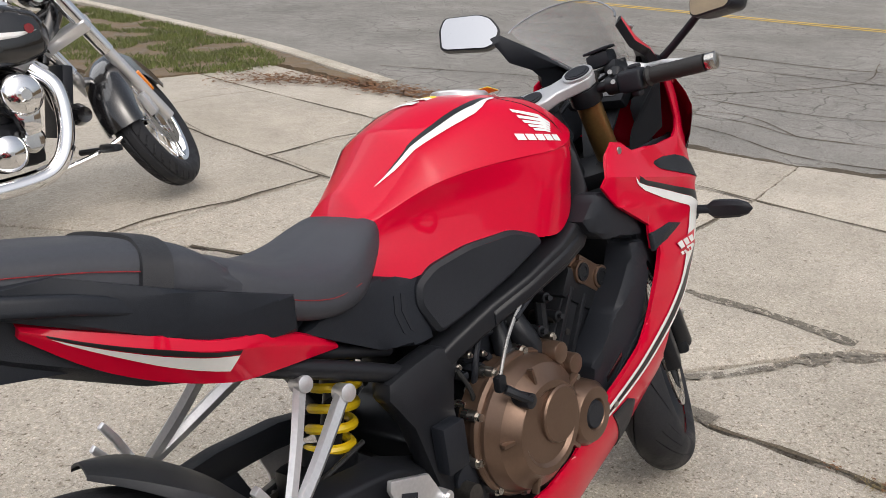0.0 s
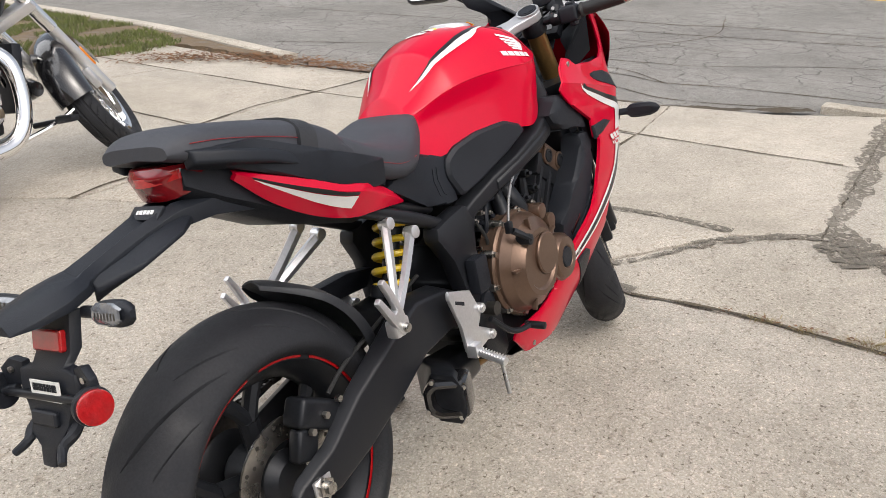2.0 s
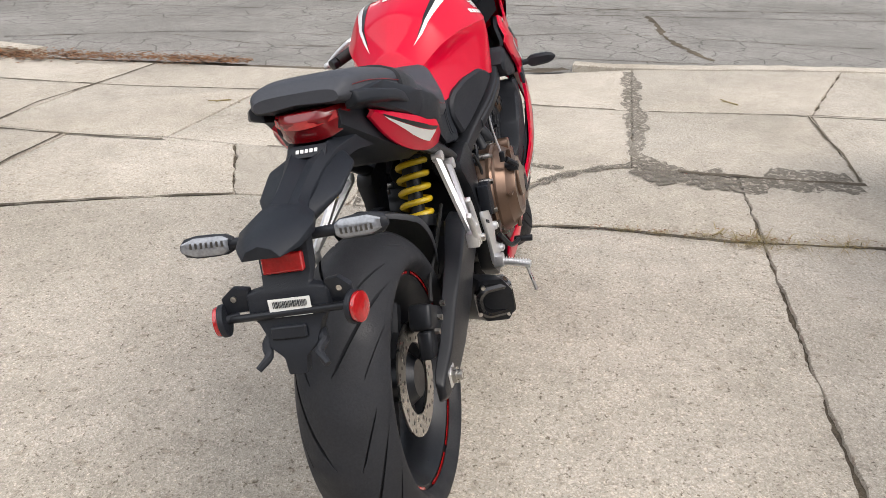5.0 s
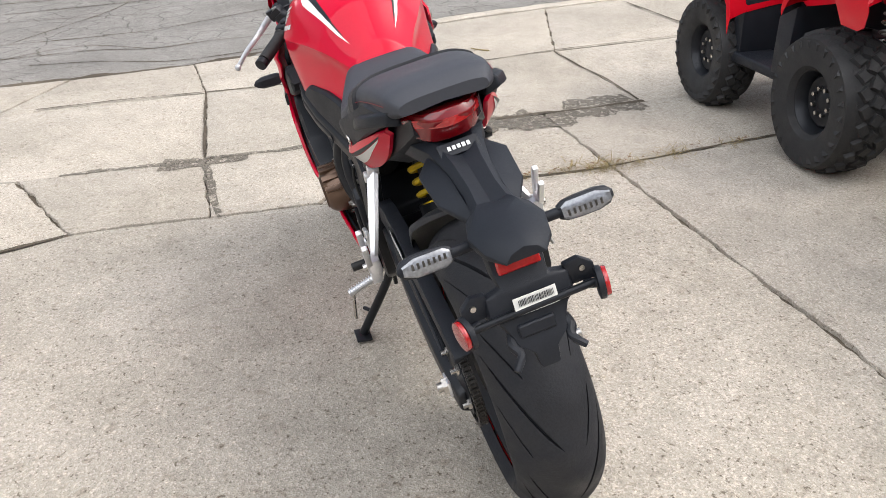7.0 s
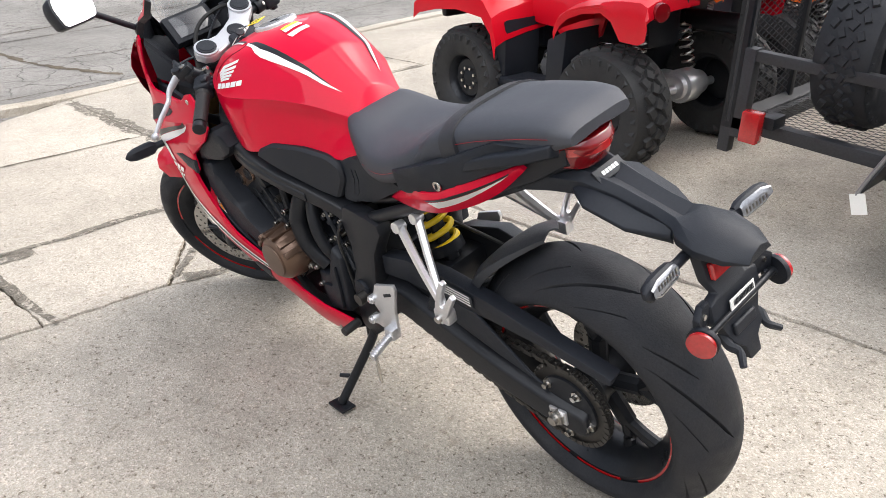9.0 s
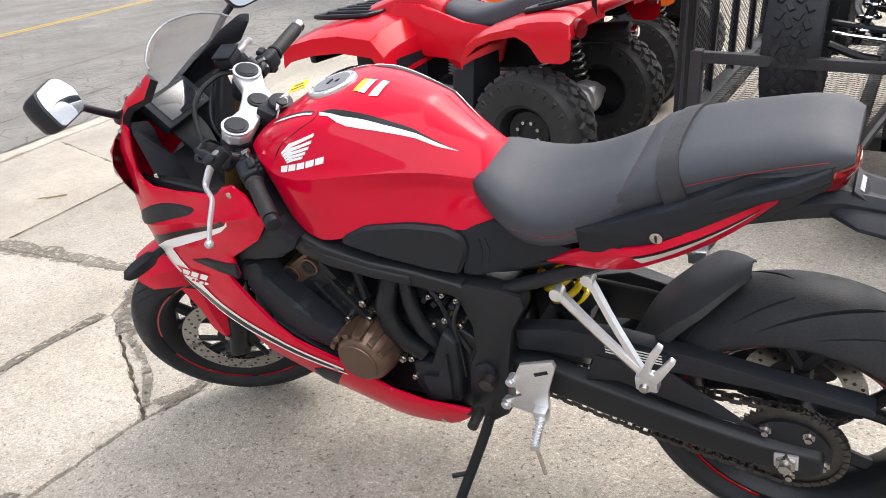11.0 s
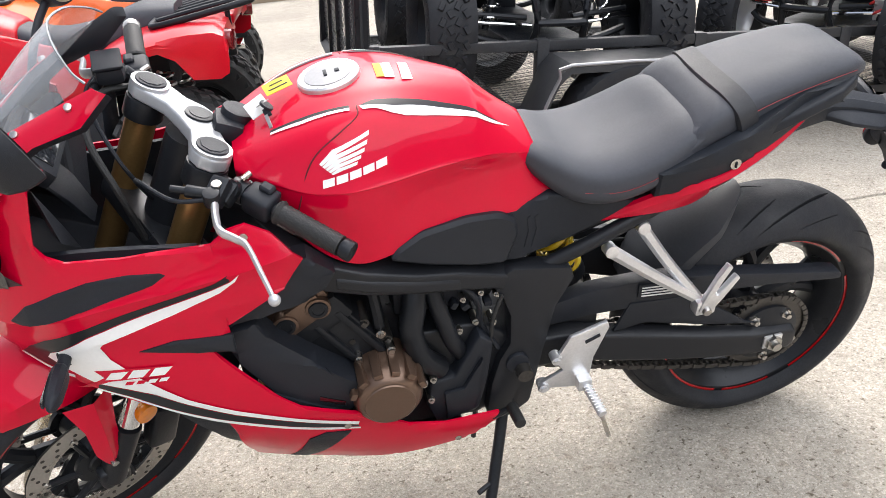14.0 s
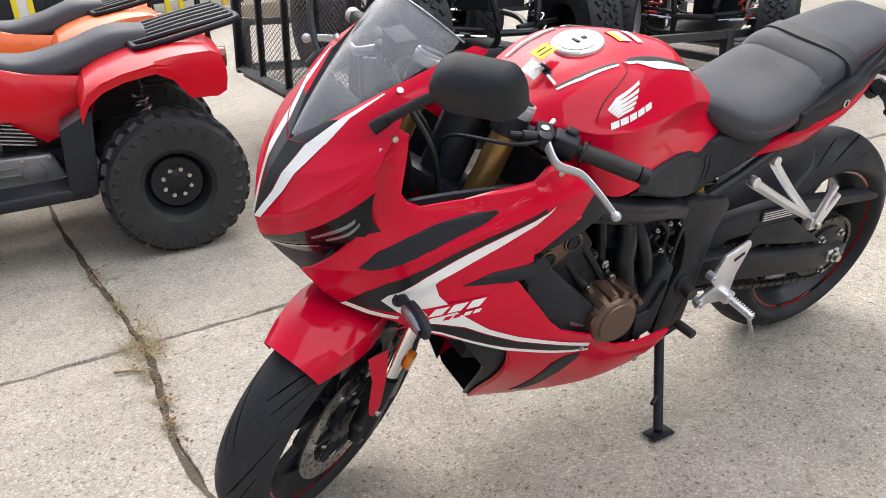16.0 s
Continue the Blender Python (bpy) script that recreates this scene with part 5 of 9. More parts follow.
for s in (1, -1):
    b, m, L = indicator(bike, (-0.275, s * 0.055, 0.755), (-0.290, s * 0.182, 0.764), 0.0185, BLACKPL, (0.6, 0.9, 1.0, 1.0, 0.80, 0.30), (-1, 0, 0.25))
    part("indicator_lens", move(loft([[V(w * x, -0.0112 - (0.0035 if abs(x) < 1 else 0), L * t) for x in (-1, -0.7, 0.7, 1)] for t, w in ((0.32, 0.010), (0.40, 0.0155), (0.78, 0.0155), (0.95, 0.008))], False, False), m), LENSGREY, b, "silvered clear lens")
    for k in range(7):
        part("reflector_cell", move(box((0.003, -0.0142, L * (0.40 + 0.07 * k)), (0.010, 0.0022, 0.0040), 0.0005), m), DARKST, b)
    b, m, L = indicator(bike, (1.365, s * 0.195, 0.69), (1.374, s * 0.325, 0.693), 0.020, BLACKPL, face=(1, 0, 0.15))
    part("indicator_lens", move(loft([[V(w * x, -0.0118 - (0.004 if abs(x) < 1 else 0), L * t) for x in (-1, -0.6, 0.6, 1)] for t, w in ((0.34, 0.010), (0.5, 0.0155), (0.72, 0.014), (0.90, 0.008))], False, False), m), LENSGREY, b, "clear ribbed lens")
    part("indicator_base", move(lathe([(0.0, 0.010), (0.017, 0.009), (0.022, 0.0), (0.022, -0.02)], 28, "Z"), m @ Matrix.Diagonal((1.25, 0.8, 1, 1))), BLACKPL, b, "black rubber base")

# ---- frame, engine and running gear of the motorcycle
both("frame_spar", lambda: bevel(loft([[V(x, y0, z1), V(x, y0 + w, z1 - 0.010), V(x, y0 + w, z0 + 0.010), V(x, y0, z0)] for x, y0, w, z0, z1 in ((1.10, 0.035, 0.03, 0.80, 0.93), (1.05, 0.085, 0.04, 0.775, 0.885), (1.0, 0.132, 0.042, 0.742, 0.832), (0.94, 0.154, 0.042, 0.712, 0.786), (0.87, 0.157, 0.042, 0.690, 0.757), (0.78, 0.144, 0.042, 0.662, 0.722), (0.70, 0.125, 0.04, 0.636, 0.694), (0.63, 0.106, 0.038, 0.606, 0.660), (0.58, 0.096, 0.037, 0.575, 0.636), (0.53, 0.096, 0.034, 0.57, 0.632))]), 0.006, 3), FRAMEBK, bike, "black steel frame spar")
both("spar_bead", lambda: bevel(loft([[V(x, y, z + 0.012), V(x, y + 0.004, z + 0.006), V(x, y + 0.004, z - 0.010), V(x, y, z - 0.014)] for x, y, z in ((0.92, 0.196, 0.738), (0.87, 0.199, 0.722), (0.78, 0.186, 0.690), (0.70, 0.165, 0.662))]), 0.002), FRAMEBK, bike, "raised rib pressed into the spar")
def pivot_plate():
    bm = plate([(0.64, 0.628), (0.59, 0.648), (0.53, 0.640), (0.475, 0.630), (0.468, 0.605), (0.505, 0.545), (0.533, 0.42), (0.553, 0.30), (0.60, 0.262), (0.648, 0.285), (0.638, 0.37), (0.622, 0.435), (0.60, 0.475), (0.598, 0.54), (0.612, 0.585)], 0.112, 0.156, 0.010)
    for v in bm.verts:
        v.co.y -= max(0, v.co.z - 0.45) * 0.10
    return bm
both("pivot_plate", pivot_plate, FRAMEBK, bike, "black frame pivot plate")
both("pivot_cap", lambda: rod((0.585, 0.150, 0.425), (0.585, 0.162, 0.425), 0.024, n=28, w=0.003), BLACKPL, bike, "round black pivot cap")
both("subframe_rail", lambda: tube([(0.55, 0.108, 0.612), (0.42, 0.116, 0.672), (0.25, 0.105, 0.745), (0.05, 0.07, 0.84)], 0.015, 10), FRAMEBK, bike, "black subframe tube")
both("subframe_rail", lambda: tube([(0.53, 0.085, 0.66), (0.40, 0.095, 0.705), (0.26, 0.09, 0.76)], 0.011, 10), FRAMEBK, bike, "black subframe tube")
part("headstock", rod(HEAD - AXIS * 0.22, HEAD - AXIS * 0.02, 0.045, n=24), FRAMEBK, bike)

side_y = surface2([0.40, 0.50, 0.58, 0.65, 0.75, 0.86], [0.64, 0.74, 0.80], [[0.112, 0.110, 0.118, 0.140, 0.166, 0.186], [0.120, 0.108, 0.110, 0.130, 0.164, 0.190], [0.118, 0.102, 0.106, 0.127, 0.160, 0.186]])
COVER = [(0.826, 0.760), (0.814, 0.778), (0.766, 0.797), (0.683, 0.792), (0.615, 0.775), (0.582, 0.752), (0.577, 0.719), (0.604, 0.664), (0.666, 0.684), (0.750, 0.722)]
def inset(outline, d):
    """An outline pulled inwards by d."""
    out = []
    turn = sum(a[0] * b[1] - b[0] * a[1] for a, b in zip(outline, outline[1:] + outline[:1]))
    for i, p in enumerate(outline):
        p, a, b = Vector(p), Vector(outline[i - 1]), Vector(outline[(i + 1) % len(outline)])
        e = ((p - a).normalized() + (b - p).normalized()).normalized()
        n = Vector((-e.y, e.x)) * (1 if turn > 0 else -1)
        out.append(tuple(p + n * d))
    return out
def pad(outline, fy, high, slope, step=0.02):
    """A raised flat-faced cover with a chamfered rim."""
    outer = rounded(outline, 0.012, 3)
    inner = inset(outer, slope)
    rim = loft([[V(x, fy(x, z) - 0.012, z) for x, z in outer], [V(x, fy(x, z) + high * 0.5, z) for x, z in outer], [V(x, fy(x, z) + high, z) for x, z in inner]], True, False)
    return join(rim, skin(inner, fy, high, 0.0, step))
both("side_cover", lambda: pad(COVER, side_y, 0.013, 0.007), BLACKPL, bike, "black textured side cover below the tank", 24)
both("rear_side_cover", lambda: skin([(0.60, 0.768), (0.55, 0.774), (0.515, 0.785), (0.46, 0.775), (0.38, 0.765), (0.355, 0.752), (0.42, 0.715), (0.50, 0.672), (0.575, 0.655), (0.60, 0.66)], side_y, 0.002, 0.03, 0.02, lip=0.006), GREYPL, bike, "matte grey side panel below the seat")
for i in range(2):
    both("louvre", lambda: skin([(x - 0.015 * i, z) for x, z in ((0.560, 0.742), (0.553, 0.747), (0.548, 0.720), (0.558, 0.686), (0.565, 0.680), (0.556, 0.717))], side_y, 0.0035, 0.004), BLACKPL, bike)
both("rubber_flap", lambda: skin([(0.86, 0.73), (0.60, 0.76), (0.55, 0.785), (0.52, 0.785), (0.58, 0.70), (0.86, 0.70)], side_y, -0.022, 0.01), BLACKPL, bike)

# engine
eng = part("engine_block", bevel(join(plate([(0.58, 0.33), (0.66, 0.27), (0.88, 0.285), (0.97, 0.35), (0.985, 0.44), (0.92, 0.50), (0.80, 0.53), (0.66, 0.53), (0.57, 0.47)], -0.135, 0.135, 0.012)), 0.004), BLACKMT, bike, "black inline engine block with bronze covers")
def slant(c, s, w=0.004):
    return move(box((0, 0, 0), s, w), Matrix.Translation(c) @ pose(0, 0, 0, 0, 33, 0))
part("cylinder_block", slant((0.925, 0, 0.555), (0.125, 0.318, 0.17), 0.010), BLACKMT, eng)
part("cylinder_head", slant((0.968, 0, 0.625), (0.14, 0.334, 0.06), 0.012), BLACKMT, eng)
part("head_cover", slant((0.992, 0, 0.662), (0.125, 0.325, 0.034), 0.014), BRONZE, eng, "bronze painted cylinder head cover")
for s in (1, -1):
    for k in range(3):
        c = V(0.895 + 0.035 * k, s * 0.135, 0.52 + 0.05 * k)
        part("cylinder_rib", slant(V(0.885 + 0.040 * k, s * 0.158, 0.585 - 0.026 * k), (0.014, 0.022, 0.15), 0.005), BLACKMT, eng)
    part("head_end", slant((0.992, s * 0.163, 0.650), (0.108, 0.012, 0.050), 0.006), BRONZE, eng, "bronze end of the cylinder head cover")
    for dx, dz in ((-0.030, 0.014), (0.030, -0.013)):
        part("cam_cap", rod((0.987 + dx, s * 0.150, 0.653 + dz), (0.987 + dx, s * 0.173, 0.653 + dz), 0.023, n=28, w=0.003), BRONZE, eng)
        part("cam_plug", move(lathe([(0.0, s * 0.174), (0.010, s * 0.174), (0.011, s * 0.176), (0.0165, s * 0.176), (0.018, s * 0.172)], 28), Matrix.Translation((0.987 + dx, 0, 0.653 + dz))), BLACKMT, eng)
    for dx, dz in ((0.88, 0.60), (0.905, 0.565), (0.84, 0.55)):
        part("engine_mount_bolt", join(rod((dx, s * 0.10, dz), (dx, s * 0.155, dz), 0.010, n=14), rod((dx, s * 0.155, dz), (dx, s * 0.161, dz), 0.0065, n=6)), DARKST, eng)

STC = V(0.855, 0, 0.464)
stator = part("stator_cover", move(lathe([(0.0, 0.237), (0.042, 0.236), (0.054, 0.232), (0.065, 0.218), (0.071, 0.190), (0.072, 0.13)], 56), Matrix.Translation(STC)), BRONZE, eng, "round bronze generator cover")
part("cover_face", move(lathe([(0.0, 0.239), (0.047, 0.238), (0.049, 0.2355)], 48), Matrix.Translation(STC)), BRONZE, stator)
for k in range(6):
    a = -1.15 + 2.3 * k / 5
    part("cover_rib", move(box((0, 0.198, 0.070), (0.017, 0.066, 0.012), 0.003), Matrix.Translation(STC) @ Matrix.Rotation(a, 4, "Y")), BRONZE, stator)
for a in (0.3, 1.0, 1.8, 2.6, 3.5, 4.6, 5.6):
    c = STC + V(0.080 * math.cos(a), 0.176, 0.080 * math.sin(a))
    part("cover_bolt", join(rod(c - V(0, 0.05, 0), c, 0.0085, n=12), rod(c, c + V(0, 0.006, 0), 0.0062, n=6)), STEEL, stator)
part("sprocket_cover", bevel(plate([(0.775, 0.36), (0.765, 0.425), (0.716, 0.427), (0.665, 0.528), (0.635, 0.50), (0.648, 0.40), (0.665, 0.32), (0.755, 0.295)], 0.12, 0.168, 0.012), 0.003), BLACKPL, eng, "black plastic sprocket cover")
part("sprocket_cover", plate([(0.74, 0.395), (0.70, 0.40), (0.66, 0.475), (0.668, 0.39), (0.68, 0.335), (0.735, 0.32)], 0.166, 0.178, 0.005), BLACKPL, eng)
CLC = V(0.730, 0, 0.466)
CLM = Matrix.Translation(CLC) @ Matrix.Diagonal((1.06, 1, 1.02, 1))
clutch = part("clutch_cover", move(lathe([(0.0, -0.226), (0.060, -0.226), (0.066, -0.232), (0.078, -0.232), (0.084, -0.224), (0.104, -0.210), (0.112, -0.194), (0.116, -0.186), (0.118, -0.13)], 44), CLM), BRONZE, eng, "large bronze clutch cover with cast facets", 25)
part("cover_face", move(lathe([(0.0, -0.2350), (0.047, -0.2350), (0.050, -0.232), (0.051, -0.215)], 40), Matrix.Translation(CLC + V(0.030, 0, 0.012))), BRONZE, clutch, "", 20)
part("cover_step", bevel(plate([(0.79, 0.555), (0.85, 0.53), (0.895, 0.47), (0.88, 0.37), (0.81, 0.37), (0.77, 0.45)], -0.196, -0.12, 0.01), 0.003), BRONZE, clutch)
for dx, dz in ((0.085, 0.098), (0.125, 0.062)):
    part("cover_boss", rod(CLC + V(dx, -0.13, dz), CLC + V(dx, -0.208, dz), 0.020, n=20, w=0.005), BRONZE, clutch)
part("cover_rim", move(lathe([(0.106, -0.160), (0.122, -0.162), (0.124, -0.172), (0.120, -0.178), (0.106, -0.180)], 48, close=True), CLM), BRONZE, clutch)
for k in range(10):
    a = 2 * math.pi * k / 10 + 0.15
    c = CLC + V(0.127 * math.cos(a), -0.174, 0.122 * math.sin(a))
    part("cover_bolt", join(rod(c + V(0, 0.03, 0), c, 0.0105, n=12), rod(c, c + V(0, -0.007, 0), 0.0072, n=6)), STEEL, clutch)
for k in range(5):
    a = 2 * math.pi * k / 5 + 0.5
    part("cover_web", move(box((0.088 * math.cos(a), -0.219, 0.088 * math.sin(a)), (0.045, 0.012, 0.007), 0.002, (0, -math.degrees(a), 0)), CLM), BRONZE, clutch)
PUL = V(0.868, 0, 0.428)
pulse = part("pulse_cover", move(lathe([(0.0, -0.222), (0.026, -0.223), (0.030, -0.228), (0.050, -0.226), (0.060, -0.212), (0.063, -0.13)], 48), Matrix.Translation(PUL)), BRONZE, eng, "small round bronze timing cover")
part("cover_plug", move(lathe([(0.0, -0.229), (0.024, -0.229), (0.027, -0.222)], 32), Matrix.Translation(PUL)), BLACKPL, pulse)
for a in (0.4, 1.5, 2.2, 4.2, 5.2):
    c = PUL + V(0.066 * math.cos(a), -0.190, 0.066 * math.sin(a))
    part("cover_bolt", join(rod(c + V(0, 0.05, 0), c, 0.0085, n=12), rod(c, c + V(0, -0.006, 0), 0.0062, n=6)), STEEL, pulse)
part("clutch_arm", join(rod((0.672, -0.20, 0.540), (0.672, -0.245, 0.540), 0.013, n=16, w=0.002), tube([(0.672, -0.241, 0.540), (0.655, -0.235, 0.555), (0.638, -0.222, 0.571)], 0.008, 8, 3), box((0.636, -0.214, 0.58), (0.018, 0.014, 0.026), 0.003)), BLACKMT, eng, "black clutch release arm")
part("clutch_cable", tube([(0.636, -0.213, 0.585), (0.70, -0.19, 0.635), (0.77, -0.175, 0.675), (0.85, -0.165, 0.70)], 0.0035, 8, 6), STEEL, eng)
part("clutch_cable", tube([(0.73, -0.183, 0.652), (0.85, -0.165, 0.70), (0.95, -0.14, 0.80), (1.0, -0.11, 0.88)], 0.0055, 8, 6), BLACKPL, eng)
part("oil_filler", rod((0.81, -0.15, 0.352), (0.815, -0.192, 0.35), 0.024, n=16, w=0.004), BLACKPL, eng)
for c in ((0.86, 0.644), (0.89, 0.60), (0.835, 0.59)):
    part("sensor", join(rod((c[0], -0.10, c[1]), (c[0] - 0.012, -0.165, c[1] + 0.006), 0.010, n=14, w=0.002), rod((c[0] - 0.012, -0.165, c[1] + 0.006), (c[0] - 0.016, -0.176, c[1] + 0.008), 0.005, n=8)), BLACKMT, eng)
# hoses, throttle bodies and wiring between frame and engine
for s in (1, -1):
    part("coolant_hose", tube([(0.775, s * 0.105, 0.665), (0.784, s * 0.142, 0.612), (0.795, s * 0.158, 0.562), (0.780, s * 0.160, 0.495), (0.742, s * 0.142, 0.438)], 0.0235, 14, 7), BLACKMT, eng, "satin black coolant hose")
    part("coolant_hose", tube([(0.755, s * 0.11, 0.66), (0.735, s * 0.146, 0.58), (0.715, s * 0.150, 0.51), (0.69, s * 0.13, 0.45)], 0.017, 12, 7), BLACKMT, eng, "satin black coolant hose")
    part("wiring", tube([(0.72, s * 0.12, 0.655), (0.665, s * 0.142, 0.60), (0.655, s * 0.135, 0.53), (0.622, s * 0.14, 0.46)], 0.006, 8, 6), BLACKPL, eng)
    part("wiring", tube([(0.90, s * 0.12, 0.68), (0.82, s * 0.15, 0.665), (0.74, s * 0.13, 0.625), (0.66, s * 0.12, 0.635)], 0.005, 8, 6), BLACKPL, eng)
    part("wiring", tube([(0.615, s * 0.145, 0.60), (0.635, s * 0.152, 0.55), (0.64, s * 0.148, 0.47), (0.65, s * 0.14, 0.38)], 0.0042, 8, 6), GRIP, eng)
    part("frame_stay", tube([(0.86, s * 0.135, 0.69), (0.855, s * 0.142, 0.63), (0.852, s * 0.145, 0.575)], 0.011, 8, 3), BLACKMT, eng)
    part("starter_motor", rod((0.62, s * 0.06, 0.575), (0.72, s * 0.06, 0.60), 0.036, n=20, w=0.006), BLACKMT, eng)
    for x, z, r in ((0.852, 0.574, 0.010), (0.698, 0.522, 0.0075), (0.666, 0.539, 0.0075), (0.631, 0.530, 0.0075), (0.69, 0.60, 0.006), (0.655, 0.61, 0.006), (0.76, 0.436, 0.0075), (0.766, 0.38, 0.0075), (0.625, 0.60, 0.006)):
        y = 0.172 if z < 0.45 else (0.164 if x > 0.8 else 0.140)
        part("engine_bolt", join(rod((x, s * (y - 0.03), z), (x, s * y, z), r * 0.95, n=12), rod((x, s * y, z), (x, s * (y + 0.005), z), r * 0.62, n=6)), STEEL, eng)
    for k in range(4):
        x, z = 0.64 + 0.022 * k, 0.578 + 0.008 * (k % 2)
        part("plug", box((x, s * 0.128, z), (0.016, 0.022, 0.012), 0.003, (0, 20 * k, 0)), BLACKPL, eng)
part("throttle_body", box((0.74, 0, 0.62), (0.16, 0.24, 0.10), 0.012), BLACKPL, eng)
part("blue_connector", box((0.895, 0.12, 0.70), (0.03, 0.012, 0.014), 0.002), BLUEPL, eng)
part("oil_pan", bevel(box((0.78, -0.01, 0.285), (0.30, 0.24, 0.08), 0.015, taper=1.0)), BLACKMT, eng)
part("radiator", move(box((0, 0, 0), (0.05, 0.34, 0.30), 0.008), Matrix.Translation((1.13, 0, 0.58)) @ pose(0, 0, 0, 0, -22, 0)), BLACKPL, bike, "black radiator behind the front wheel")
for k in range(4):
    y = -0.105 + 0.07 * k
    part("exhaust_header", tube([(1.02, y, 0.57), (1.07, y * 0.95, 0.48), (1.06, y * 0.8, 0.36), (0.97, y * 0.55 - 0.02, 0.285), (0.80, y * 0.3 - 0.04, 0.245), (0.62, -0.05, 0.24)], 0.019, 12, 6), GOLD, bike, "heat-tinted exhaust header pipe")
muffler = part("muffler", bevel(loft([[V(x, yc + a * w, zc + b * h) for a, b in ((-1, -0.5), (-0.6, -1), (0.6, -1), (1, -0.5), (1, 0.5), (0.6, 1), (-0.6, 1), (-1, 0.5))] for x, yc, zc, w, h in ((0.62, -0.03, 0.25, 0.05, 0.04), (0.50, -0.05, 0.265, 0.055, 0.05), (0.42, -0.10, 0.29, 0.055, 0.06), (0.36, -0.163, 0.308, 0.05, 0.06), (0.325, -0.185, 0.315, 0.046, 0.055))]), 0.006), BLACKMT, bike, "short black exhaust muffler")
tip = Matrix.Translation((0.322, -0.187, 0.316)) @ pose(0, 0, 0, 0, -90, 20)
def tip_ring(k, z):
    return [V(x * k, y * k * 1.12, z) for x, y in rounded([(-1, -1), (1, -1), (1, 0.55), (0.55, 1), (-0.55, 1), (-1, 0.55)], 0.35, 3)]
part("muffler_tip", move(loft([tip_ring(k, z) for k, z in ((0.040, -0.055), (0.043, -0.006), (0.041, 0.004), (0.034, 0.008), (0.027, 0.006), (0.022, -0.016), (0.016, -0.05))], True, False), tip), BLACKGL, muffler, "squared black muffler end cap", 30)
part("muffler_bore", move(lathe([(0.0, -0.045), (0.021, -0.045), (0.021, -0.012)], 24, "Z"), tip), DARKST, muffler)
for a in (0.5, 2.1, 3.7, 5.3):
    part("tip_bolt", move(rod((0.047 * math.cos(a), 0.049 * math.sin(a), -0.004), (0.047 * math.cos(a), 0.049 * math.sin(a), 0.007), 0.0055, n=10, w=0.001), tip), STEEL, muffler)

# swingarm with chain guard and hugger
def arm(side):
    if side > 0:
        rows = ((0.56, 0.09, 0.13, 0.36, 0.46), (0.46, 0.10, 0.135, 0.362, 0.458), (0.32, 0.108, 0.14, 0.33, 0.425), (0.15, 0.112, 0.142, 0.295, 0.382), (0.03, 0.112, 0.14, 0.275, 0.355), (-0.06, 0.112, 0.136, 0.27, 0.345), (-0.075, 0.114, 0.134, 0.28, 0.335))
    else:
        rows = ((0.56, 0.07, 0.13, 0.36, 0.46), (0.46, 0.085, 0.14, 0.40, 0.51), (0.34, 0.10, 0.15, 0.395, 0.530), (0.24, 0.112, 0.152, 0.352, 0.492), (0.12, 0.116, 0.148, 0.305, 0.438), (0.03, 0.116, 0.142, 0.277, 0.375), (-0.05, 0.116, 0.138, 0.278, 0.35), (-0.07, 0.118, 0.136, 0.29, 0.335))
    return bevel(loft([[V(x, side * a, lo), V(x, side * b, lo + 0.012), V(x, side * b, hi - 0.012), V(x, side * a, hi)] for x, a, b, lo, hi in rows]), 0.007, 3)
swing = part("swingarm", arm(1), FRAMEBK, bike, "black swingarm")
part("swingarm_beam", arm(-1), FRAMEBK, swing, "black curved right swingarm beam")
part("swingarm_bridge", box((0.45, 0, 0.43), (0.12, 0.2, 0.09), 0.02), FRAMEBK, swing)
part("pivot_bolt", rod((0.575, -0.185, 0.41), (0.575, 0.185, 0.41), 0.016, n=20), DARKST, swing)
part("chain_guard", bevel(loft([[V(x, 0.088, z), V(x, 0.124, z), V(x, 0.128, z - h), V(x, 0.12, z - h)] for x, z, h in ((0.51, 0.53, 0.05), (0.42, 0.548, 0.06), (0.30, 0.55, 0.065), (0.16, 0.532, 0.045), (0.02, 0.505, 0.026), (-0.13, 0.478, 0.018), (-0.15, 0.472, 0.012))]), 0.004), BLACKPL, swing, "long black chain guard")
part("chain_guard", plate([(0.34, 0.50), (0.20, 0.49), (0.06, 0.385), (0.03, 0.372), (0.16, 0.40), (0.30, 0.44), (0.37, 0.43)], 0.122, 0.130, 0.003), BLACKPL, swing)
lbl = part("spec_label", plate([(0.325, 0.545), (0.20, 0.533), (0.20, 0.503), (0.325, 0.513)], 0.1285, 0.1293, 0), GREYPL, swing, "grey specification sticker")
for k in range(4):
    part("print_bar", plate([(0.318, 0.538 - 0.007 * k), (0.208, 0.5285 - 0.007 * k), (0.208, 0.5255 - 0.007 * k), (0.318, 0.535 - 0.007 * k)], 0.1292, 0.1299, 0), PAPER, lbl, "pale bars of small print")
for s in (1, -1):
    ax = part("axle_nut", join(rod((REAR.x, s * 0.135, REAR.z), (REAR.x, s * 0.152, REAR.z), 0.019, n=6), rod((REAR.x, s * 0.15, REAR.z), (REAR.x, s * 0.163, REAR.z), 0.011, n=14)), STEEL, swing)
    part("axle_block", box((REAR.x, s * 0.139, REAR.z), (0.044, 0.008, 0.036), 0.003), ALU, swing)
    part("adjuster", rod((REAR.x - 0.02, s * 0.128, REAR.z), (REAR.x + 0.075, s * 0.134, REAR.z + 0.012), 0.004, n=8), STEEL, swing)
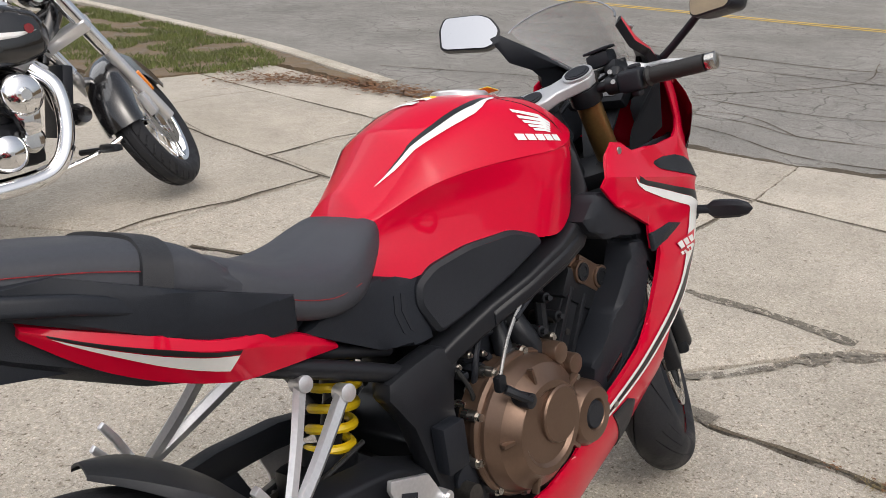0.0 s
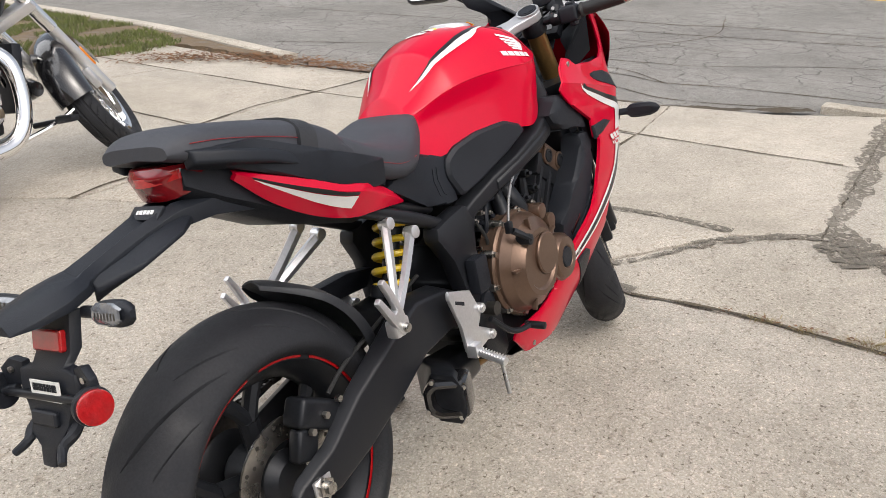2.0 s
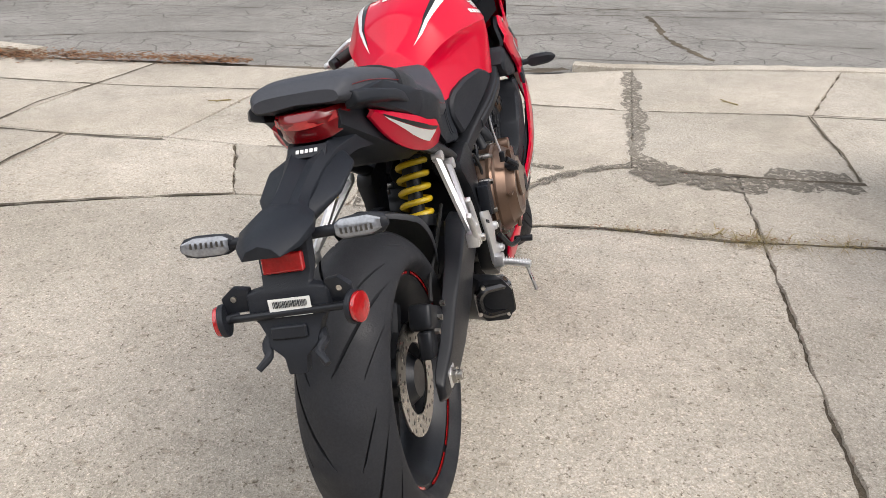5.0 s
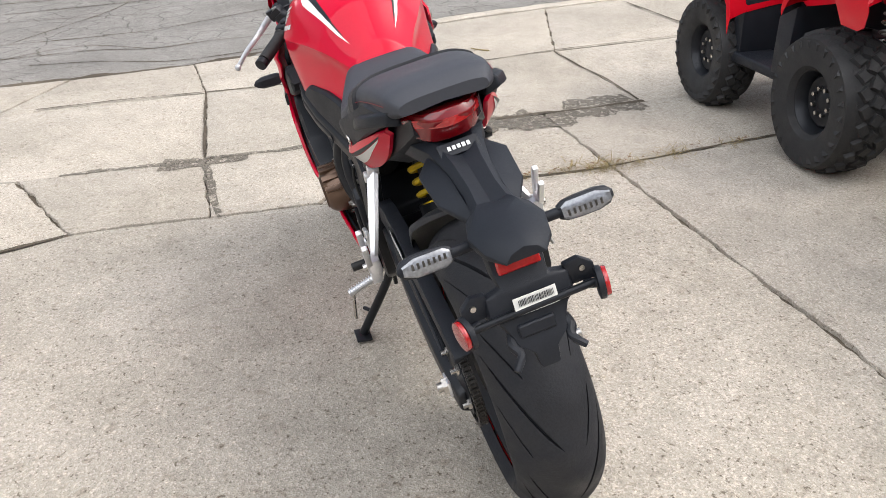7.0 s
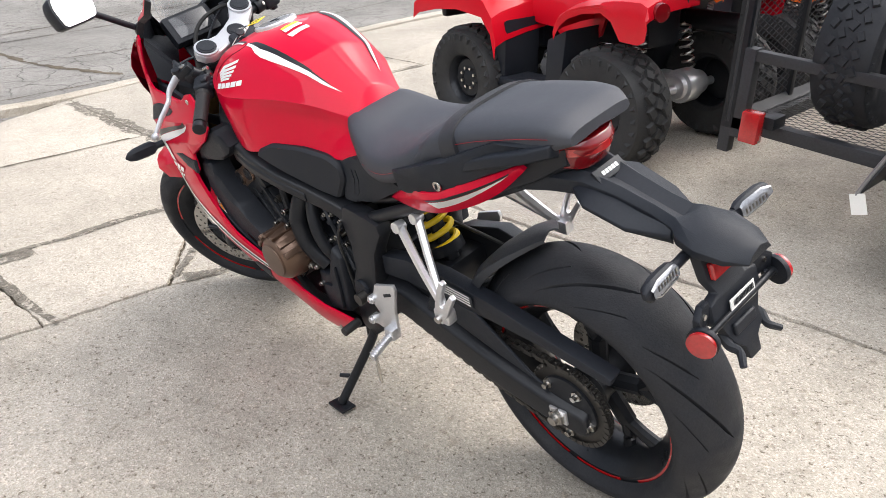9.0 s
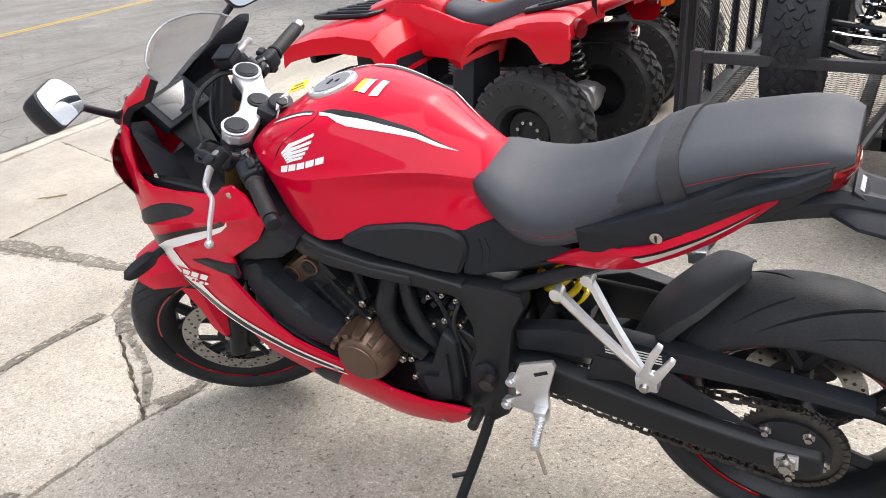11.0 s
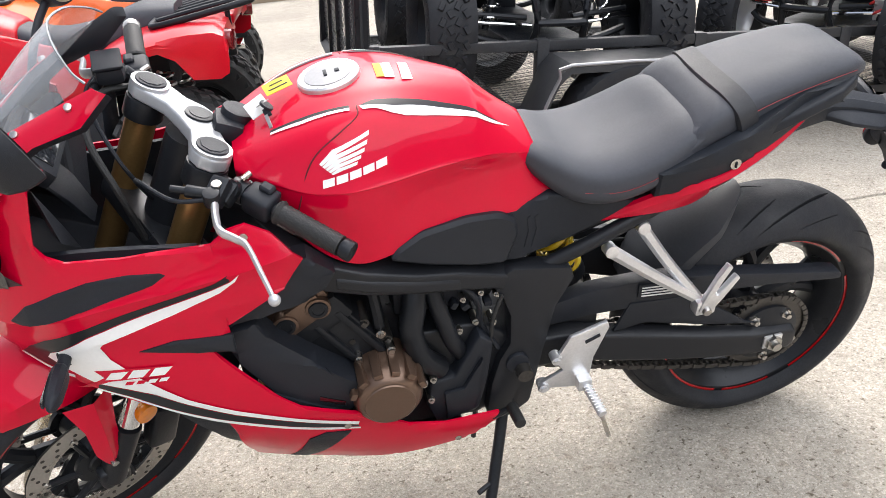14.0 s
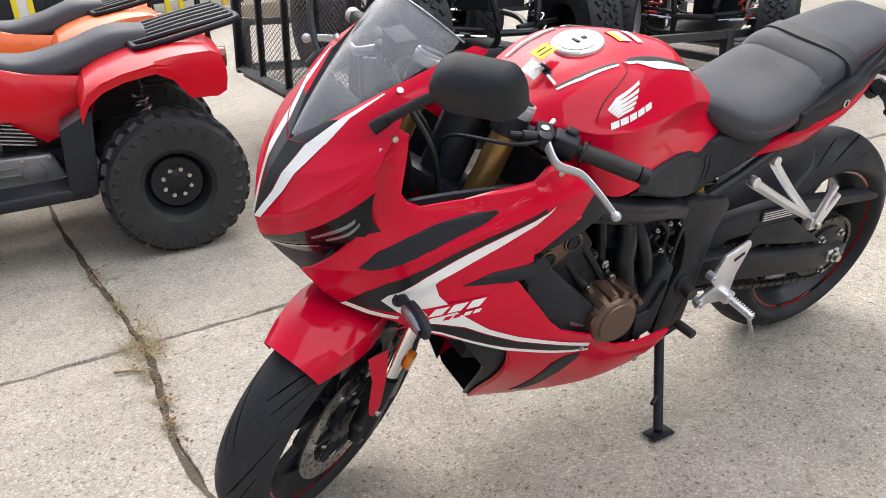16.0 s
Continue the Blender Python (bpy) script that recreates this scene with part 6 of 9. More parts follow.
def hugger():
    rows = []
    n = 14
    for i in range(n + 1):
        t = i / n
        a = radians(24 + 53 * t)
        R = 0.338 + 0.014 * t ** 1.6
        w = 0.085 + 0.018 * math.sin(math.pi * t) - 0.062 * max(0, t - 0.70) ** 1.3 / 0.209
        c = REAR + V(R * math.cos(a), 0, R * math.sin(a))
        rad = V(math.cos(a), 0, math.sin(a))
        dp = 0.045 * (1 - t) + 0.006
        rows.append([c + V(0, w, 0) - rad * dp, c + V(0, w * 0.97, 0) - rad * dp * 0.4, c + V(0, w * 0.55, 0) + rad * 0.004, c + rad * 0.008, c + V(0, -w * 0.55, 0) + rad * 0.004, c + V(0, -w * 0.97, 0) - rad * dp * 0.4, c + V(0, -w, 0) - rad * dp])
    bm = loft(rows, False, False)
    g = bmesh.ops.extrude_face_region(bm, geom=bm.faces[:], use_keep_orig=True)
    for v in g["geom"]:
        if isinstance(v, bmesh.types.BMVert):
            v.co += (REAR - v.co).normalized() * 0.004
    return bm
part("tyre_hugger", hugger(), HUGPL, swing, "black plastic hugger over the rear tyre")
# shock
shock = part("shock_absorber", join(rod((0.505, -0.012, 0.70), (0.47, -0.012, 0.61), 0.026, n=20), rod((0.475, -0.012, 0.62), (0.42, -0.012, 0.47), 0.019, n=20)), BLACKMT, bike, "rear shock absorber with yellow spring")
part("spring", coil((0.484, -0.012, 0.645), (0.432, -0.012, 0.505), 0.035, 0.0080, 4.6), YELSPR, shock, "bright yellow coil spring")
part("spring_seat", rod((0.438, -0.012, 0.515), (0.428, -0.012, 0.49), 0.045, n=24), BLACKMT, shock)
part("spring_seat", rod((0.497, -0.012, 0.68), (0.49, -0.012, 0.66), 0.042, n=24), BLACKMT, shock)
# rear brake caliper
part("rear_caliper", bevel(join(box((0.045, -0.095, 0.425), (0.10, 0.05, 0.055), 0.01, (0, 30, 0)), box((0.005, -0.10, 0.385), (0.05, 0.03, 0.06), 0.006, (0, 20, 0)))), BLACKMT, swing, "black rear brake caliper")
for k in range(3):
    part("caliper_bolt", rod((0.01 + 0.04 * k, -0.12, 0.41 + 0.012 * k), (0.01 + 0.04 * k, -0.13, 0.41 + 0.012 * k), 0.007, n=6), STEEL, swing)
part("brake_hose", tube([(0.09, -0.10, 0.44), (0.16, -0.09, 0.465), (0.30, -0.085, 0.50), (0.46, -0.07, 0.53)], 0.0045, 8, 6), GRIP, swing)

# pegs
for s in (1, -1):
    pb = part("pillion_bracket", join(tube([(0.395, s * 0.125, 0.645), (0.31, s * 0.158, 0.588), (0.225, s * 0.187, 0.535)], 0.0145, 6, 5, 0.75, r2=0.011), tube([(0.332, s * 0.118, 0.683), (0.283, s * 0.15, 0.61), (0.222, s * 0.187, 0.532)], 0.013, 6, 5, 0.75, r2=0.011), box((0.216, s * 0.192, 0.524), (0.042, 0.028, 0.034), 0.006)), ALU, bike, "silver cast pillion footpeg bracket")
    part("bracket_boss", rod((0.397, s * 0.115, 0.648), (0.397, s * 0.140, 0.651), 0.0135, n=16, w=0.0015), ALU, pb)
    part("bracket_boss", rod((0.333, s * 0.108, 0.686), (0.333, s * 0.133, 0.689), 0.0125, n=16, w=0.0015), ALU, pb)
    lo, hi = min(s * 0.196, s * 0.209), max(s * 0.196, s * 0.209)
    part("pillion_peg", plate([(0.233, 0.520), (0.212, 0.508), (0.186, 0.545), (0.158, 0.592), (0.167, 0.600), (0.198, 0.556), (0.206, 0.560), (0.192, 0.594), (0.178, 0.622), (0.188, 0.629), (0.205, 0.600), (0.222, 0.558)], lo, hi, 0.003), ALU, pb, "folded silver pillion footpeg")
    part("peg_bolt", rod((0.218, s * 0.20, 0.524), (0.218, s * 0.217, 0.522), 0.009, n=12, w=0.002), STEEL, pb)
    rb = part("rider_bracket", plate([(0.515, 0.43), (0.485, 0.49), (0.41, 0.515), (0.405, 0.50), (0.432, 0.425), (0.438, 0.366), (0.458, 0.346), (0.52, 0.358), (0.545, 0.352), (0.548, 0.372), (0.495, 0.402)], min(s * 0.172, s * 0.182), max(s * 0.172, s * 0.182), 0.003), ALU, bike, "silver footpeg bracket with slotted heel plate")
    part("heel_slot", plate([(0.455, 0.475), (0.425, 0.488), (0.423, 0.481), (0.453, 0.467)], min(s * 0.1818, s * 0.1835), max(s * 0.1818, s * 0.1835), 0), BLACKPL, rb)
    for c in ((0.512, 0.438), (0.536, 0.366)):
        part("bracket_bolt", join(rod((c[0], s * 0.165, c[1]), (c[0], s * 0.188, c[1]), 0.011, n=16), rod((c[0], s * 0.188, c[1]), (c[0], s * 0.192, c[1]), 0.007, n=6)), ALU, rb)
    pegb = part("rider_peg", join(tube([(0.452, s * 0.185, 0.364), (0.447, s * 0.225, 0.358), (0.441, s * 0.268, 0.350)], 0.0095, 10, 3), box((0.453, s * 0.188, 0.366), (0.030, 0.028, 0.030), 0.005)), ALU, rb, "ribbed silver rider footpeg")
    for k in range(9):
        q = V(0.449, s * 0.208, 0.361).lerp(V(0.442, s * 0.264, 0.351), k / 8)
        part("peg_rib", box((q.x, q.y, q.z + 0.008), (0.019, 0.0028, 0.004), 0.001, (s * -8, 0, 0)), ALU, pegb)
    part("peg_feeler", rod((0.441, s * 0.258, 0.346), (0.424, s * 0.274, 0.286), 0.0045, n=8), STEEL, rb)
part("gear_lever", tube([(0.71, 0.165, 0.288), (0.675, 0.176, 0.296), (0.635, 0.184, 0.312), (0.604, 0.188, 0.330)], 0.007, 8, 5), BLACKMT, bike, "black gear lever")
part("toe_peg", rod((0.604, 0.185, 0.332), (0.600, 0.238, 0.334), 0.012, n=14, w=0.003), GRIP, bike, "black rubber toe peg")
part("brake_pedal", join(tube([(0.54, -0.185, 0.40), (0.60, -0.20, 0.345), (0.665, -0.215, 0.335)], 0.007, 8, 5), rod((0.66, -0.20, 0.336), (0.66, -0.25, 0.334), 0.009, n=12, w=0.002)), BLACKMT, bike, "black brake pedal")
part("reservoir_bracket", box((0.555, -0.165, 0.50), (0.05, 0.03, 0.08), 0.006), BLACKPL, bike)
# side stand
FOOT = V(0.678, 0.272, 0.072)
stand = part("side_stand", join(tube([(0.605, 0.135, 0.30), (0.62, 0.165, 0.24), FOOT + V(0, 0, 0.008)], 0.0125, 12, 5), box((0.607, 0.13, 0.30), (0.05, 0.05, 0.05), 0.008)), BLACKMT, bike, "black side stand")
part("stand_foot", move(box((0, 0, 0), (0.066, 0.045, 0.008), 0.003), Matrix.Translation(FOOT + V(0, 0.004, 0)) @ pose(0, 0, 0, 12.9, 0, 0)), BLACKMT, stand)
part("stand_tang", rod((0.655, 0.225, 0.15), (0.69, 0.245, 0.15), 0.006, n=8), BLACKMT, stand)
part("stand_spring", coil((0.615, 0.15, 0.27), (0.65, 0.205, 0.165), 0.006, 0.0015, 14, 5, 9), DARKST, stand)
part("drain_hose", tube([(0.66, 0.12, 0.30), (0.668, 0.13, 0.25), (0.672, 0.135, 0.20)], 0.006, 8, 4), GRIP, bike)

# ---- fairing
FXS, FZS = [0.62, 0.85, 1.05, 1.25, 1.38, 1.47, 1.56], [0.17, 0.27, 0.45, 0.60, 0.70, 0.83, 0.96, 1.10]
fair_base = surface2(FXS, FZS, [[0.135, 0.135, 0.065, 0.035, 0.03, 0.02, 0.02], [0.184, 0.188, 0.15, 0.075, 0.06, 0.05, 0.02], [0.2, 0.228, 0.242, 0.205, 0.145, 0.085, 0.03], [0.205, 0.235, 0.252, 0.236, 0.185, 0.105, 0.03], [0.2, 0.23, 0.246, 0.227, 0.2, 0.13, 0.03], [0.19, 0.22, 0.23, 0.206, 0.186, 0.138, 0.035], [0.165, 0.19, 0.2, 0.19, 0.172, 0.12, 0.04], [0.14, 0.15, 0.16, 0.15, 0.13, 0.09, 0.04]])
CREASES = [((1.47, 0.742), (1.02, 0.832)), ((1.45, 0.690), (0.95, 0.790))]
def fair_y(x, z):
    """The fairing's side: a smooth swell with two raised crease lines below the vent."""
    y = fair_base(x, z)
    for ((x0, z0), (x1, z1)), high in zip(CREASES, (0.011, 0.005)):
        d = ((x - x0) * (z1 - z0) - (z - z0) * (x1 - x0)) / math.hypot(x1 - x0, z1 - z0)
        y += high * math.exp(-abs(d) / 0.022) - high * 0.35
    return y
MAIN = [(1.510, 0.722), (1.470, 0.762), (1.437, 0.802), (1.414, 0.860), (1.405, 0.905), (1.400, 0.946), (1.380, 0.976), (1.352, 1.002), (1.336, 0.990), (1.346, 0.941), (1.356, 0.891), (1.345, 0.872), (1.320, 0.858), (1.238, 0.856), (1.182, 0.862), (1.102, 0.867), (1.076, 0.887), (1.046, 0.893), (1.011, 0.874), (0.968, 0.823), (1.003, 0.780), (1.055, 0.749), (1.103, 0.722), (1.100, 0.676), (1.136, 0.672), (1.094, 0.611), (1.048, 0.544), (1.015, 0.508), (0.960, 0.474), (0.915, 0.446), (0.869, 0.404), (0.818, 0.363), (0.744, 0.335), (0.631, 0.327), (0.624, 0.309), (0.690, 0.250), (0.760, 0.238), (0.850, 0.228), (0.950, 0.224), (1.050, 0.222), (1.125, 0.222), (1.132, 0.300), (1.134, 0.450), (1.141, 0.497), (1.165, 0.518), (1.250, 0.560), (1.338, 0.601), (1.372, 0.624), (1.414, 0.636), (1.453, 0.653), (1.482, 0.682)]
for s in (1, -1):
    fair = part("side_fairing", skin(MAIN, fair_y, 0.0, 0.005, 0.02, lip=0.004, side=s, creases=CREASES), RED, bike, "glossy red side fairing with white and black stripes", 28)
    def decal(outline, material, off, label):
        return part("fairing_decal", skin(outline, fair_y, off, 0.0, 0.015, side=s), material, fair, label, 180)
    decal([(1.453, 0.658), (1.424, 0.698), (1.390, 0.722), (1.346, 0.739), (1.210, 0.779), (1.110, 0.808), (1.086, 0.822), (1.084, 0.809), (1.112, 0.798), (1.208, 0.768), (1.322, 0.730), (1.386, 0.697), (1.372, 0.650)], GREYDEC, 0.0012, "charcoal stripe on the fairing")
    decal([(1.455, 0.657), (1.447, 0.665), (1.412, 0.650), (1.366, 0.641), (1.368, 0.633), (1.414, 0.640)], WHITE, 0.0018, "white stripe on the fairing")
    decal([(1.068, 0.822), (1.084, 0.808), (1.112, 0.797), (1.208, 0.767), (1.322, 0.729), (1.388, 0.696), (1.398, 0.681), (1.372, 0.655), (1.335, 0.625), (1.290, 0.612), (1.245, 0.597), (1.198, 0.568), (1.127, 0.526), (1.036, 0.481), (0.960, 0.439), (0.918, 0.415), (0.915, 0.424), (1.025, 0.485), (1.125, 0.537), (1.196, 0.580), (1.262, 0.636), (1.297, 0.680), (1.306, 0.709), (1.300, 0.715), (1.262, 0.728), (1.180, 0.758), (1.104, 0.789), (1.076, 0.808)], WHITE, 0.0022, "white angular stripe on the fairing")
    decal([(1.332, 0.622), (1.290, 0.609), (1.245, 0.594), (1.198, 0.565), (1.127, 0.523), (1.036, 0.478), (0.960, 0.437), (0.917, 0.412), (0.917, 0.406), (0.966, 0.428), (1.067, 0.477), (1.155, 0.519), (1.231, 0.560), (1.289, 0.592), (1.336, 0.611)], GREYDEC, 0.0015, "charcoal stripe on the fairing")
    decal([(1.338, 0.611), (1.289, 0.591), (1.231, 0.559), (1.155, 0.518), (1.067, 0.476), (0.966, 0.427), (0.915, 0.404), (0.914, 0.398), (0.966, 0.419), (1.067, 0.468), (1.155, 0.510), (1.231, 0.553), (1.289, 0.586), (1.338, 0.606)], WHITE, 0.0018, "white pinstripe on the fairing")
    decal([(1.376, 0.602), (1.318, 0.640), (1.330, 0.657), (1.200, 0.660), (1.226, 0.641), (1.310, 0.631)], RED, 0.0028, "red streak behind the model badge")
    for k in range(3):
        x0, z0 = 1.318 - 0.036 * k, 0.635 + 0.0028 * k
        decal([(x0, z0), (x0 - 0.026, z0 + 0.002), (x0 - 0.042, z0 + 0.018), (x0 - 0.014, z0 + 0.017)], WHITE, 0.0034, "plain block of the model badge")
    for k in range(4):
        x0, z0 = 1.290 - 0.019 * k, 0.622 + 0.0022 * k
        decal([(x0, z0), (x0 - 0.013, z0 + 0.001), (x0 - 0.020, z0 + 0.009), (x0 - 0.006, z0 + 0.008)], WHITE if k > 1 else RED, 0.0034, "small plain block of the model badge")
    part("vent_panel", skin([(1.434, 0.754), (1.402, 0.785), (1.348, 0.810), (1.298, 0.824), (1.235, 0.831), (1.186, 0.831), (1.178, 0.827), (1.200, 0.813), (1.255, 0.797), (1.320, 0.779), (1.370, 0.763), (1.413, 0.752)], fair_y, 0.003, 0.006, 0.02, lip=0.002, side=s), BLACKPL, fair, "black plastic vent panel")
    part("vent_panel", skin([(1.250, 0.690), (1.190, 0.706), (1.098, 0.706), (1.098, 0.672), (1.170, 0.680)], fair_y, 0.005, 0.006, 0.02, lip=0.003, side=s), BLACKPL, fair, "black plastic triangular trim")
    part("belly_trim", skin([(1.058, 0.272), (1.012, 0.397), (0.980, 0.412), (0.932, 0.397), (0.976, 0.340), (1.031, 0.270)], fair_y, 0.003, 0.004, 0.02, lip=0.001, side=s), BLACKPL, fair, "black trim on the belly pan")
    # inner black ducts behind the rear edge of the fairing
    part("radiator_duct", skin([(1.110, 0.694), (1.062, 0.696), (1.040, 0.655), (0.970, 0.578), (0.901, 0.506), (0.896, 0.470), (0.914, 0.436), (0.952, 0.452), (1.030, 0.500), (1.110, 0.640)], lambda x, z: fair_y(x, z) - 0.020, 0.0, 0.05, 0.025, lip=0.008, round_=0.010, side=s), BLACKPL, fair, "black radiator side duct")
    part("duct_slot", skin([(0.979, 0.507), (0.934, 0.473), (0.936, 0.462), (0.980, 0.496)], lambda x, z: fair_y(x, z) - 0.018, 0.0, 0.004, 0.03, side=s), BLACKGL, fair)
    part("air_duct", skin([(0.985, 0.812), (0.962, 0.812), (0.920, 0.772), (0.937, 0.748), (0.975, 0.726), (1.064, 0.712), (1.105, 0.705), (1.090, 0.735), (1.026, 0.775)], lambda x, z: fair_y(x, z) - 0.014, 0.0, 0.04, 0.025, lip=0.006, side=s), BLACKPL, fair, "black air duct cover")
    part("duct_screw", rod((0.946, s * 0.186, 0.764), (0.946, s * 0.204, 0.764), 0.006, n=12, w=0.001), DARKST, fair)
    part("inner_fairing", skin([(1.478, 0.728), (1.409, 0.855), (1.308, 0.857), (1.127, 0.851), (1.066, 0.8), (1.104, 0.676), (1.168, 0.577), (1.387, 0.685)], lambda x, z: fair_y(x, z) - 0.03, 0.0, 0.01, 0.03, side=s), BLACKPL, fair, "black inner fairing")
    part("inner_fairing", skin([(1.245, 0.558), (1.175, 0.440), (1.148, 0.320), (1.130, 0.226), (1.032, 0.290), (0.819, 0.308), (0.911, 0.426), (1.052, 0.541), (1.179, 0.6)], lambda x, z: fair_y(x, z) - 0.015, 0.0, 0.006, 0.03, side=s), BLACKPL, fair, "black inner fairing")
    for c in ((1.051, 0.876), (0.716, 0.262), (0.938, 0.418)):
        y = fair_y(*c)
        part("fairing_screw", rod((c[0], s * y, c[1]), (c[0], s * (y + 0.003), c[1]), 0.007, n=14, w=0.001), STEEL, fair)
# belly pan floor joins both sides
part("belly_pan", loft([[V(x, y, z) for y, z in ((w, h), (w * 0.80, h - 0.016), (-w * 0.80, h - 0.016), (-w, h))] for x, w, h in ((1.115, 0.080, 0.224), (1.02, 0.108, 0.224), (0.93, 0.128, 0.226), (0.84, 0.150, 0.230), (0.69, 0.160, 0.252))], False, False), BLACKPL, bike, "black belly pan floor")

COWL = [  # centre point and side point of each row, from the headlamp brow up to the screen
    ((1.553, 0.760), (1.409, 0.191, 0.913)), ((1.559, 0.800), (1.402, 0.183, 0.942)), ((1.524, 0.884), (1.380, 0.173, 0.974)), ((1.485, 0.937), (1.352, 0.162, 0.998))]
def cowl_at(u, v):
    """The nose: u from the middle (0) to the side (1), v from the brow (0) to the screen (3)."""
    v = min(max(v, 0), 2.9999)
    i = int(v)
    t = v - i
    def row(r):
        (cx, cz), S = COWL[r]
        C, S = V(cx, 0, cz), Vector(S)
        K = V(cx * 0.62 + S.x * 0.38 + 0.012, S.y * 0.80, cz * 0.62 + S.z * 0.38)
        return (1 - u) ** 2 * C + 2 * u * (1 - u) * K + u * u * S
    ridge = 0.007 * math.exp(-abs(v - 0.75 - 0.85 * u) / 0.30) * min(1, max(0, (u - 0.2) / 0.3)) * min(1, max(0, (1 - u) / 0.15))
    return row(i).lerp(row(i + 1), t) + V(0.72, 0.66, 0.2) * ridge
def cowl_mesh(u0, u1, v0, v1, nu=24, nv=10, off=0.0, thick=0.0):
    rows = []
    for j in range(nv + 1):
        v = v0 + (v1 - v0) * j / nv
        rows.append([cowl_at(u0 + (u1 - u0) * i / nu, v) for i in range(nu + 1)])
    return loft(rows, False, False)
half = cowl_mesh(0, 1, 0, 3, 32, 40)
cowl = part("front_cowl", join(half, mirrored(half)), RED, bike, "glossy red nose cowl", 60)
# arms beside the screen
ARM = [((1.485, 0.0, 0.937), (1.352, 0.162, 0.998)), ((1.43, 0.055, 0.985), (1.343, 0.156, 1.02)), ((1.358, 0.104, 1.042), (1.312, 0.158, 1.042)), ((1.285, 0.132, 1.082), (1.240, 0.165, 1.066)), ((1.212, 0.150, 1.117), (1.193, 0.165, 1.112))]
def arm_point(r, u):
    """A point of the arm's skin: its foot follows the nose, further up it runs straight."""
    a, b = Vector(ARM[r][0]), Vector(ARM[r][1])
    if r == 0:
        return cowl_at(u, 2.9999)
    return a.lerp(b, u) + V(0.010, 0.010, 0.008) * 4 * u * (1 - u) * (0.8, 1.0, 0.6, 0.3, 0.2)[r]
def arm_rows(r0, lo, hi):
    """A strip of the arm from row r0 on, between the shares lo and hi of its width."""
    out = []
    for k, (u0, u1) in enumerate(zip(lo, hi)):
        top = [arm_point(r0 + k, u0 + (u1 - u0) * i / 6) for i in range(7)]
        out.append(top + [top[-1] + V(-0.004, -0.012, -0.012), top[0] + V(-0.006, -0.004, -0.012)])
    bm = loft(out)
    bm.normal_update()
    bmesh.ops.recalc_face_normals(bm, faces=bm.faces)
    for f in bm.faces:
        f.material_index = 1 if f.normal.z < -0.1 or f.normal.x < -0.5 or f.normal.y < -0.3 else 0
    return bm
IN, OUT = (0.19, 0.17, 0.10), (0.36, 0.32, 0.15)
both("cowl_arm", lambda: arm_rows(2, (0, 0, 0), (1, 1, 1)), [RED, BLACKPL], bike, "red fairing arm beside the windscreen", 50)
both("cowl_arm", lambda: arm_rows(0, OUT, (1, 1, 1)), [RED, BLACKPL], bike, "red fairing arm beside the windscreen", 50)
both("cowl_arm_stripe", lambda: arm_rows(0, IN, OUT), [WHITE, BLACKPL], bike, "white stripe at the foot of the windscreen", 50)
both("screen_foot", lambda: arm_rows(0, (0, 0), IN[:2]), [GREYDEC, BLACKPL], bike, "charcoal panel at the foot of the windscreen", 50)
both("screen_foot", lambda: arm_rows(1, (0, 0), IN[1:]), [RED, BLACKPL], bike, "red edge at the foot of the windscreen", 50)
for s in (1, -1):
    part("cowl_stripe", wrap([(0.0, 1.0), (0.10, 1.6), (0.15, 2.3), (0.19, 2.99), (0.36, 2.99), (0.285, 2.3), (0.195, 1.6), (0.06, 0.95)], cowl_at, 0.0018, step=(0.06, 0.25), side=s), WHITE, cowl, "white stripe on the nose", 180)
    part("cowl_stripe", wrap([(0.0, 0.9), (0.09, 1.62), (0.14, 2.3), (0.18, 2.98), (0.0, 2.98)], cowl_at, 0.0014, step=(0.06, 0.25), side=s), GREYDEC, cowl, "charcoal panel below the windscreen", 180)
    for p in ((1.384, 0.970), (1.362, 0.988)):
        y = fair_y(*p)
        part("cowl_screw", rod((p[0], s * (y - 0.004), p[1]), (p[0], s * (y + 0.004), p[1]), 0.0055, n=14, w=0.001), STEEL, cowl)
    part("cowl_screw", rod((1.335, s * 0.125, 1.045), (1.337, s * 0.134, 1.056), 0.006, n=12, w=0.001), STEEL, cowl)
    part("cowl_screw", rod((1.25, s * 0.145, 1.085), (1.25, s * 0.153, 1.096), 0.006, n=12, w=0.001), STEEL, cowl)
# windscreen
def screen_mesh():
    rows = []
    n = 14
    for j in range(13):
        t = j / 12
        cx, cz = 1.478 + (1.275 - 1.478) * t, 0.945 + (1.164 - 0.945) * t + 0.018 * math.sin(math.pi * t)
        if t < 0.72:
            k = t / 0.72
            ex = 1.475 + (1.222 - 1.475) * k
            ey = 0.012 + (0.135 - 0.012) * k ** 0.75
            ez = 0.94 + (1.118 - 0.94) * k
        else:
            k = (t - 0.72) / 0.28
            ex = 1.222 + (1.268 - 1.222) * k
            ey = 0.135 - (0.135 - 0.05) * k ** 1.7
            ez = 1.118 + (1.159 - 1.118) * k
        row = []
        for i in range(-n, n + 1):
            u = i / n
            row.append(V(cx + (ex - cx) * u * u, ey * u, cz + (ez - cz) * u * u))
        rows.append(row)
    return loft(rows, False, False)
screen = part("windscreen", screen_mesh(), SCREEN, bike, "clear tinted plastic windscreen", 80)
screen.visible_shadow = False
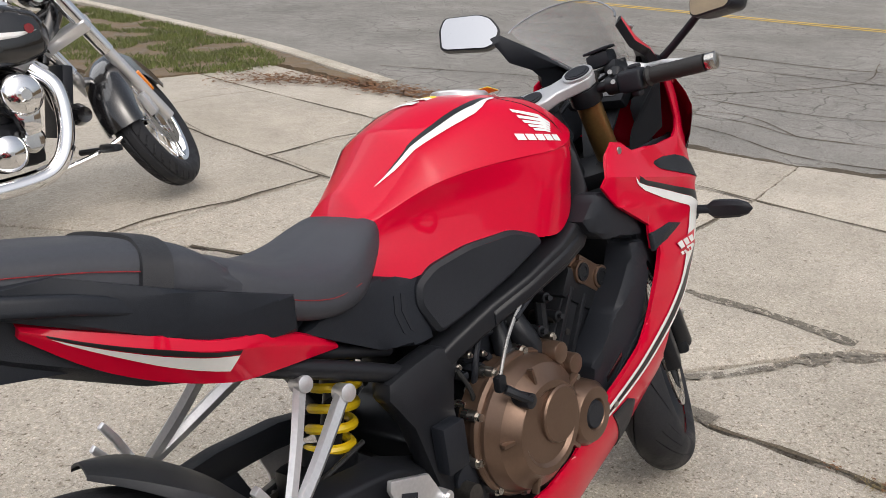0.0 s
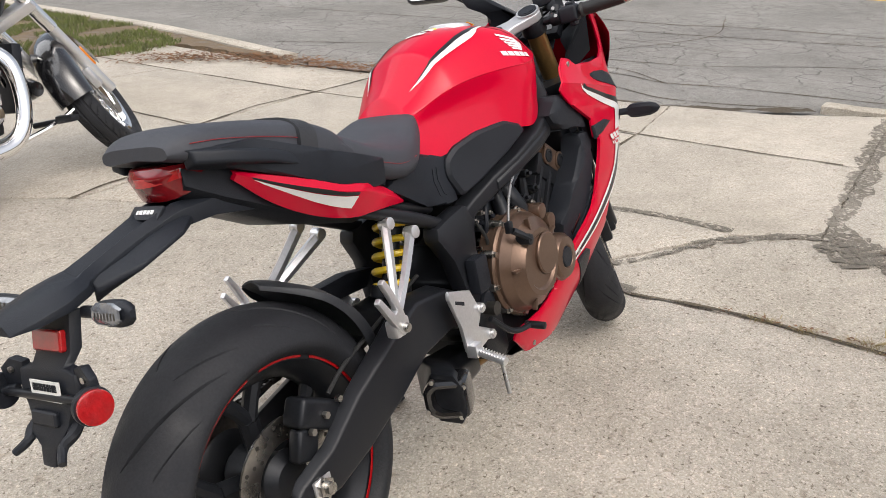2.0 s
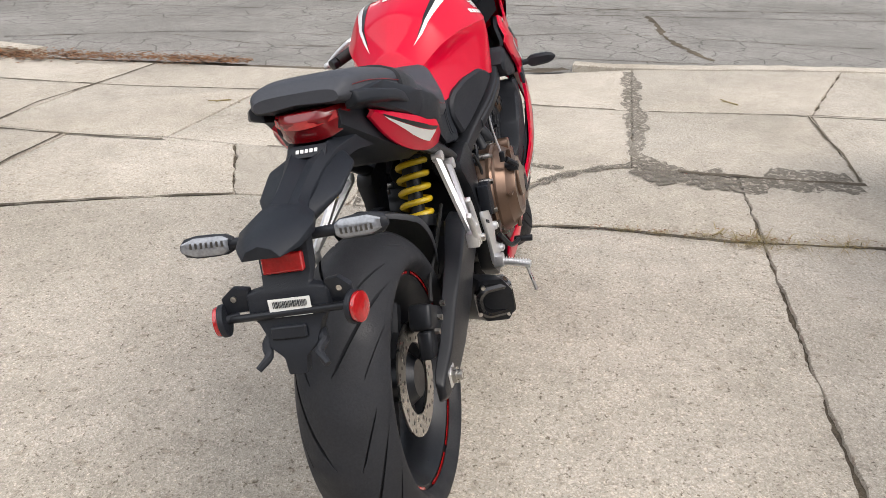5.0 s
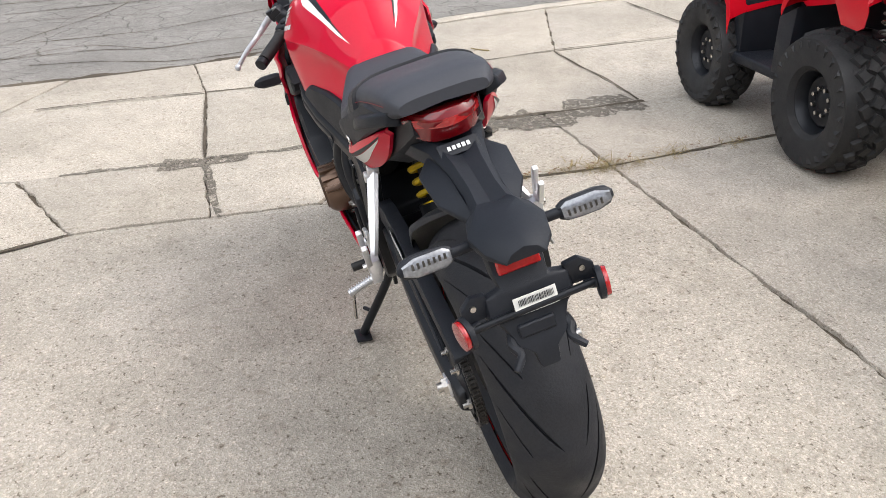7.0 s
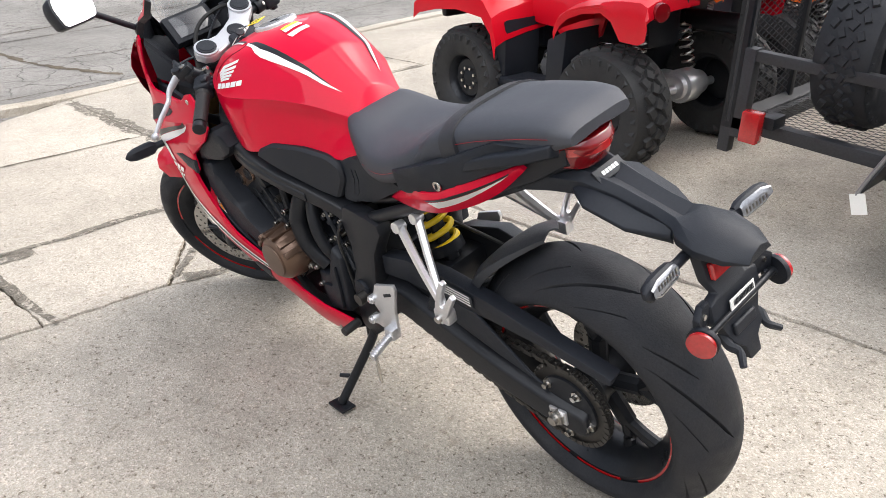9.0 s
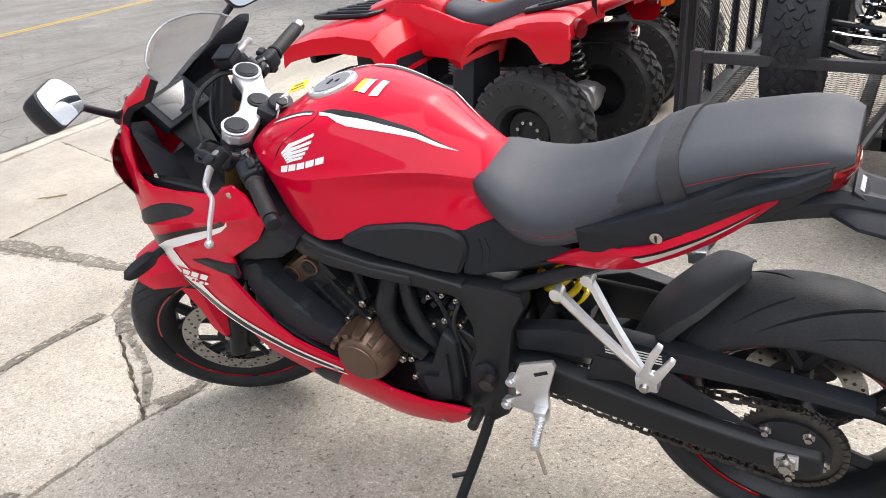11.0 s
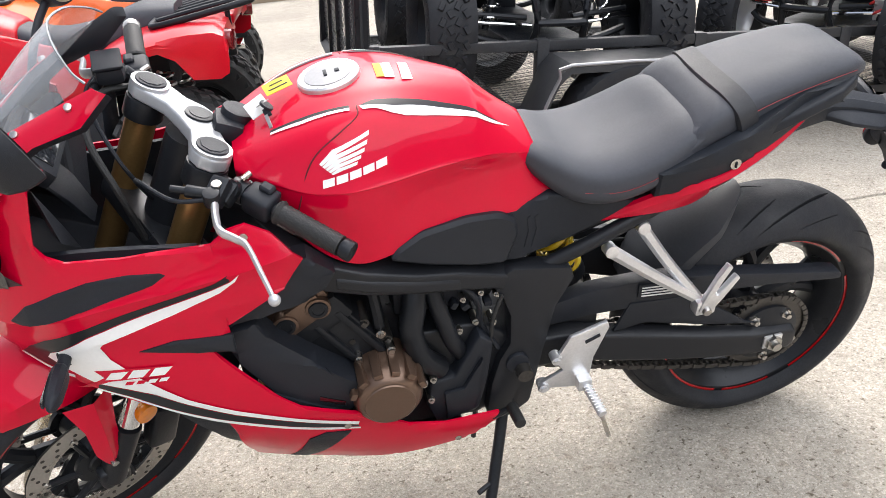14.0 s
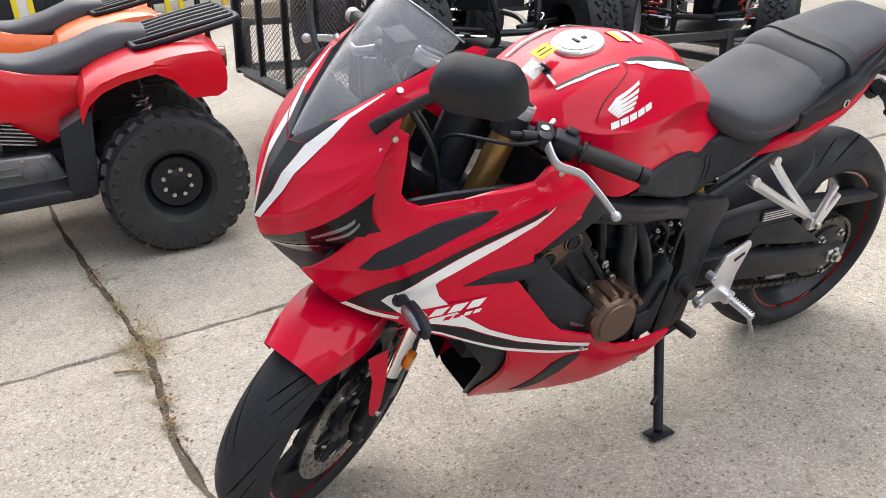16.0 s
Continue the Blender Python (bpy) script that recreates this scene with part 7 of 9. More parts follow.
# silver tube draws the bright glint along the clear edge
part("screen_edge", tube([(1.222, 0.135, 1.118), (1.237, 0.124, 1.131), (1.257, 0.085, 1.150), (1.269, 0.045, 1.160), (1.275, 0, 1.164), (1.269, -0.045, 1.160), (1.257, -0.085, 1.150), (1.237, -0.124, 1.131), (1.222, -0.135, 1.118)], 0.0020, 6, 6), LENSGREY, screen, "silver line for the bright glint on the screen's edge")
# headlamps
lamp_low = [curve1([0, 0.35, 0.6, 0.85, 1.0], r) for r in ([1.537, 1.502, 1.462, 1.424, 1.410], [0.0, 0.055, 0.105, 0.155, 0.182], [0.738, 0.742, 0.754, 0.786, 0.850])]
def lamp_rows(u0, u1, off, n=12, t0=0.0, t1=1.0):
    """A strip of the lamp between the brow above and the mouth below it."""
    rows = []
    for k in range(7):
        t = t0 + (t1 - t0) * k / 6
        row = []
        for i in range(n + 1):
            u = u0 + (u1 - u0) * i / n
            a, b = cowl_at(u, 0.0), V(*(c(u) for c in lamp_low))
            row.append(a.lerp(b, t) + V(off * math.sin(math.pi * t), 0, 0))
        rows.append(row)
    return loft(rows, False, False)
for s in (1, -1):
    b = lamp_rows(0.02, 1.0, 0.004)
    body = part("headlamp", mirrored(b) if s < 0 else b, LAMPDARK, bike, "slanted dark headlamp lens", 60)
    # silver strips on the opaque lens draw its highlights with the lamp's inside
    for lo, hi, t0, t1 in ((0.50, 0.86, 0.30, 0.40), (0.62, 0.90, 0.50, 0.58)):
        b = lamp_rows(lo, hi, 0.0058, 12, t0, t1)
        part("lamp_glint", mirrored(b) if s < 0 else b, LENSGREY, body, "silver streak laid on the lens as reflector and highlight", 60)
    b = lamp_rows(0.10, 0.55, 0.0056, 12, 0.66, 0.74)
    part("lamp_blade", mirrored(b) if s < 0 else b, LENSGREY, body, "silver strip laid on the lens as lamp blade and highlight", 60)
both("lamp_surround", lambda: loft([[V(*(c(u) for c in lamp_low)), V(lamp_low[0](u) - 0.026, lamp_low[1](u) * 0.96, lamp_low[2](u) - 0.040), V(lamp_low[0](u) - 0.06, lamp_low[1](u) * 0.90, lamp_low[2](u) - 0.085)] for u in (0, 0.2, 0.4, 0.6, 0.8, 1.0)], False, False), BLACKPL, bike, "black mouth below the headlamps")
# cockpit
part("cockpit_tray", bevel(loft([[V(x, w, z + 0.05), V(x, w * 0.96, z), V(x, -w * 0.96, z), V(x, -w, z + 0.05)] for x, w, z in ((1.46, 0.055, 0.82), (1.38, 0.120, 0.74), (1.28, 0.150, 0.67), (1.18, 0.150, 0.63))], False, False), 0.004), BLACKPL, bike, "black inner cockpit tray")
both("cockpit_panel", lambda: loft([[V(x, y0, z0), V(x, y1, z1), V(x - 0.01, y1 + 0.01, z1 - 0.01), V(x - 0.01, y0, z0 - 0.02)] for x, y0, z0, y1, z1 in ((1.455, 0.02, 0.93, 0.06, 0.95), (1.40, 0.06, 0.90, 0.125, 0.985), (1.345, 0.075, 0.87, 0.150, 0.985), (1.33, 0.08, 0.83, 0.155, 0.89))], True), BLACKPL, bike, "black inner cockpit panel")
dash_m = Matrix.Translation((1.360, 0, 0.965)) @ pose(0, 0, 0, 0, -48, 0)
dash = part("instrument_panel", move(box((0, 0, 0), (0.092, 0.150, 0.035), 0.012), dash_m), BLACKPL, bike, "black instrument panel with a grey display")
part("display", move(box((0.0, 0, 0.0185), (0.066, 0.112, 0.003), 0.001), dash_m), LCD, dash, "grey display glass")
part("dash_stay", bevel(loft([[V(x, w, z), V(x - 0.02, w * 0.9, z - 0.02), V(x - 0.02, -w * 0.9, z - 0.02), V(x, -w, z)] for x, w, z in ((1.375, 0.05, 0.945), (1.345, 0.045, 0.90), (1.32, 0.03, 0.84))]), 0.004), BLACKPL, dash)
for s in (1, -1):
    part("vent_knob", rod((1.345, s * 0.105, 0.865), (1.335, s * 0.10, 0.868), 0.011, n=16, w=0.002), GREYPL, dash)

# ---- steering, forks and controls (built straight ahead, then turned)
def steered(name, bm, material, parent, label="", angle=38):
    return part(name, move(bm, STEER), material, parent, label, angle)
FORK0 = HEAD + FWD * 0.035
for s in (1, -1):
    o = V(0, s * 0.100, 0)
    top, low = FORK0 + AXIS * 0.016 + o, FRONT + AXIS * 0.02 + o
    fork = steered("fork_tube", rod(FORK0 - AXIS * 0.42 + o, top, 0.0265, n=28), GOLD, bike, "gold upside-down fork tube")
    steered("fork_stanchion", rod(FORK0 - AXIS * 0.60 + o, FORK0 - AXIS * 0.40 + o, 0.0215, n=24), CHROME, fork)
    steered("fork_foot", bevel(join(rod(FRONT + AXIS * 0.14 + o, FRONT - AXIS * 0.01 + o, 0.027, n=20), box((FRONT + o).to_tuple(), (0.06, 0.034, 0.06), 0.012))), BLACKMT, fork, "black fork foot")
    steered("fork_cap", join(rod(top, top + AXIS * 0.010, 0.026, n=28, w=0.002), rod(top + AXIS * 0.009, top + AXIS * 0.0112, 0.021, n=8)), GREYPL, fork, "flat dark grey fork cap")
    steered("reflector", rod(FRONT + AXIS * 0.19 + o + V(-0.01, s * 0.02, 0), FRONT + AXIS * 0.19 + o + V(-0.012, s * 0.034, 0), 0.021, n=20, w=0.003), AMBER, fork, "amber fork reflector")
    cal = steered("front_caliper", bevel(join(box((0, 0, 0), (0.06, 0.045, 0.12), 0.012))), BLACKMT, fork, "black radial brake caliper")
    cal.data.transform(STEER.inverted())
    cal.data.transform(STEER @ Matrix.Translation(FRONT + V(-0.125, s * 0.075, 0.035)) @ pose(0, 0, 0, 0, -18, 0))
    steered("brake_hose", tube([FRONT + V(-0.10, s * 0.09, 0.10), FRONT + V(-0.14, s * 0.12, 0.24), FRONT + V(-0.20, s * 0.10, 0.42)], 0.005, 8, 5), GRIP, fork)
    steered("axle_end", rod(FRONT + V(0, s * 0.10, 0), FRONT + V(0, s * 0.118, 0), 0.014, n=16, w=0.002), STEEL, fork)
    steered("fork_guard", bevel(loft([[V(x, s * a, z) for x, a, z in row] for row in (((FRONT.x - 0.06, 0.085, 0.555), (FRONT.x - 0.02, 0.112, 0.565), (FRONT.x + 0.03, 0.10, 0.57)), ((FRONT.x - 0.042, 0.105, 0.47), (FRONT.x - 0.015, 0.124, 0.48), (FRONT.x + 0.014, 0.110, 0.49)), ((FRONT.x - 0.035, 0.112, 0.40), (FRONT.x - 0.01, 0.127, 0.40), (FRONT.x + 0.015, 0.115, 0.41)), ((FRONT.x - 0.02, 0.114, 0.365), (FRONT.x - 0.005, 0.122, 0.36), (FRONT.x + 0.005, 0.114, 0.37)))], False, False), 0.001), RED, bike, "red fork guard of the front mudguard", 50)
    steered("guard_screw", rod(FRONT + V(-0.008, s * 0.118, 0.072), FRONT + V(-0.008, s * 0.130, 0.072), 0.007, n=12, w=0.001), STEEL, bike)
def fender():
    rows = []
    for i in range(19):
        a = radians(63 + 71 * i / 18)
        w = 0.082 * (0.55 + 0.45 * math.sin(math.pi * min(1, (i + 2.2) / 16)))
        R = 0.335
        rad = V(math.cos(a), 0, math.sin(a))
        c = FRONT + rad * R
        low = 0.060 + 0.025 * math.sin(math.pi * i / 18)
        rows.append([c + V(0, w, 0) - rad * low, c + V(0, w * 0.98, 0) - rad * 0.018, c + V(0, w * 0.62, 0) + rad * 0.002, c + V(0, w * 0.25, 0) + rad * 0.009, c + rad * 0.008, c + V(0, -w * 0.25, 0) + rad * 0.009, c + V(0, -w * 0.62, 0) + rad * 0.002, c + V(0, -w * 0.98, 0) - rad * 0.018, c + V(0, -w, 0) - rad * low])
    bm = loft(rows, False, False)
    return bm
steered("front_mudguard", fender(), RED, bike, "glossy red front mudguard", 50)
# top clamp
def clamp():
    bm = bmesh.new()
    pts = [(0.036, 0.0), (0.038, 0.040), (0.055, 0.072), (0.066, 0.092), (0.064, 0.116), (0.048, 0.132), (0.024, 0.132), (0.006, 0.118), (-0.002, 0.09), (-0.010, 0.055), (-0.028, 0.030), (-0.036, 0.0)]
    pts = pts + [(x, -y) for x, y in pts[-2:0:-1]]
    a = [bm.verts.new(HEAD + FWD * x + V(0, y, 0) - AXIS * 0.006) for x, y in pts]
    b = [bm.verts.new(HEAD + FWD * x + V(0, y, 0) + AXIS * 0.018) for x, y in pts]
    bm.faces.new(a[::-1])
    bm.faces.new(b)
    for i in range(len(a)):
        j = (i + 1) % len(a)
        bm.faces.new((a[i], a[j], b[j], b[i]))
    bmesh.ops.recalc_face_normals(bm, faces=bm.faces)
    return bevel(bm, 0.005, 3)
yoke = steered("top_yoke", clamp(), ALUWH, bike, "silver top yoke")
steered("stem_nut", join(rod(HEAD + AXIS * 0.016, HEAD + AXIS * 0.022, 0.024, n=28, w=0.002), rod(HEAD + AXIS * 0.022, HEAD + AXIS * 0.0232, 0.017, n=24)), BLACKMT, yoke)
for s in (1, -1):
    c = FORK0 + V(0, s * 0.100, 0) + AXIS * 0.018
    steered("fork_ring", move(lathe([(0.0255, 0), (0.032, 0), (0.032, 0.005), (0.0255, 0.005)], 32, "Z", True), Matrix.Translation(c) @ frame_of(AXIS)), ALUWH, yoke)
steered("lower_yoke", move(box((0, 0, 0), (0.09, 0.26, 0.04), 0.012), Matrix.Translation(HEAD + FWD * 0.02 - AXIS * 0.2) @ pose(0, 0, 0, 0, -25.5, 0)), BLACKMT, yoke)
ign = part("ignition", join(rod((1.055, 0.0, 0.93), (1.03, 0.0, 0.982), 0.027, n=28, w=0.006), box((1.055, 0.012, 0.955), (0.05, 0.062, 0.045), 0.012, (0, -24, 0))), BLACKPL, bike, "black ignition lock with key")
key = part("key", join(rod((0.986, 0.046, 1.001), (0.983, 0.046, 1.005), 0.012, n=20, w=0.0015), box((0.985, 0.052, 0.994), (0.012, 0.016, 0.004), 0.001, (-30, 25, 0))), BLACKPL, ign, "black-headed key")
part("key_blade", box((0.985, 0.068, 0.986), (0.006, 0.026, 0.002), 0.0005, (-30, 25, 0)), STEEL, key)
part("key_ring", move(lathe([(0.011, -0.0007), (0.0125, -0.0007), (0.0125, 0.0007), (0.011, 0.0007)], 24, "Z", True), Matrix.Translation((0.99, 0.036, 1.003)) @ pose(0, 0, 0, 25, 30, 0)), STEEL, key)
TAGM = Matrix.Translation((0.963, 0.005, 1.016)) @ pose(0, 0, 0, -8, 14, 12)
tag = part("key_tag", move(box((0, 0, 0), (0.046, 0.031, 0.0014), 0.0005), TAGM), YELTAG, ign, "yellow paper key tag")
for k in range(2):
    part("tag_writing", move(box((0, 0.006 - 0.011 * k, 0.0012), (0.034 - 0.010 * k, 0.0028, 0.0005), 0), TAGM), BLACKPL, tag, "line of dark writing")
part("key_tag", box((1.0, 0.028, 0.994), (0.036, 0.034, 0.0014), 0.0005, (-22, 24, 15)), PAPER, ign, "white paper key tag")

# handlebars
def bar_point(s, t, dz=0.0):
    """A point along a grip: t metres out from the fork."""
    root = FORK0 + V(0, s * 0.105, 0) - AXIS * 0.022
    d = V(-0.36, s * 0.925, -0.10).normalized()
    return root + d * t + V(0, 0, dz)
for s in (1, -1):
    d = (bar_point(s, 0.1) - bar_point(s, 0)).normalized()
    cl = steered("clip_on_bar", join(rod(FORK0 + V(0, s * 0.100, 0) - AXIS * 0.045, FORK0 + V(0, s * 0.100, 0) - AXIS * 0.006, 0.034, n=28, w=0.004), rod(bar_point(s, -0.01), bar_point(s, 0.262), 0.0108, n=16)), BLACKMT, bike, "black clip-on handlebar")
    prof = [(0.0, 0.0), (0.0185, 0.0), (0.0205, 0.004)] + [(0.0165 + 0.0007 * (k % 2), 0.010 + 0.006 * k) for k in range(17)] + [(0.0168, 0.115), (0.0, 0.117)]
    steered("grip", move(lathe(prof, 24, "Z"), Matrix.Translation(bar_point(s, 0.135)) @ frame_of(d)), GRIP, cl, "ribbed black rubber grip")
    steered("bar_end", rod(bar_point(s, 0.253), bar_point(s, 0.272), 0.0165, n=20, w=0.003), BLACKMT if s > 0 else STEEL, cl)
    sw = steered("switch_pod", move(bevel(join(box((0, 0, 0), (0.042, 0.052, 0.044), 0.01), box((-0.012, 0.004, 0.024), (0.018, 0.024, 0.012), 0.004), box((0.0, 0.006, -0.026), (0.024, 0.02, 0.014), 0.005))), Matrix.Translation(bar_point(s, 0.103)) @ d.to_track_quat("Y", "Z").to_matrix().to_4x4()), BLACKPL, cl, "black switch pod")
    for k in range(3):
        steered("button", move(box((-0.024, -0.014 + 0.014 * k, 0.004), (0.008, 0.010, 0.012), 0.002), Matrix.Translation(bar_point(s, 0.103)) @ d.to_track_quat("Y", "Z").to_matrix().to_4x4()), GREYPL if k else (REDPL if s < 0 else GREYPL), sw)
    piv = bar_point(s, 0.075) + FWD * 0.050 + V(0, 0, 0.010)
    steered("lever_perch", join(box(piv.to_tuple(), (0.045, 0.03, 0.026), 0.006, (0, 20, s * 30)), rod(piv + V(-0.02, 0, -0.004), bar_point(s, 0.06), 0.014, n=12)), BLACKMT, cl)
    steered("pivot_bolt", rod(piv + V(0, 0, 0.012), piv + V(0, 0, 0.018), 0.008, n=14, w=0.001), STEEL, cl)
    lv = [STEER.inverted() @ Vector(p) for p in ((1.081, 0.196, 0.942), (1.083, 0.222, 0.922), (1.079, 0.240, 0.909), (1.060, 0.254, 0.902), (1.044, 0.268, 0.895), (1.030, 0.305, 0.872), (1.017, 0.339, 0.844))]
    lv = [V(p.x, s * p.y, p.z) for p in lv]
    piv = lv[0]
    steered("perch_clamp", join(rod(bar_point(s, 0.050), bar_point(s, 0.078), 0.0195, n=20, w=0.003), box((piv.lerp(bar_point(s, 0.064), 0.5)).to_tuple(), (0.036, 0.026, 0.024), 0.005, (0, 18, s * 24)), rod(piv + V(0.004, 0, -0.012), piv + V(0.004, 0, 0.012), 0.013, n=16, w=0.002)), BLACKMT, cl, "black lever perch clamp")
    steered("cable_adjuster", join(rod(piv + V(0.006, -s * 0.012, 0), piv + V(0.028, -s * 0.034, 0.002), 0.010, n=14, w=0.002), rod(piv + V(0.026, -s * 0.032, 0.002), piv + V(0.044, -s * 0.050, 0.003), 0.006, n=10)), BLACKMT, cl)
    for q in (-0.010, 0.010):
        steered("clamp_bolt", rod(bar_point(s, 0.064) + V(-0.006, 0, 0.012 + q), bar_point(s, 0.064) + V(-0.022, 0, 0.016 + q), 0.005, n=8), STEEL, cl)
    lever = steered("hand_lever", tube(lv, 0.0105, 10, 6, 0.6, r2=0.0065), ALUWH, cl, "silver hand lever")
    b = bmesh.new()
    bmesh.ops.create_uvsphere(b, u_segments=16, v_segments=10, radius=0.0095)
    steered("lever_ball", move(b, Matrix.Translation(lv[-1])), ALUWH, lever)
    steered("control_cable", tube([piv + V(0.01, 0, 0), piv + V(0.05, -s * 0.04, -0.01), HEAD + V(0.13, s * 0.03, -0.03), HEAD + V(0.10, s * 0.0, -0.12)], 0.0036, 8, 6), BLACKPL, cl)
rp = bar_point(-1, 0.05) + FWD * 0.05 + V(0, 0, 0.035)
res = steered("brake_reservoir", box(rp.to_tuple(), (0.046, 0.052, 0.030), 0.010, (0, 0, -20)), BLACKPL, bike, "black brake fluid reservoir")
steered("reservoir_lid", box((rp + V(0, 0, 0.019)).to_tuple(), (0.048, 0.054, 0.006), 0.003, (0, 0, -20)), BLACKPL, res)
part("brake_line", tube([(1.18, -0.10, 1.0), (1.25, -0.06, 1.01), (1.27, 0.02, 0.98), (1.24, 0.07, 0.90), (1.22, 0.07, 0.80)], 0.006, 8, 6), GRIP, bike)
# mirrors on stalks from the cowl
MX = V(0.515, -0.853, -0.085).normalized()
MZ = V(-0.79, -0.51, 0.345)
MZ = (MZ - MX * MZ.dot(MX)).normalized()
MY = MZ.cross(MX)
MM = Matrix.Translation((1.289, 0.309, 1.137)) @ Matrix((MX, MY, MZ)).transposed().to_4x4()
MOUT = [(-0.066, -0.036), (-0.070, 0.010), (-0.058, 0.040), (0.030, 0.044), (0.058, 0.034), (0.082, 0.002), (0.068, -0.034), (0.048, -0.043), (-0.055, -0.042)]
def mirror_shell():
    ring = rounded(MOUT, 0.012, 3)
    return loft([[V(x * k + o, y * k, z) for x, y in ring] for k, z, o in ((0.93, 0.0, 0), (1.0, -0.002, 0), (1.0, -0.012, 0), (0.95, -0.030, 0.001), (0.82, -0.046, 0.004), (0.55, -0.056, 0.008))])
def mirror_pane():
    g = bmesh.new()
    g.faces.new([g.verts.new((x * 0.93, y * 0.93, 0.0012)) for x, y in rounded(MOUT, 0.012, 3)])
    return g
def mirror_arm():
    base = V(1.366, 0.140, 1.010)
    return join(tube([base, base + V(-0.002, 0.03, 0.022), V(1.350, 0.225, 1.075), V(1.332, 0.262, 1.102)], 0.0085, 10, 6, 0.75), tube([base + V(0.024, 0.0, -0.010), base + V(0.004, 0.006, 0.003), base + V(-0.020, 0.006, 0.012)], 0.0125, 12, 5, 0.7, r2=0.010))
for s in (1, -1):
    arm_ = part("mirror_arm", mirror_arm() if s > 0 else mirrored(mirror_arm()), BLACKPL, bike, "black mirror stalk with housing")
    shell = move(mirror_shell(), MM)
    part("mirror_housing", shell if s > 0 else mirrored(shell), BLACKPL, arm_, "black mirror housing")
    pane = move(mirror_pane(), MM)
    part("mirror_glass", pane if s > 0 else mirrored(pane), MIRROR, arm_, "silvered mirror glass")

# ---------------------------------------------------------------- other vehicles in the yard
def knobby(R, width, rows, tread, m, parent, rubber=OLDRUB, rim_r=0.13, rim_mat=BLACKMT, label="knobby off-road tyre", rimlabel="steel wheel rim", lug=(0.05, 0.028, 0.02), bolts=4):
    """An off-road wheel round the y axis at the pose m: carcass with lugs, rim with bolts."""
    w2 = width / 2
    prof = [(rim_r, -w2 * 0.72), (rim_r + 0.02, -w2 * 0.9), (R * 0.78, -w2), (R * 0.92, -w2 * 0.96), (R - 0.012, -w2 * 0.75), (R - 0.006, -w2 * 0.3), (R - 0.006, w2 * 0.3), (R - 0.012, w2 * 0.75), (R * 0.92, w2 * 0.96), (R * 0.78, w2), (rim_r + 0.02, w2 * 0.9), (rim_r, w2 * 0.72)]
    tyre = part("tyre", move(lathe(prof, 56, close=True), m), rubber, parent, label, 35)
    verts, faces = [], []
    k = 0
    for i in range(tread):
        for j in range(rows):
            s = -1 + 2 * (j + 0.5) / rows
            a = 2 * math.pi * (i + 0.5 * (j % 2)) / tread
            out = abs(s) > 0.7
            lx, ly, lz = lug
            if out:
                ly, lx = ly * 1.5, lx * 0.8
            rr = R - 0.014 - (0.028 if out else 0.0)
            tilt = s * 0.55
            base = Matrix.Rotation(-a, 4, "Y") @ Matrix.Translation((rr, s * w2 * 0.93, 0)) @ Matrix.Rotation(tilt * (1.25 if out else 0.4), 4, "Z") @ Matrix.Rotation((0.5 if j % 2 else -0.5), 4, "X")
            for x, y, z in ((0, -1, -1), (0, 1, -1), (0, 1, 1), (0, -1, 1), (1, -0.75, -0.75), (1, 0.75, -0.75), (1, 0.75, 0.75), (1, -0.75, 0.75)):
                verts.append(tuple(base @ Vector((x * lz, y * ly / 2, z * lx / 2))))
            faces += [(k, k + 1, k + 5, k + 4), (k + 1, k + 2, k + 6, k + 5), (k + 2, k + 3, k + 7, k + 6), (k + 3, k, k + 4, k + 7), (k + 4, k + 5, k + 6, k + 7)]
            k += 8
    me = bpy.data.meshes.new("tmp")
    me.from_pydata(verts, [], faces)
    bm = bmesh.new()
    bm.from_mesh(me)
    bpy.data.meshes.remove(me)
    tagged(part("tread", move(bm, m), rubber, tyre), kind="stuff")
    rim = lathe([(rim_r + 0.004, -w2 * 0.74), (rim_r + 0.012, -w2 * 0.78), (rim_r - 0.004, -w2 * 0.7), (rim_r - 0.02, -w2 * 0.3), (rim_r - 0.02, w2 * 0.15), (rim_r - 0.004, w2 * 0.66), (rim_r + 0.012, w2 * 0.78), (rim_r + 0.004, w2 * 0.74)], 40, close=True)
    rim = part("rim", move(rim, m), rim_mat, tyre, rimlabel)
    part("wheel_disc", move(lathe([(0.0, w2 * 0.42), (0.03, w2 * 0.42), (0.045, w2 * 0.34), (0.07, w2 * 0.3), (rim_r - 0.03, w2 * 0.34), (rim_r - 0.015, w2 * 0.2)], 36), m), rim_mat, tyre)
    for i in range(bolts):
        a = 2 * math.pi * i / bolts + 0.4
        part("lug_nut", move(rod((0.055 * math.cos(a), w2 * 0.3, 0.055 * math.sin(a)), (0.055 * math.cos(a), w2 * 0.46, 0.055 * math.sin(a)), 0.009, n=6), m), STEEL, tyre)
    return tyre


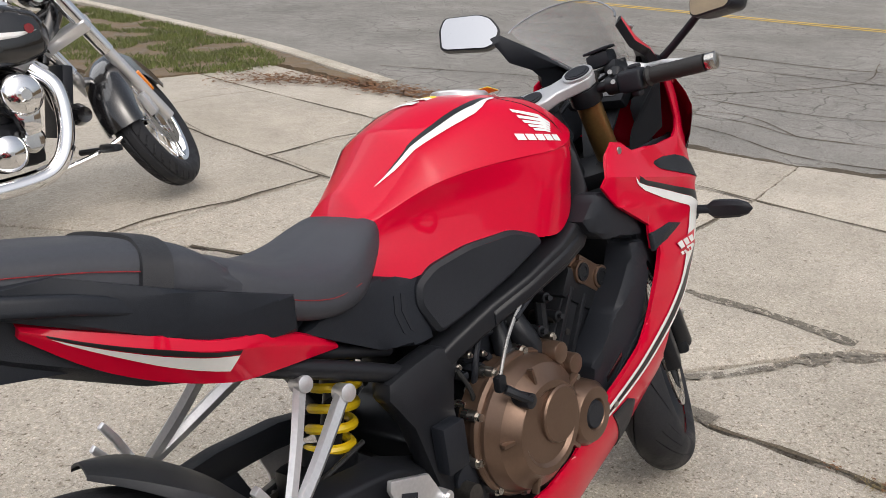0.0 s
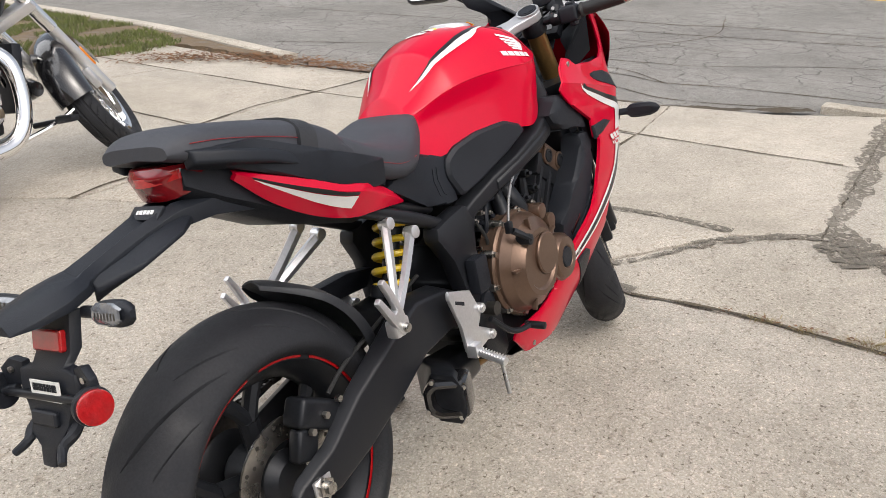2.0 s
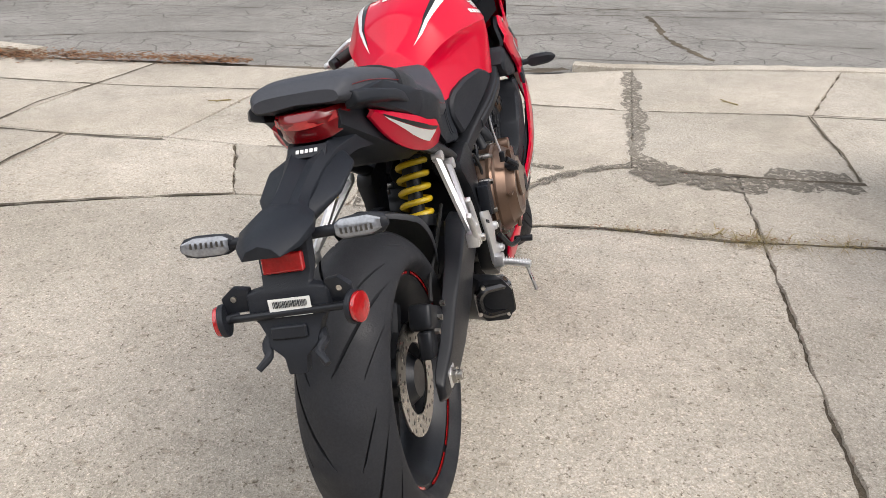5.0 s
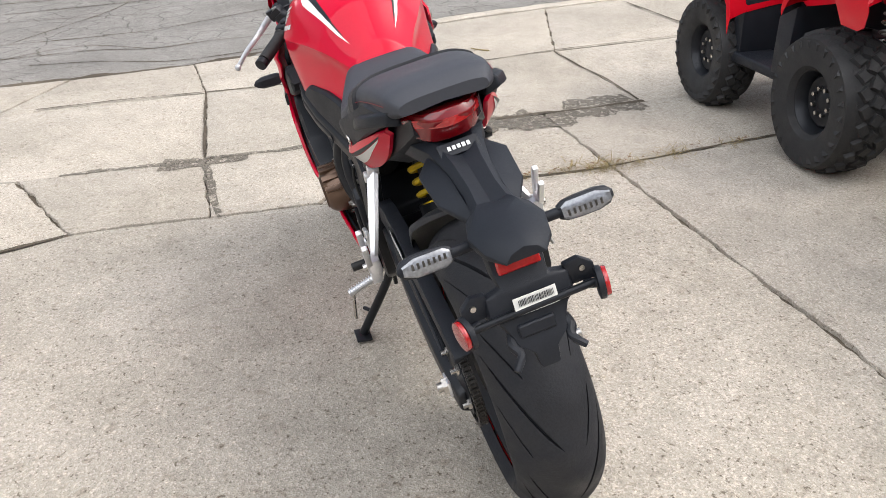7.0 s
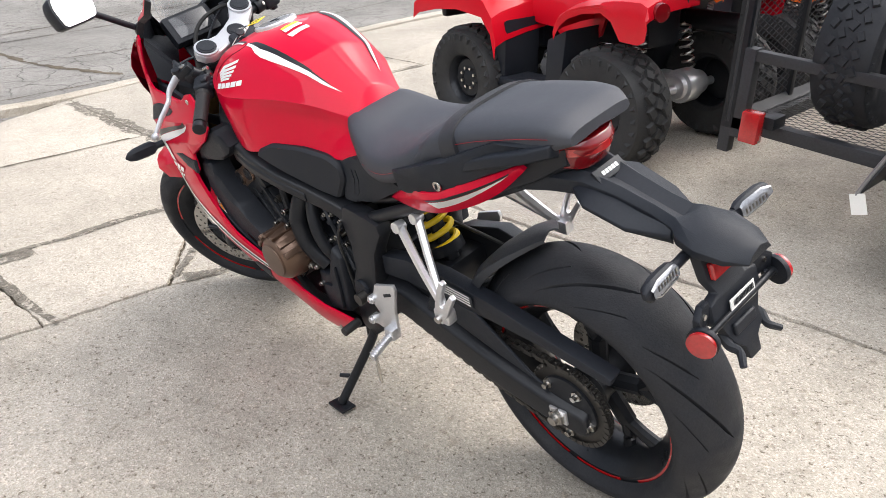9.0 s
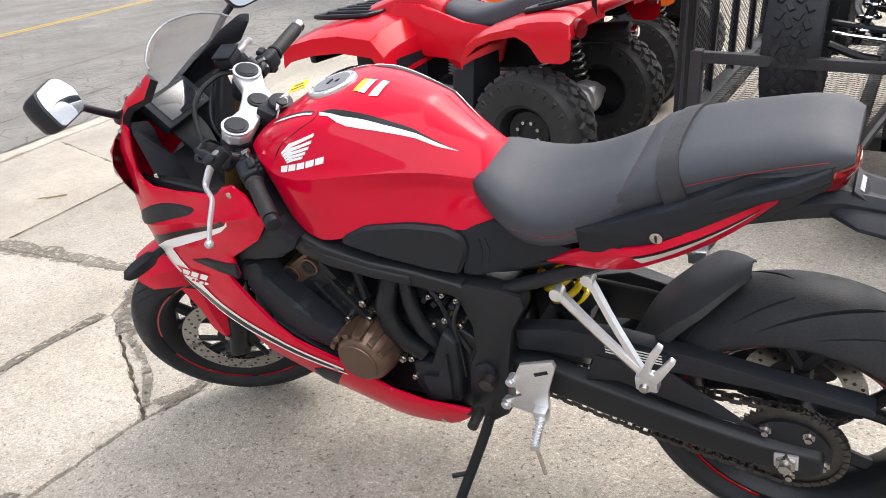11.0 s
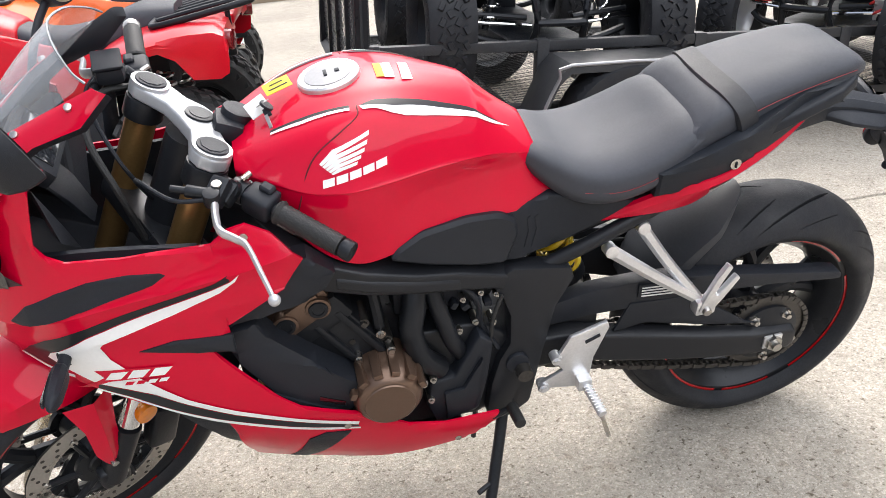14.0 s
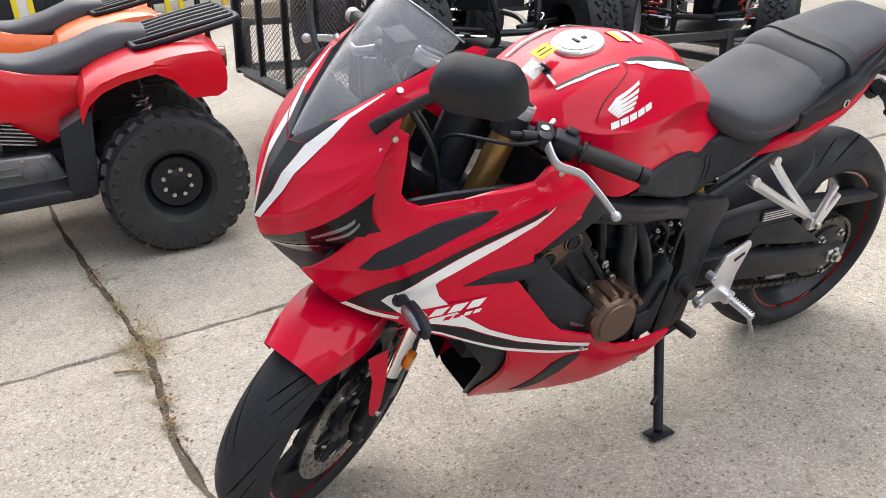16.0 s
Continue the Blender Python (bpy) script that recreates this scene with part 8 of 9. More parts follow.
def quad_bike(m, paint, label):
    """A utility quad bike facing +x, its rear axle over the origin; wheelbase 1.08 m."""
    q = thing("quad_bike", m, label, "quad bike", "quad bikes in the yard")
    for x, y, R, w in ((0, 0.410, 0.282, 0.240), (0, -0.410, 0.282, 0.240), (1.02, 0.405, 0.278, 0.20), (1.02, -0.405, 0.278, 0.20)):
        knobby(R, w, 5, 26, Matrix.Translation((x, y, R)) @ pose(0, 0, 0, 0, 0, 0 if y > 0 else 180), q, label="dusty knobby quad tyre", rimlabel="black steel rim", lug=(0.055, 0.045, 0.022), bolts=8)
    fy = lambda x, z: 0.20
    def fender(rows, t=0.012):
        bm = loft(rows, False, False)
        g = bmesh.ops.extrude_face_region(bm, geom=bm.faces[:], use_keep_orig=True)
        for v in g["geom"]:
            if isinstance(v, bmesh.types.BMVert):
                v.co.z -= t
        return bm
    for s in (1, -1):
        part("rear_fender", fender([[V(x, s * y, z) for y, z in ((0.16, zt + 0.015), (0.32, zt + 0.012), (0.44, zt), (0.495, zt - 0.018), (0.51, (zt + zo) / 2), (0.505, zo))] for x, zt, zo in ((-0.262, 0.740, 0.690), (-0.252, 0.785, 0.640), (-0.215, 0.802, 0.622), (-0.115, 0.802, 0.628), (-0.060, 0.798, 0.705), (0.0, 0.788, 0.738), (0.12, 0.765, 0.722), (0.20, 0.742, 0.695), (0.255, 0.715, 0.655), (0.282, 0.680, 0.610), (0.292, 0.640, 0.590))]), paint, q, "moulded rear fender", 25)
        part("front_fender", fender([[V(x, s * y, z) for y, z in ((0.14, z0 + 0.07), (0.30, z0 + 0.055), (0.45, z0 + 0.03), (0.515, z0 + 0.005), (0.525, z0 - 0.065))] for x, z0 in ((0.70, 0.50), (0.73, 0.63), (0.80, 0.712), (1.0, 0.735), (1.18, 0.722), (1.34, 0.69), (1.40, 0.655))]), paint, q, "moulded front fender", 25)
        part("side_panel", skin([(0.20, 0.70), (0.25, 0.56), (0.36, 0.50), (0.44, 0.47), (0.56, 0.57), (0.70, 0.585), (0.78, 0.52), (0.86, 0.53), (0.95, 0.72), (0.88, 0.84), (0.72, 0.83), (0.45, 0.74)], lambda x, z: 0.19 + 0.05 * math.sin(max(0, min(1, (0.86 - z) / 0.4)) * 2.2), 0, 0.02, 0.05, lip=0.01, side=s), paint, q, "moulded body side panel", 40)
        part("inner_guard", plate([(0.25, 0.62), (0.295, 0.29), (0.40, 0.28), (0.38, 0.56)], min(s * 0.22, s * 0.46), max(s * 0.22, s * 0.46), 0.01), BLACKPL, q, "black inner mud guard")
        part("inner_guard", plate([(0.70, 0.62), (0.72, 0.26), (0.78, 0.26), (0.80, 0.56)], min(s * 0.20, s * 0.44), max(s * 0.20, s * 0.44), 0.01), BLACKPL, q, "black inner mud guard")
        part("footwell", bevel(box((0.54, s * 0.36, 0.305), (0.46, 0.20, 0.05), 0.015)), BLACKPL, q, "black footwell")
        part("tail_light", rod((-0.235, s * 0.42, 0.745), (-0.280, s * 0.43, 0.742), 0.040, n=20, w=0.004), REDLENS, q, "round red tail light")
        part("shock", coil((0.03, s * 0.2, 0.34), (0.06, s * 0.16, 0.60), 0.03, 0.006, 7), STEEL, q, "coil spring shock")
        part("handle_grip", rod((0.70, s * 0.24, 1.0), (0.63, s * 0.38, 0.995), 0.017, n=12), GRIP, q)
        part("decal", skin([(0.985, 0.735), (0.945, 0.745), (0.90, 0.63), (0.94, 0.62)], lambda x, z: 0.246, 0.0, 0.0, 0.05, side=s), PAPER, q, "white warning label")
    st = curve1([-0.02, 0.12, 0.30, 0.48, 0.62, 0.74], [0.855, 0.865, 0.815, 0.79, 0.825, 0.88])
    sl = curve1([-0.02, 0.12, 0.30, 0.48, 0.62, 0.74], [0.76, 0.75, 0.70, 0.69, 0.71, 0.77])
    sw = curve1([-0.02, 0.12, 0.30, 0.48, 0.62, 0.74], [0.12, 0.16, 0.17, 0.155, 0.12, 0.09])
    part("seat", cushion([-0.02, 0.74], st, sl, sw), SEATV, q, "long black vinyl seat")
    part("tank_cover", bevel(loft([[V(x, w, z0), V(x, w * 0.8, z1 - 0.03), V(x, w * 0.4, z1), V(x, -w * 0.4, z1), V(x, -w * 0.8, z1 - 0.03), V(x, -w, z0)] for x, w, z0, z1 in ((0.62, 0.17, 0.70, 0.84), (0.74, 0.19, 0.70, 0.90), (0.90, 0.19, 0.72, 0.885), (1.10, 0.17, 0.70, 0.83), (1.32, 0.15, 0.64, 0.74), (1.40, 0.13, 0.56, 0.66))]), 0.01), paint, q, "moulded tank and nose cover")
    part("rear_deck", bevel(box((-0.12, 0, 0.785), (0.30, 0.40, 0.05), 0.02)), paint, q)
    for name, x0, x1, z, hw, d in (("rear_rack", -0.37, 0.05, 0.838, 0.34, 0.036), ("front_rack", 0.98, 1.36, 0.80, 0.30, 0.0)):
        rack = part(name, tube([(x0, hw * 0.8, z + d), (x0, -hw * 0.8, z + d), (x0 + 0.04, -hw, z + d * 0.7), (x1 - 0.06, -hw, z - d * 0.8), (x1, -hw * 0.7, z - d), (x1, hw * 0.7, z - d), (x1 - 0.06, hw, z - d * 0.8), (x0 + 0.04, hw, z + d * 0.7), (x0, hw * 0.8, z + d)], 0.0135, 10, 4), BLACKMT, q, "black tubular cargo rack")
        for k in range(5):
            y = hw * (-0.66 + 0.33 * k)
            part("rack_bar", tube([(x0, y, z + d), ((x0 + x1) / 2, y, z + 0.004), (x1, y * 0.85, z - d)], 0.012, 8, 3), BLACKMT, rack)
        for s in (1, -1):
            part("rack_stay", rod((x0 + 0.12, s * hw * 0.7, z - 0.10), (x0 + 0.12, s * hw * 0.7, z), 0.011, n=10), BLACKMT, rack)
    part("handlebar", tube([(0.63, 0.38, 0.995), (0.72, 0.2, 1.0), (0.80, 0.07, 0.93), (0.80, -0.07, 0.93), (0.72, -0.2, 1.0), (0.63, -0.38, 0.995)], 0.012, 10, 5), BLACKMT, q, "black handlebar")
    part("meter", box((0.80, 0, 0.955), (0.12, 0.14, 0.07), 0.02), BLACKPL, q)
    part("headlight_panel", bevel(box((1.40, 0, 0.62), (0.05, 0.62, 0.13), 0.02)), BLACKPL, q, "black headlight panel")
    for k in range(9):
        part("cooling_fin", box((0.56, 0, 0.46 + 0.016 * k), (0.15 - 0.003 * k, 0.26, 0.006), 0.001, (0, -12, 0)), ALU, q)
    part("engine", join(box((0.56, 0, 0.35), (0.36, 0.30, 0.16), 0.03), box((0.56, 0, 0.48), (0.12, 0.2, 0.2), 0.02), rod((0.50, 0.12, 0.35), (0.50, 0.19, 0.35), 0.085, n=28, w=0.01)), GREYPL, q, "grey engine with cooling fins")
    part("engine_cover", bevel(plate([(0.40, 0.30), (0.44, 0.42), (0.66, 0.43), (0.71, 0.35), (0.66, 0.28)], 0.17, 0.205, 0.012)), CAPGREY, q, "cast metal engine cover")
    for bx, bz in ((0.415, 0.31), (0.45, 0.405), (0.55, 0.41), (0.65, 0.41), (0.695, 0.355), (0.655, 0.295), (0.55, 0.29)):
        part("cover_bolt", rod((bx, 0.20, bz), (bx, 0.212, bz), 0.009, n=8, w=0.001), STEEL, q)
    part("cover_ring", rod((0.52, 0.20, 0.355), (0.52, 0.216, 0.355), 0.045, n=24, w=0.004), CAPGREY, q)
    part("cover_rib", box((0.61, 0.205, 0.355), (0.10, 0.012, 0.012), 0.003), CAPGREY, q)
    part("cover_rib", box((0.61, 0.205, 0.385), (0.08, 0.012, 0.010), 0.003), CAPGREY, q)
    part("axle", join(rod((0, -0.34, 0.29), (0, 0.34, 0.29), 0.022, n=14), rod((0, -0.24, 0.30), (0, -0.04, 0.30), 0.062, n=24, w=0.012), rod((0, -0.17, 0.30), (0, -0.07, 0.30), 0.085, n=24, w=0.012), box((0.08, -0.11, 0.31), (0.16, 0.10, 0.10), 0.02)), ALU, q, "cast rear axle housing")
    part("front_axle", box((1.0, 0, 0.36), (0.2, 0.22, 0.14), 0.02), BLACKMT, q)
    for s in (1, -1):
        part("axle_shaft", tube([(0.95, s * 0.1, 0.32), (1.0, s * 0.3, 0.28)], 0.015, 8, 2), BLACKMT, q)
    part("chassis", box((0.55, 0, 0.24), (1.0, 0.22, 0.06), 0.02), BLACKPL, q, "black chassis")
    part("rear_frame", box((0.22, 0, 0.61), (0.36, 0.24, 0.22), 0.03), BLACKPL, q, "black rear frame housing")
    part("front_frame", box((1.0, 0, 0.55), (0.5, 0.26, 0.25), 0.03), BLACKPL, q, "black front frame housing")
    ex = part("muffler", rod((-0.20, -0.27, 0.60), (0.14, -0.25, 0.60), 0.050, n=20, w=0.015), BLACKMT, q, "black exhaust muffler")
    part("muffler_end", rod((-0.235, -0.272, 0.60), (-0.195, -0.27, 0.60), 0.028, n=18, w=0.004), CHROME, ex, "bright exhaust outlet")
    return q


quad_bike(pose(1.352, -2.28, 0, 0, 0, -5), REDPL, "red utility quad bike with black racks and knobby tyres")
quad_bike(pose(1.335, -3.72, 0, 0, 0, -2), ORANGE, "orange utility quad bike parked beside a red one")

# ---- open mesh trailer, nose down
def mesh_panel(w, h, m, cell=0.045, wire=0.0022):
    """Expanded-metal mesh of diamond strands in the local x-y plane."""
    verts, faces = [], []
    def strand(a, b):
        a, b = Vector(a), Vector(b)
        d = (b - a).normalized()
        s = Vector((-d.y, d.x, 0)) * wire
        k = len(verts)
        for p in (a, b):
            for o in (s + Vector((0, 0, wire * 0.6)), -s + Vector((0, 0, wire * 0.6)), -s - Vector((0, 0, wire * 0.6)), s - Vector((0, 0, wire * 0.6))):
                verts.append(tuple(m @ (p + o)))
        for i in range(4):
            faces.append((k + i, k + (i + 1) % 4, k + 4 + (i + 1) % 4, k + 4 + i))
    slope = 0.5
    for sgn in (1, -1):
        c = -slope * w if sgn > 0 else 0.0
        end = h if sgn > 0 else h + slope * w
        step = cell * 0.56
        v = c
        while v < end:
            x0, x1 = 0.0, w
            y0, y1 = v, v + sgn * slope * w
            def at(y):
                return (y - v) / (sgn * slope)
            xs = sorted((max(0, min(w, at(0))), max(0, min(w, at(h)))))
            if xs[1] - xs[0] > 1e-3:
                strand((xs[0], v + sgn * slope * xs[0], 0), (xs[1], v + sgn * slope * xs[1], 0))
            v += step
    me = bpy.data.meshes.new("tmp")
    me.from_pydata(verts, [], faces)
    bm = bmesh.new()
    bm.from_mesh(me)
    bpy.data.meshes.remove(me)
    return bm


TM = Matrix.Translation((0.62, -1.65, 0.40)) @ pose(0, 0, 0, 0, -4.6, 0)
trailer = thing("utility_trailer", TM, "black open utility trailer with mesh floor and raised ramp gate", "trailer")
LT, WT = 3.4, 1.75
bar = lambda a, b, s=0.05: join(box(tuple((Vector(a) + Vector(b)) / 2), tuple(max(s, abs(Vector(b)[i] - Vector(a)[i]) + (s if abs(Vector(b)[i] - Vector(a)[i]) > 1e-6 else 0)) for i in range(3)), 0.004))
for y in (0, -WT):
    part("side_rail", bar((0, y, 0.26), (-LT, y, 0.26), 0.040), TRAILBK, trailer, "black steel side rail")
    part("side_rail", bar((0, y, 0.0), (-LT, y, 0.0), 0.05), TRAILBK, trailer, "black steel lower rail")
    for k in range(6):
        part("stake", bar((-LT * k / 5, y, 0.0), (-LT * k / 5, y, 0.26), 0.05), TRAILBK, trailer)
for k in range(7):
    x = -LT * k / 6
    part("cross_member", bar((x, 0, -0.03), (x, -WT, -0.03), 0.05), TRAILBK, trailer)
part("mesh_floor", mesh_panel(LT, WT, pose(0, 0, 0.012, 0, 0, 180), 0.06, 0.0011), TRAILBK, trailer, "expanded metal mesh floor")
gate = part("ramp_gate", tube([(0.04, 0, 0.0), (0.04, 0, 1.45), (0.04, -WT, 1.45), (0.04, -WT, 0.0), (0.04, 0, 0.0)], 0.032, 4, 1), TRAILBK, trailer, "upright black ramp gate")
for k in (0, 1, 2, 3, 4):
    part("gate_bar", bar((0.04, -WT * k / 4, 0.0), (0.04, -WT * k / 4, 1.45), 0.05 if k in (0, 4) else 0.032), BLACKMT, gate)
part("gate_bar", bar((0.04, -0.03, 0.7), (0.04, -WT + 0.03, 0.7), 0.032), BLACKMT, gate)
part("gate_mesh", mesh_panel(WT, 1.45, pose(0.04, 0, 0, 90, 0, -90), 0.05, 0.0014), BLACKMT, gate, "expanded metal gate mesh")
part("gate_foot", bar((0.045, 0.0, -0.10), (0.045, 0.0, 0.0), 0.045), TRAILBK, trailer)
lamp = part("tail_lamp", box((-0.112, 0.13, 0.04), (0.070, 0.05, 0.115), 0.008), REDREFL, trailer, "red rectangular trailer tail lamp")
part("lamp_bracket", box((-0.155, 0.07, 0.06), (0.06, 0.09, 0.045), 0.006), BLACKMT, lamp)
ARCH = [(-0.57, -0.03), (-0.60, 0.05), (-0.665, 0.19), (-0.71, 0.235), (-1.21, 0.235), (-1.255, 0.19), (-1.32, 0.05), (-1.35, -0.03)]
fend = part("fender", bevel(loft([[V(x, 0.03, z), V(x, 0.27, z), V(x, 0.275, z - 0.035), V(x, 0.265, z - 0.035), V(x, 0.26, z - 0.012), V(x, 0.03, z - 0.012)] for x, z in ARCH]), 0.004), TRAILBK, trailer, "black steel wheel fender")
# grey tube stands in for the reflection on the rolled edge
part("fender_glint", tube([(x, 0.272, z - 0.004) for x, z in ARCH], 0.007, 8, 2), CAPGREY, fend, "grey strip for the reflection along the fender's rolled edge")
part("fender_label", box((-0.585, 0.277, -0.06), (0.05, 0.002, 0.07), 0, (0, 20, 0)), PAPER, fend, "white sticker")
knobby(0.28, 0.17, 3, 40, TM.inverted() @ Matrix.Translation((-0.34, -1.45, 0.28)), trailer, RUBBER, 0.16, ALUWH, "plain black trailer tyre", "silver trailer rim", (0.03, 0.03, 0.004), 5)
knobby(0.28, 0.17, 3, 40, TM.inverted() @ Matrix.Translation((-0.34, -3.52, 0.28)) @ pose(0, 0, 0, 0, 0, 180), trailer, RUBBER, 0.16, ALUWH, "plain black trailer tyre", "silver trailer rim", (0.03, 0.03, 0.004), 5)
part("tongue", join(tube([(-LT, -0.1, -0.03), (-LT - 1.1, -WT / 2, -0.03)], 0.035, 4, 1), tube([(-LT, -WT + 0.1, -0.03), (-LT - 1.1, -WT / 2, -0.03)], 0.035, 4, 1)), TRAILBK, trailer, "black trailer tongue")


def buggy(m, name, label, body, springs, rim, width=0.92, R=0.29, tyre_w=0.20):
    """A small off-road buggy facing +x in its own frame, on four knobby tyres."""
    b = thing(name, m, label, "buggy", "buggies on the trailer")
    for x in (0.0, -1.05):
        for s in (1, -1):
            knobby(R, tyre_w, 6, 30, Matrix.Translation((x, s * width / 2, R)) @ pose(0, 0, 0, 0, 0, 0 if s > 0 else 180), b, RUBBER, 0.13, rim, "black knobby buggy tyre", "buggy wheel rim", (0.038, 0.026, 0.016))
            part("control_arm", tube([(x - 0.03, s * 0.10, 0.20), (x, s * 0.24, 0.22), (x, s * (width / 2 - 0.1), 0.26)], 0.016, 8, 3), BLACKMT, b, "black tubular control arm")
            part("control_arm", tube([(x + 0.05, s * 0.10, 0.32), (x, s * (width / 2 - 0.1), 0.34)], 0.013, 8, 2), BLACKMT, b)
            part("tie_rod", rod((x + 0.06, s * 0.08, 0.29), (x + 0.03, s * (width / 2 - 0.09), 0.31), 0.008, n=8), CHROME, b)
            part("coil_spring", coil((x + 0.01, s * 0.26, 0.30), (x - 0.05, s * 0.15, 0.66), 0.034, 0.0065, 8), springs, b, "coil-over spring")
            part("damper", rod((x + 0.01, s * 0.27, 0.27), (x - 0.05, s * 0.145, 0.70), 0.016, n=10), BLACKMT, b)
    part("bumper", join(tube([(0.12, 0.12, 0.20), (0.20, 0.10, 0.32), (0.16, 0.13, 0.52), (0.10, 0.13, 0.62)], 0.016, 8, 4), tube([(0.12, -0.12, 0.20), (0.20, -0.10, 0.32), (0.16, -0.13, 0.52), (0.10, -0.13, 0.62)], 0.016, 8, 4), tube([(0.20, 0.10, 0.32), (0.21, 0, 0.32), (0.20, -0.10, 0.32)], 0.016, 8, 3), tube([(0.16, 0.13, 0.52), (0.17, 0, 0.52), (0.16, -0.13, 0.52)], 0.016, 8, 3)), BLACKMT, b, "black tubular front bumper")
    part("nose", bevel(loft([[V(x, w, z0), V(x, w, z1 - 0.03), V(x, w * 0.5, z1), V(x, -w * 0.5, z1), V(x, -w, z1 - 0.03), V(x, -w, z0)] for x, w, z0, z1 in ((0.10, 0.10, 0.42, 0.60), (-0.05, 0.17, 0.40, 0.74), (-0.30, 0.21, 0.38, 0.82), (-0.5, 0.2, 0.36, 0.72))]), 0.01), body, b, "moulded nose")
    part("floor_pan", box((-0.55, 0, 0.20), (1.2, 0.36, 0.06), 0.015), BLACKPL, b)
    part("seat", bevel(join(box((-0.70, 0, 0.42), (0.35, 0.34, 0.10), 0.03), box((-0.88, 0, 0.62), (0.10, 0.34, 0.36), 0.03, (0, -12, 0)))), SEATV, b, "black bucket seat")
    part("motor", box((-1.05, 0, 0.34), (0.3, 0.3, 0.24), 0.02), GREYPL, b)
    for s in (1, -1):
        part("side_bar", tube([(0.0, s * 0.2, 0.30), (-0.3, s * 0.30, 0.34), (-0.8, s * 0.30, 0.36), (-1.1, s * 0.2, 0.5)], 0.016, 8, 4), BLACKMT, b, "black tubular side bar")
        part("roll_bar", tube([(-0.35, s * 0.25, 0.36), (-0.55, s * 0.26, 0.9), (-0.95, s * 0.24, 1.05), (-1.1, s * 0.22, 0.5)], 0.016, 8, 5), BLACKMT, b, "black tubular roll bar")
    return b


buggy(TM @ pose(-0.78, -0.26, 0.015, 0, 0, 90), "off_road_buggy", "black off-road buggy with chrome springs parked on the trailer", BLACKPL, CHROME, BLACKMT)
buggy(TM @ pose(-2.12, -0.30, 0.015, 0, 0, 38), "off_road_buggy", "yellow off-road buggy with red springs on the trailer", YELPL, REDSPR, ALUWH, 0.8, 0.25, 0.18)
part_ = part("tow_hook", join(tube([(0, -0.045, 0), (0, -0.04, 0.10), (0, 0, 0.15), (0, 0.04, 0.10), (0, 0.045, 0)], 0.010, 8, 5), box((0, 0, 0.02), (0.012, 0.10, 0.09), 0.004)), ALUWH, trailer, "white metal hook")
part_.data.transform(TM.inverted() @ Matrix.Translation((-1.69, -1.72, 0.53)) @ pose(0, 0, 0, 0, 12, 60))
part("hook_stay", rod(TM.inverted() @ V(-1.69, -1.72, 0.20), TM.inverted() @ V(-1.69, -1.72, 0.55), 0.012, n=8), TRAILBK, trailer)

# ---- black cruiser with chrome
CM = Matrix.Translation((1.02, 2.78, 0)) @ pose(0, 0, 0, 0, 0, 5) @ pose(0, 0, 0, -9, 0, 0)
cr = thing("cruiser_motorcycle", CM, "black cruiser motorcycle with chrome engine and exhaust", "motorcycle")
ca = Vector((-0.60, 0, 0.80)).normalized()
CF = V(0.725, -0.06, 0.335)
CST = Matrix.Translation(CF + ca * 0.75) @ Matrix.Rotation(radians(46), 4, ca) @ Matrix.Translation(-(CF + ca * 0.75))
def turned(name, bm, material, parent, label="", angle=38):
    return part(name, move(bm, CST), material, parent, label, angle)
def block_grooves(th, s):
    a = (th * 38 + abs(s) * 1.3) % 1
    return 0.006 if (0.3 < abs(s) < 0.85 and a < 0.14) or abs(abs(s) - 0.28) < 0.04 else 0.0
cw = turned("front_wheel", move(lathe([(0.215, -0.045), (0.232, -0.05), (0.232, -0.042), (0.205, -0.02), (0.205, 0.02), (0.232, 0.042), (0.232, 0.05), (0.215, 0.045), (0.195, 0.015), (0.195, -0.015)], 72, close=True), Matrix.Translation(CF)), CHROME, cr, "chrome-rimmed front wheel")
turned("tyre", move(tyre_mesh(0.335, 0.13, 0.075, 0.232, block_grooves, 0, 300, 32), Matrix.Translation(CF)), RUBBER, cw, "black cruiser tyre", 30)
turned("hub", move(lathe([(0.0, -0.06), (0.045, -0.06), (0.045, 0.06), (0.0, 0.06)], 24), Matrix.Translation(CF)), CHROME, cw)
for k in range(20):
    a = 2 * math.pi * k / 20
    turned("spoke", rod(CF + V(0.04 * math.cos(a), 0.02 * (-1) ** k, 0.04 * math.sin(a)), CF + V(0.205 * math.cos(a + 0.2), 0, 0.205 * math.sin(a + 0.2)), 0.003, n=6), CHROME, cw)
turned("brake_disc", move(brake_disc(0.09, 0.14, -0.062, 0.006, 24), Matrix.Translation(CF)), [STEEL, DARKST], cw)
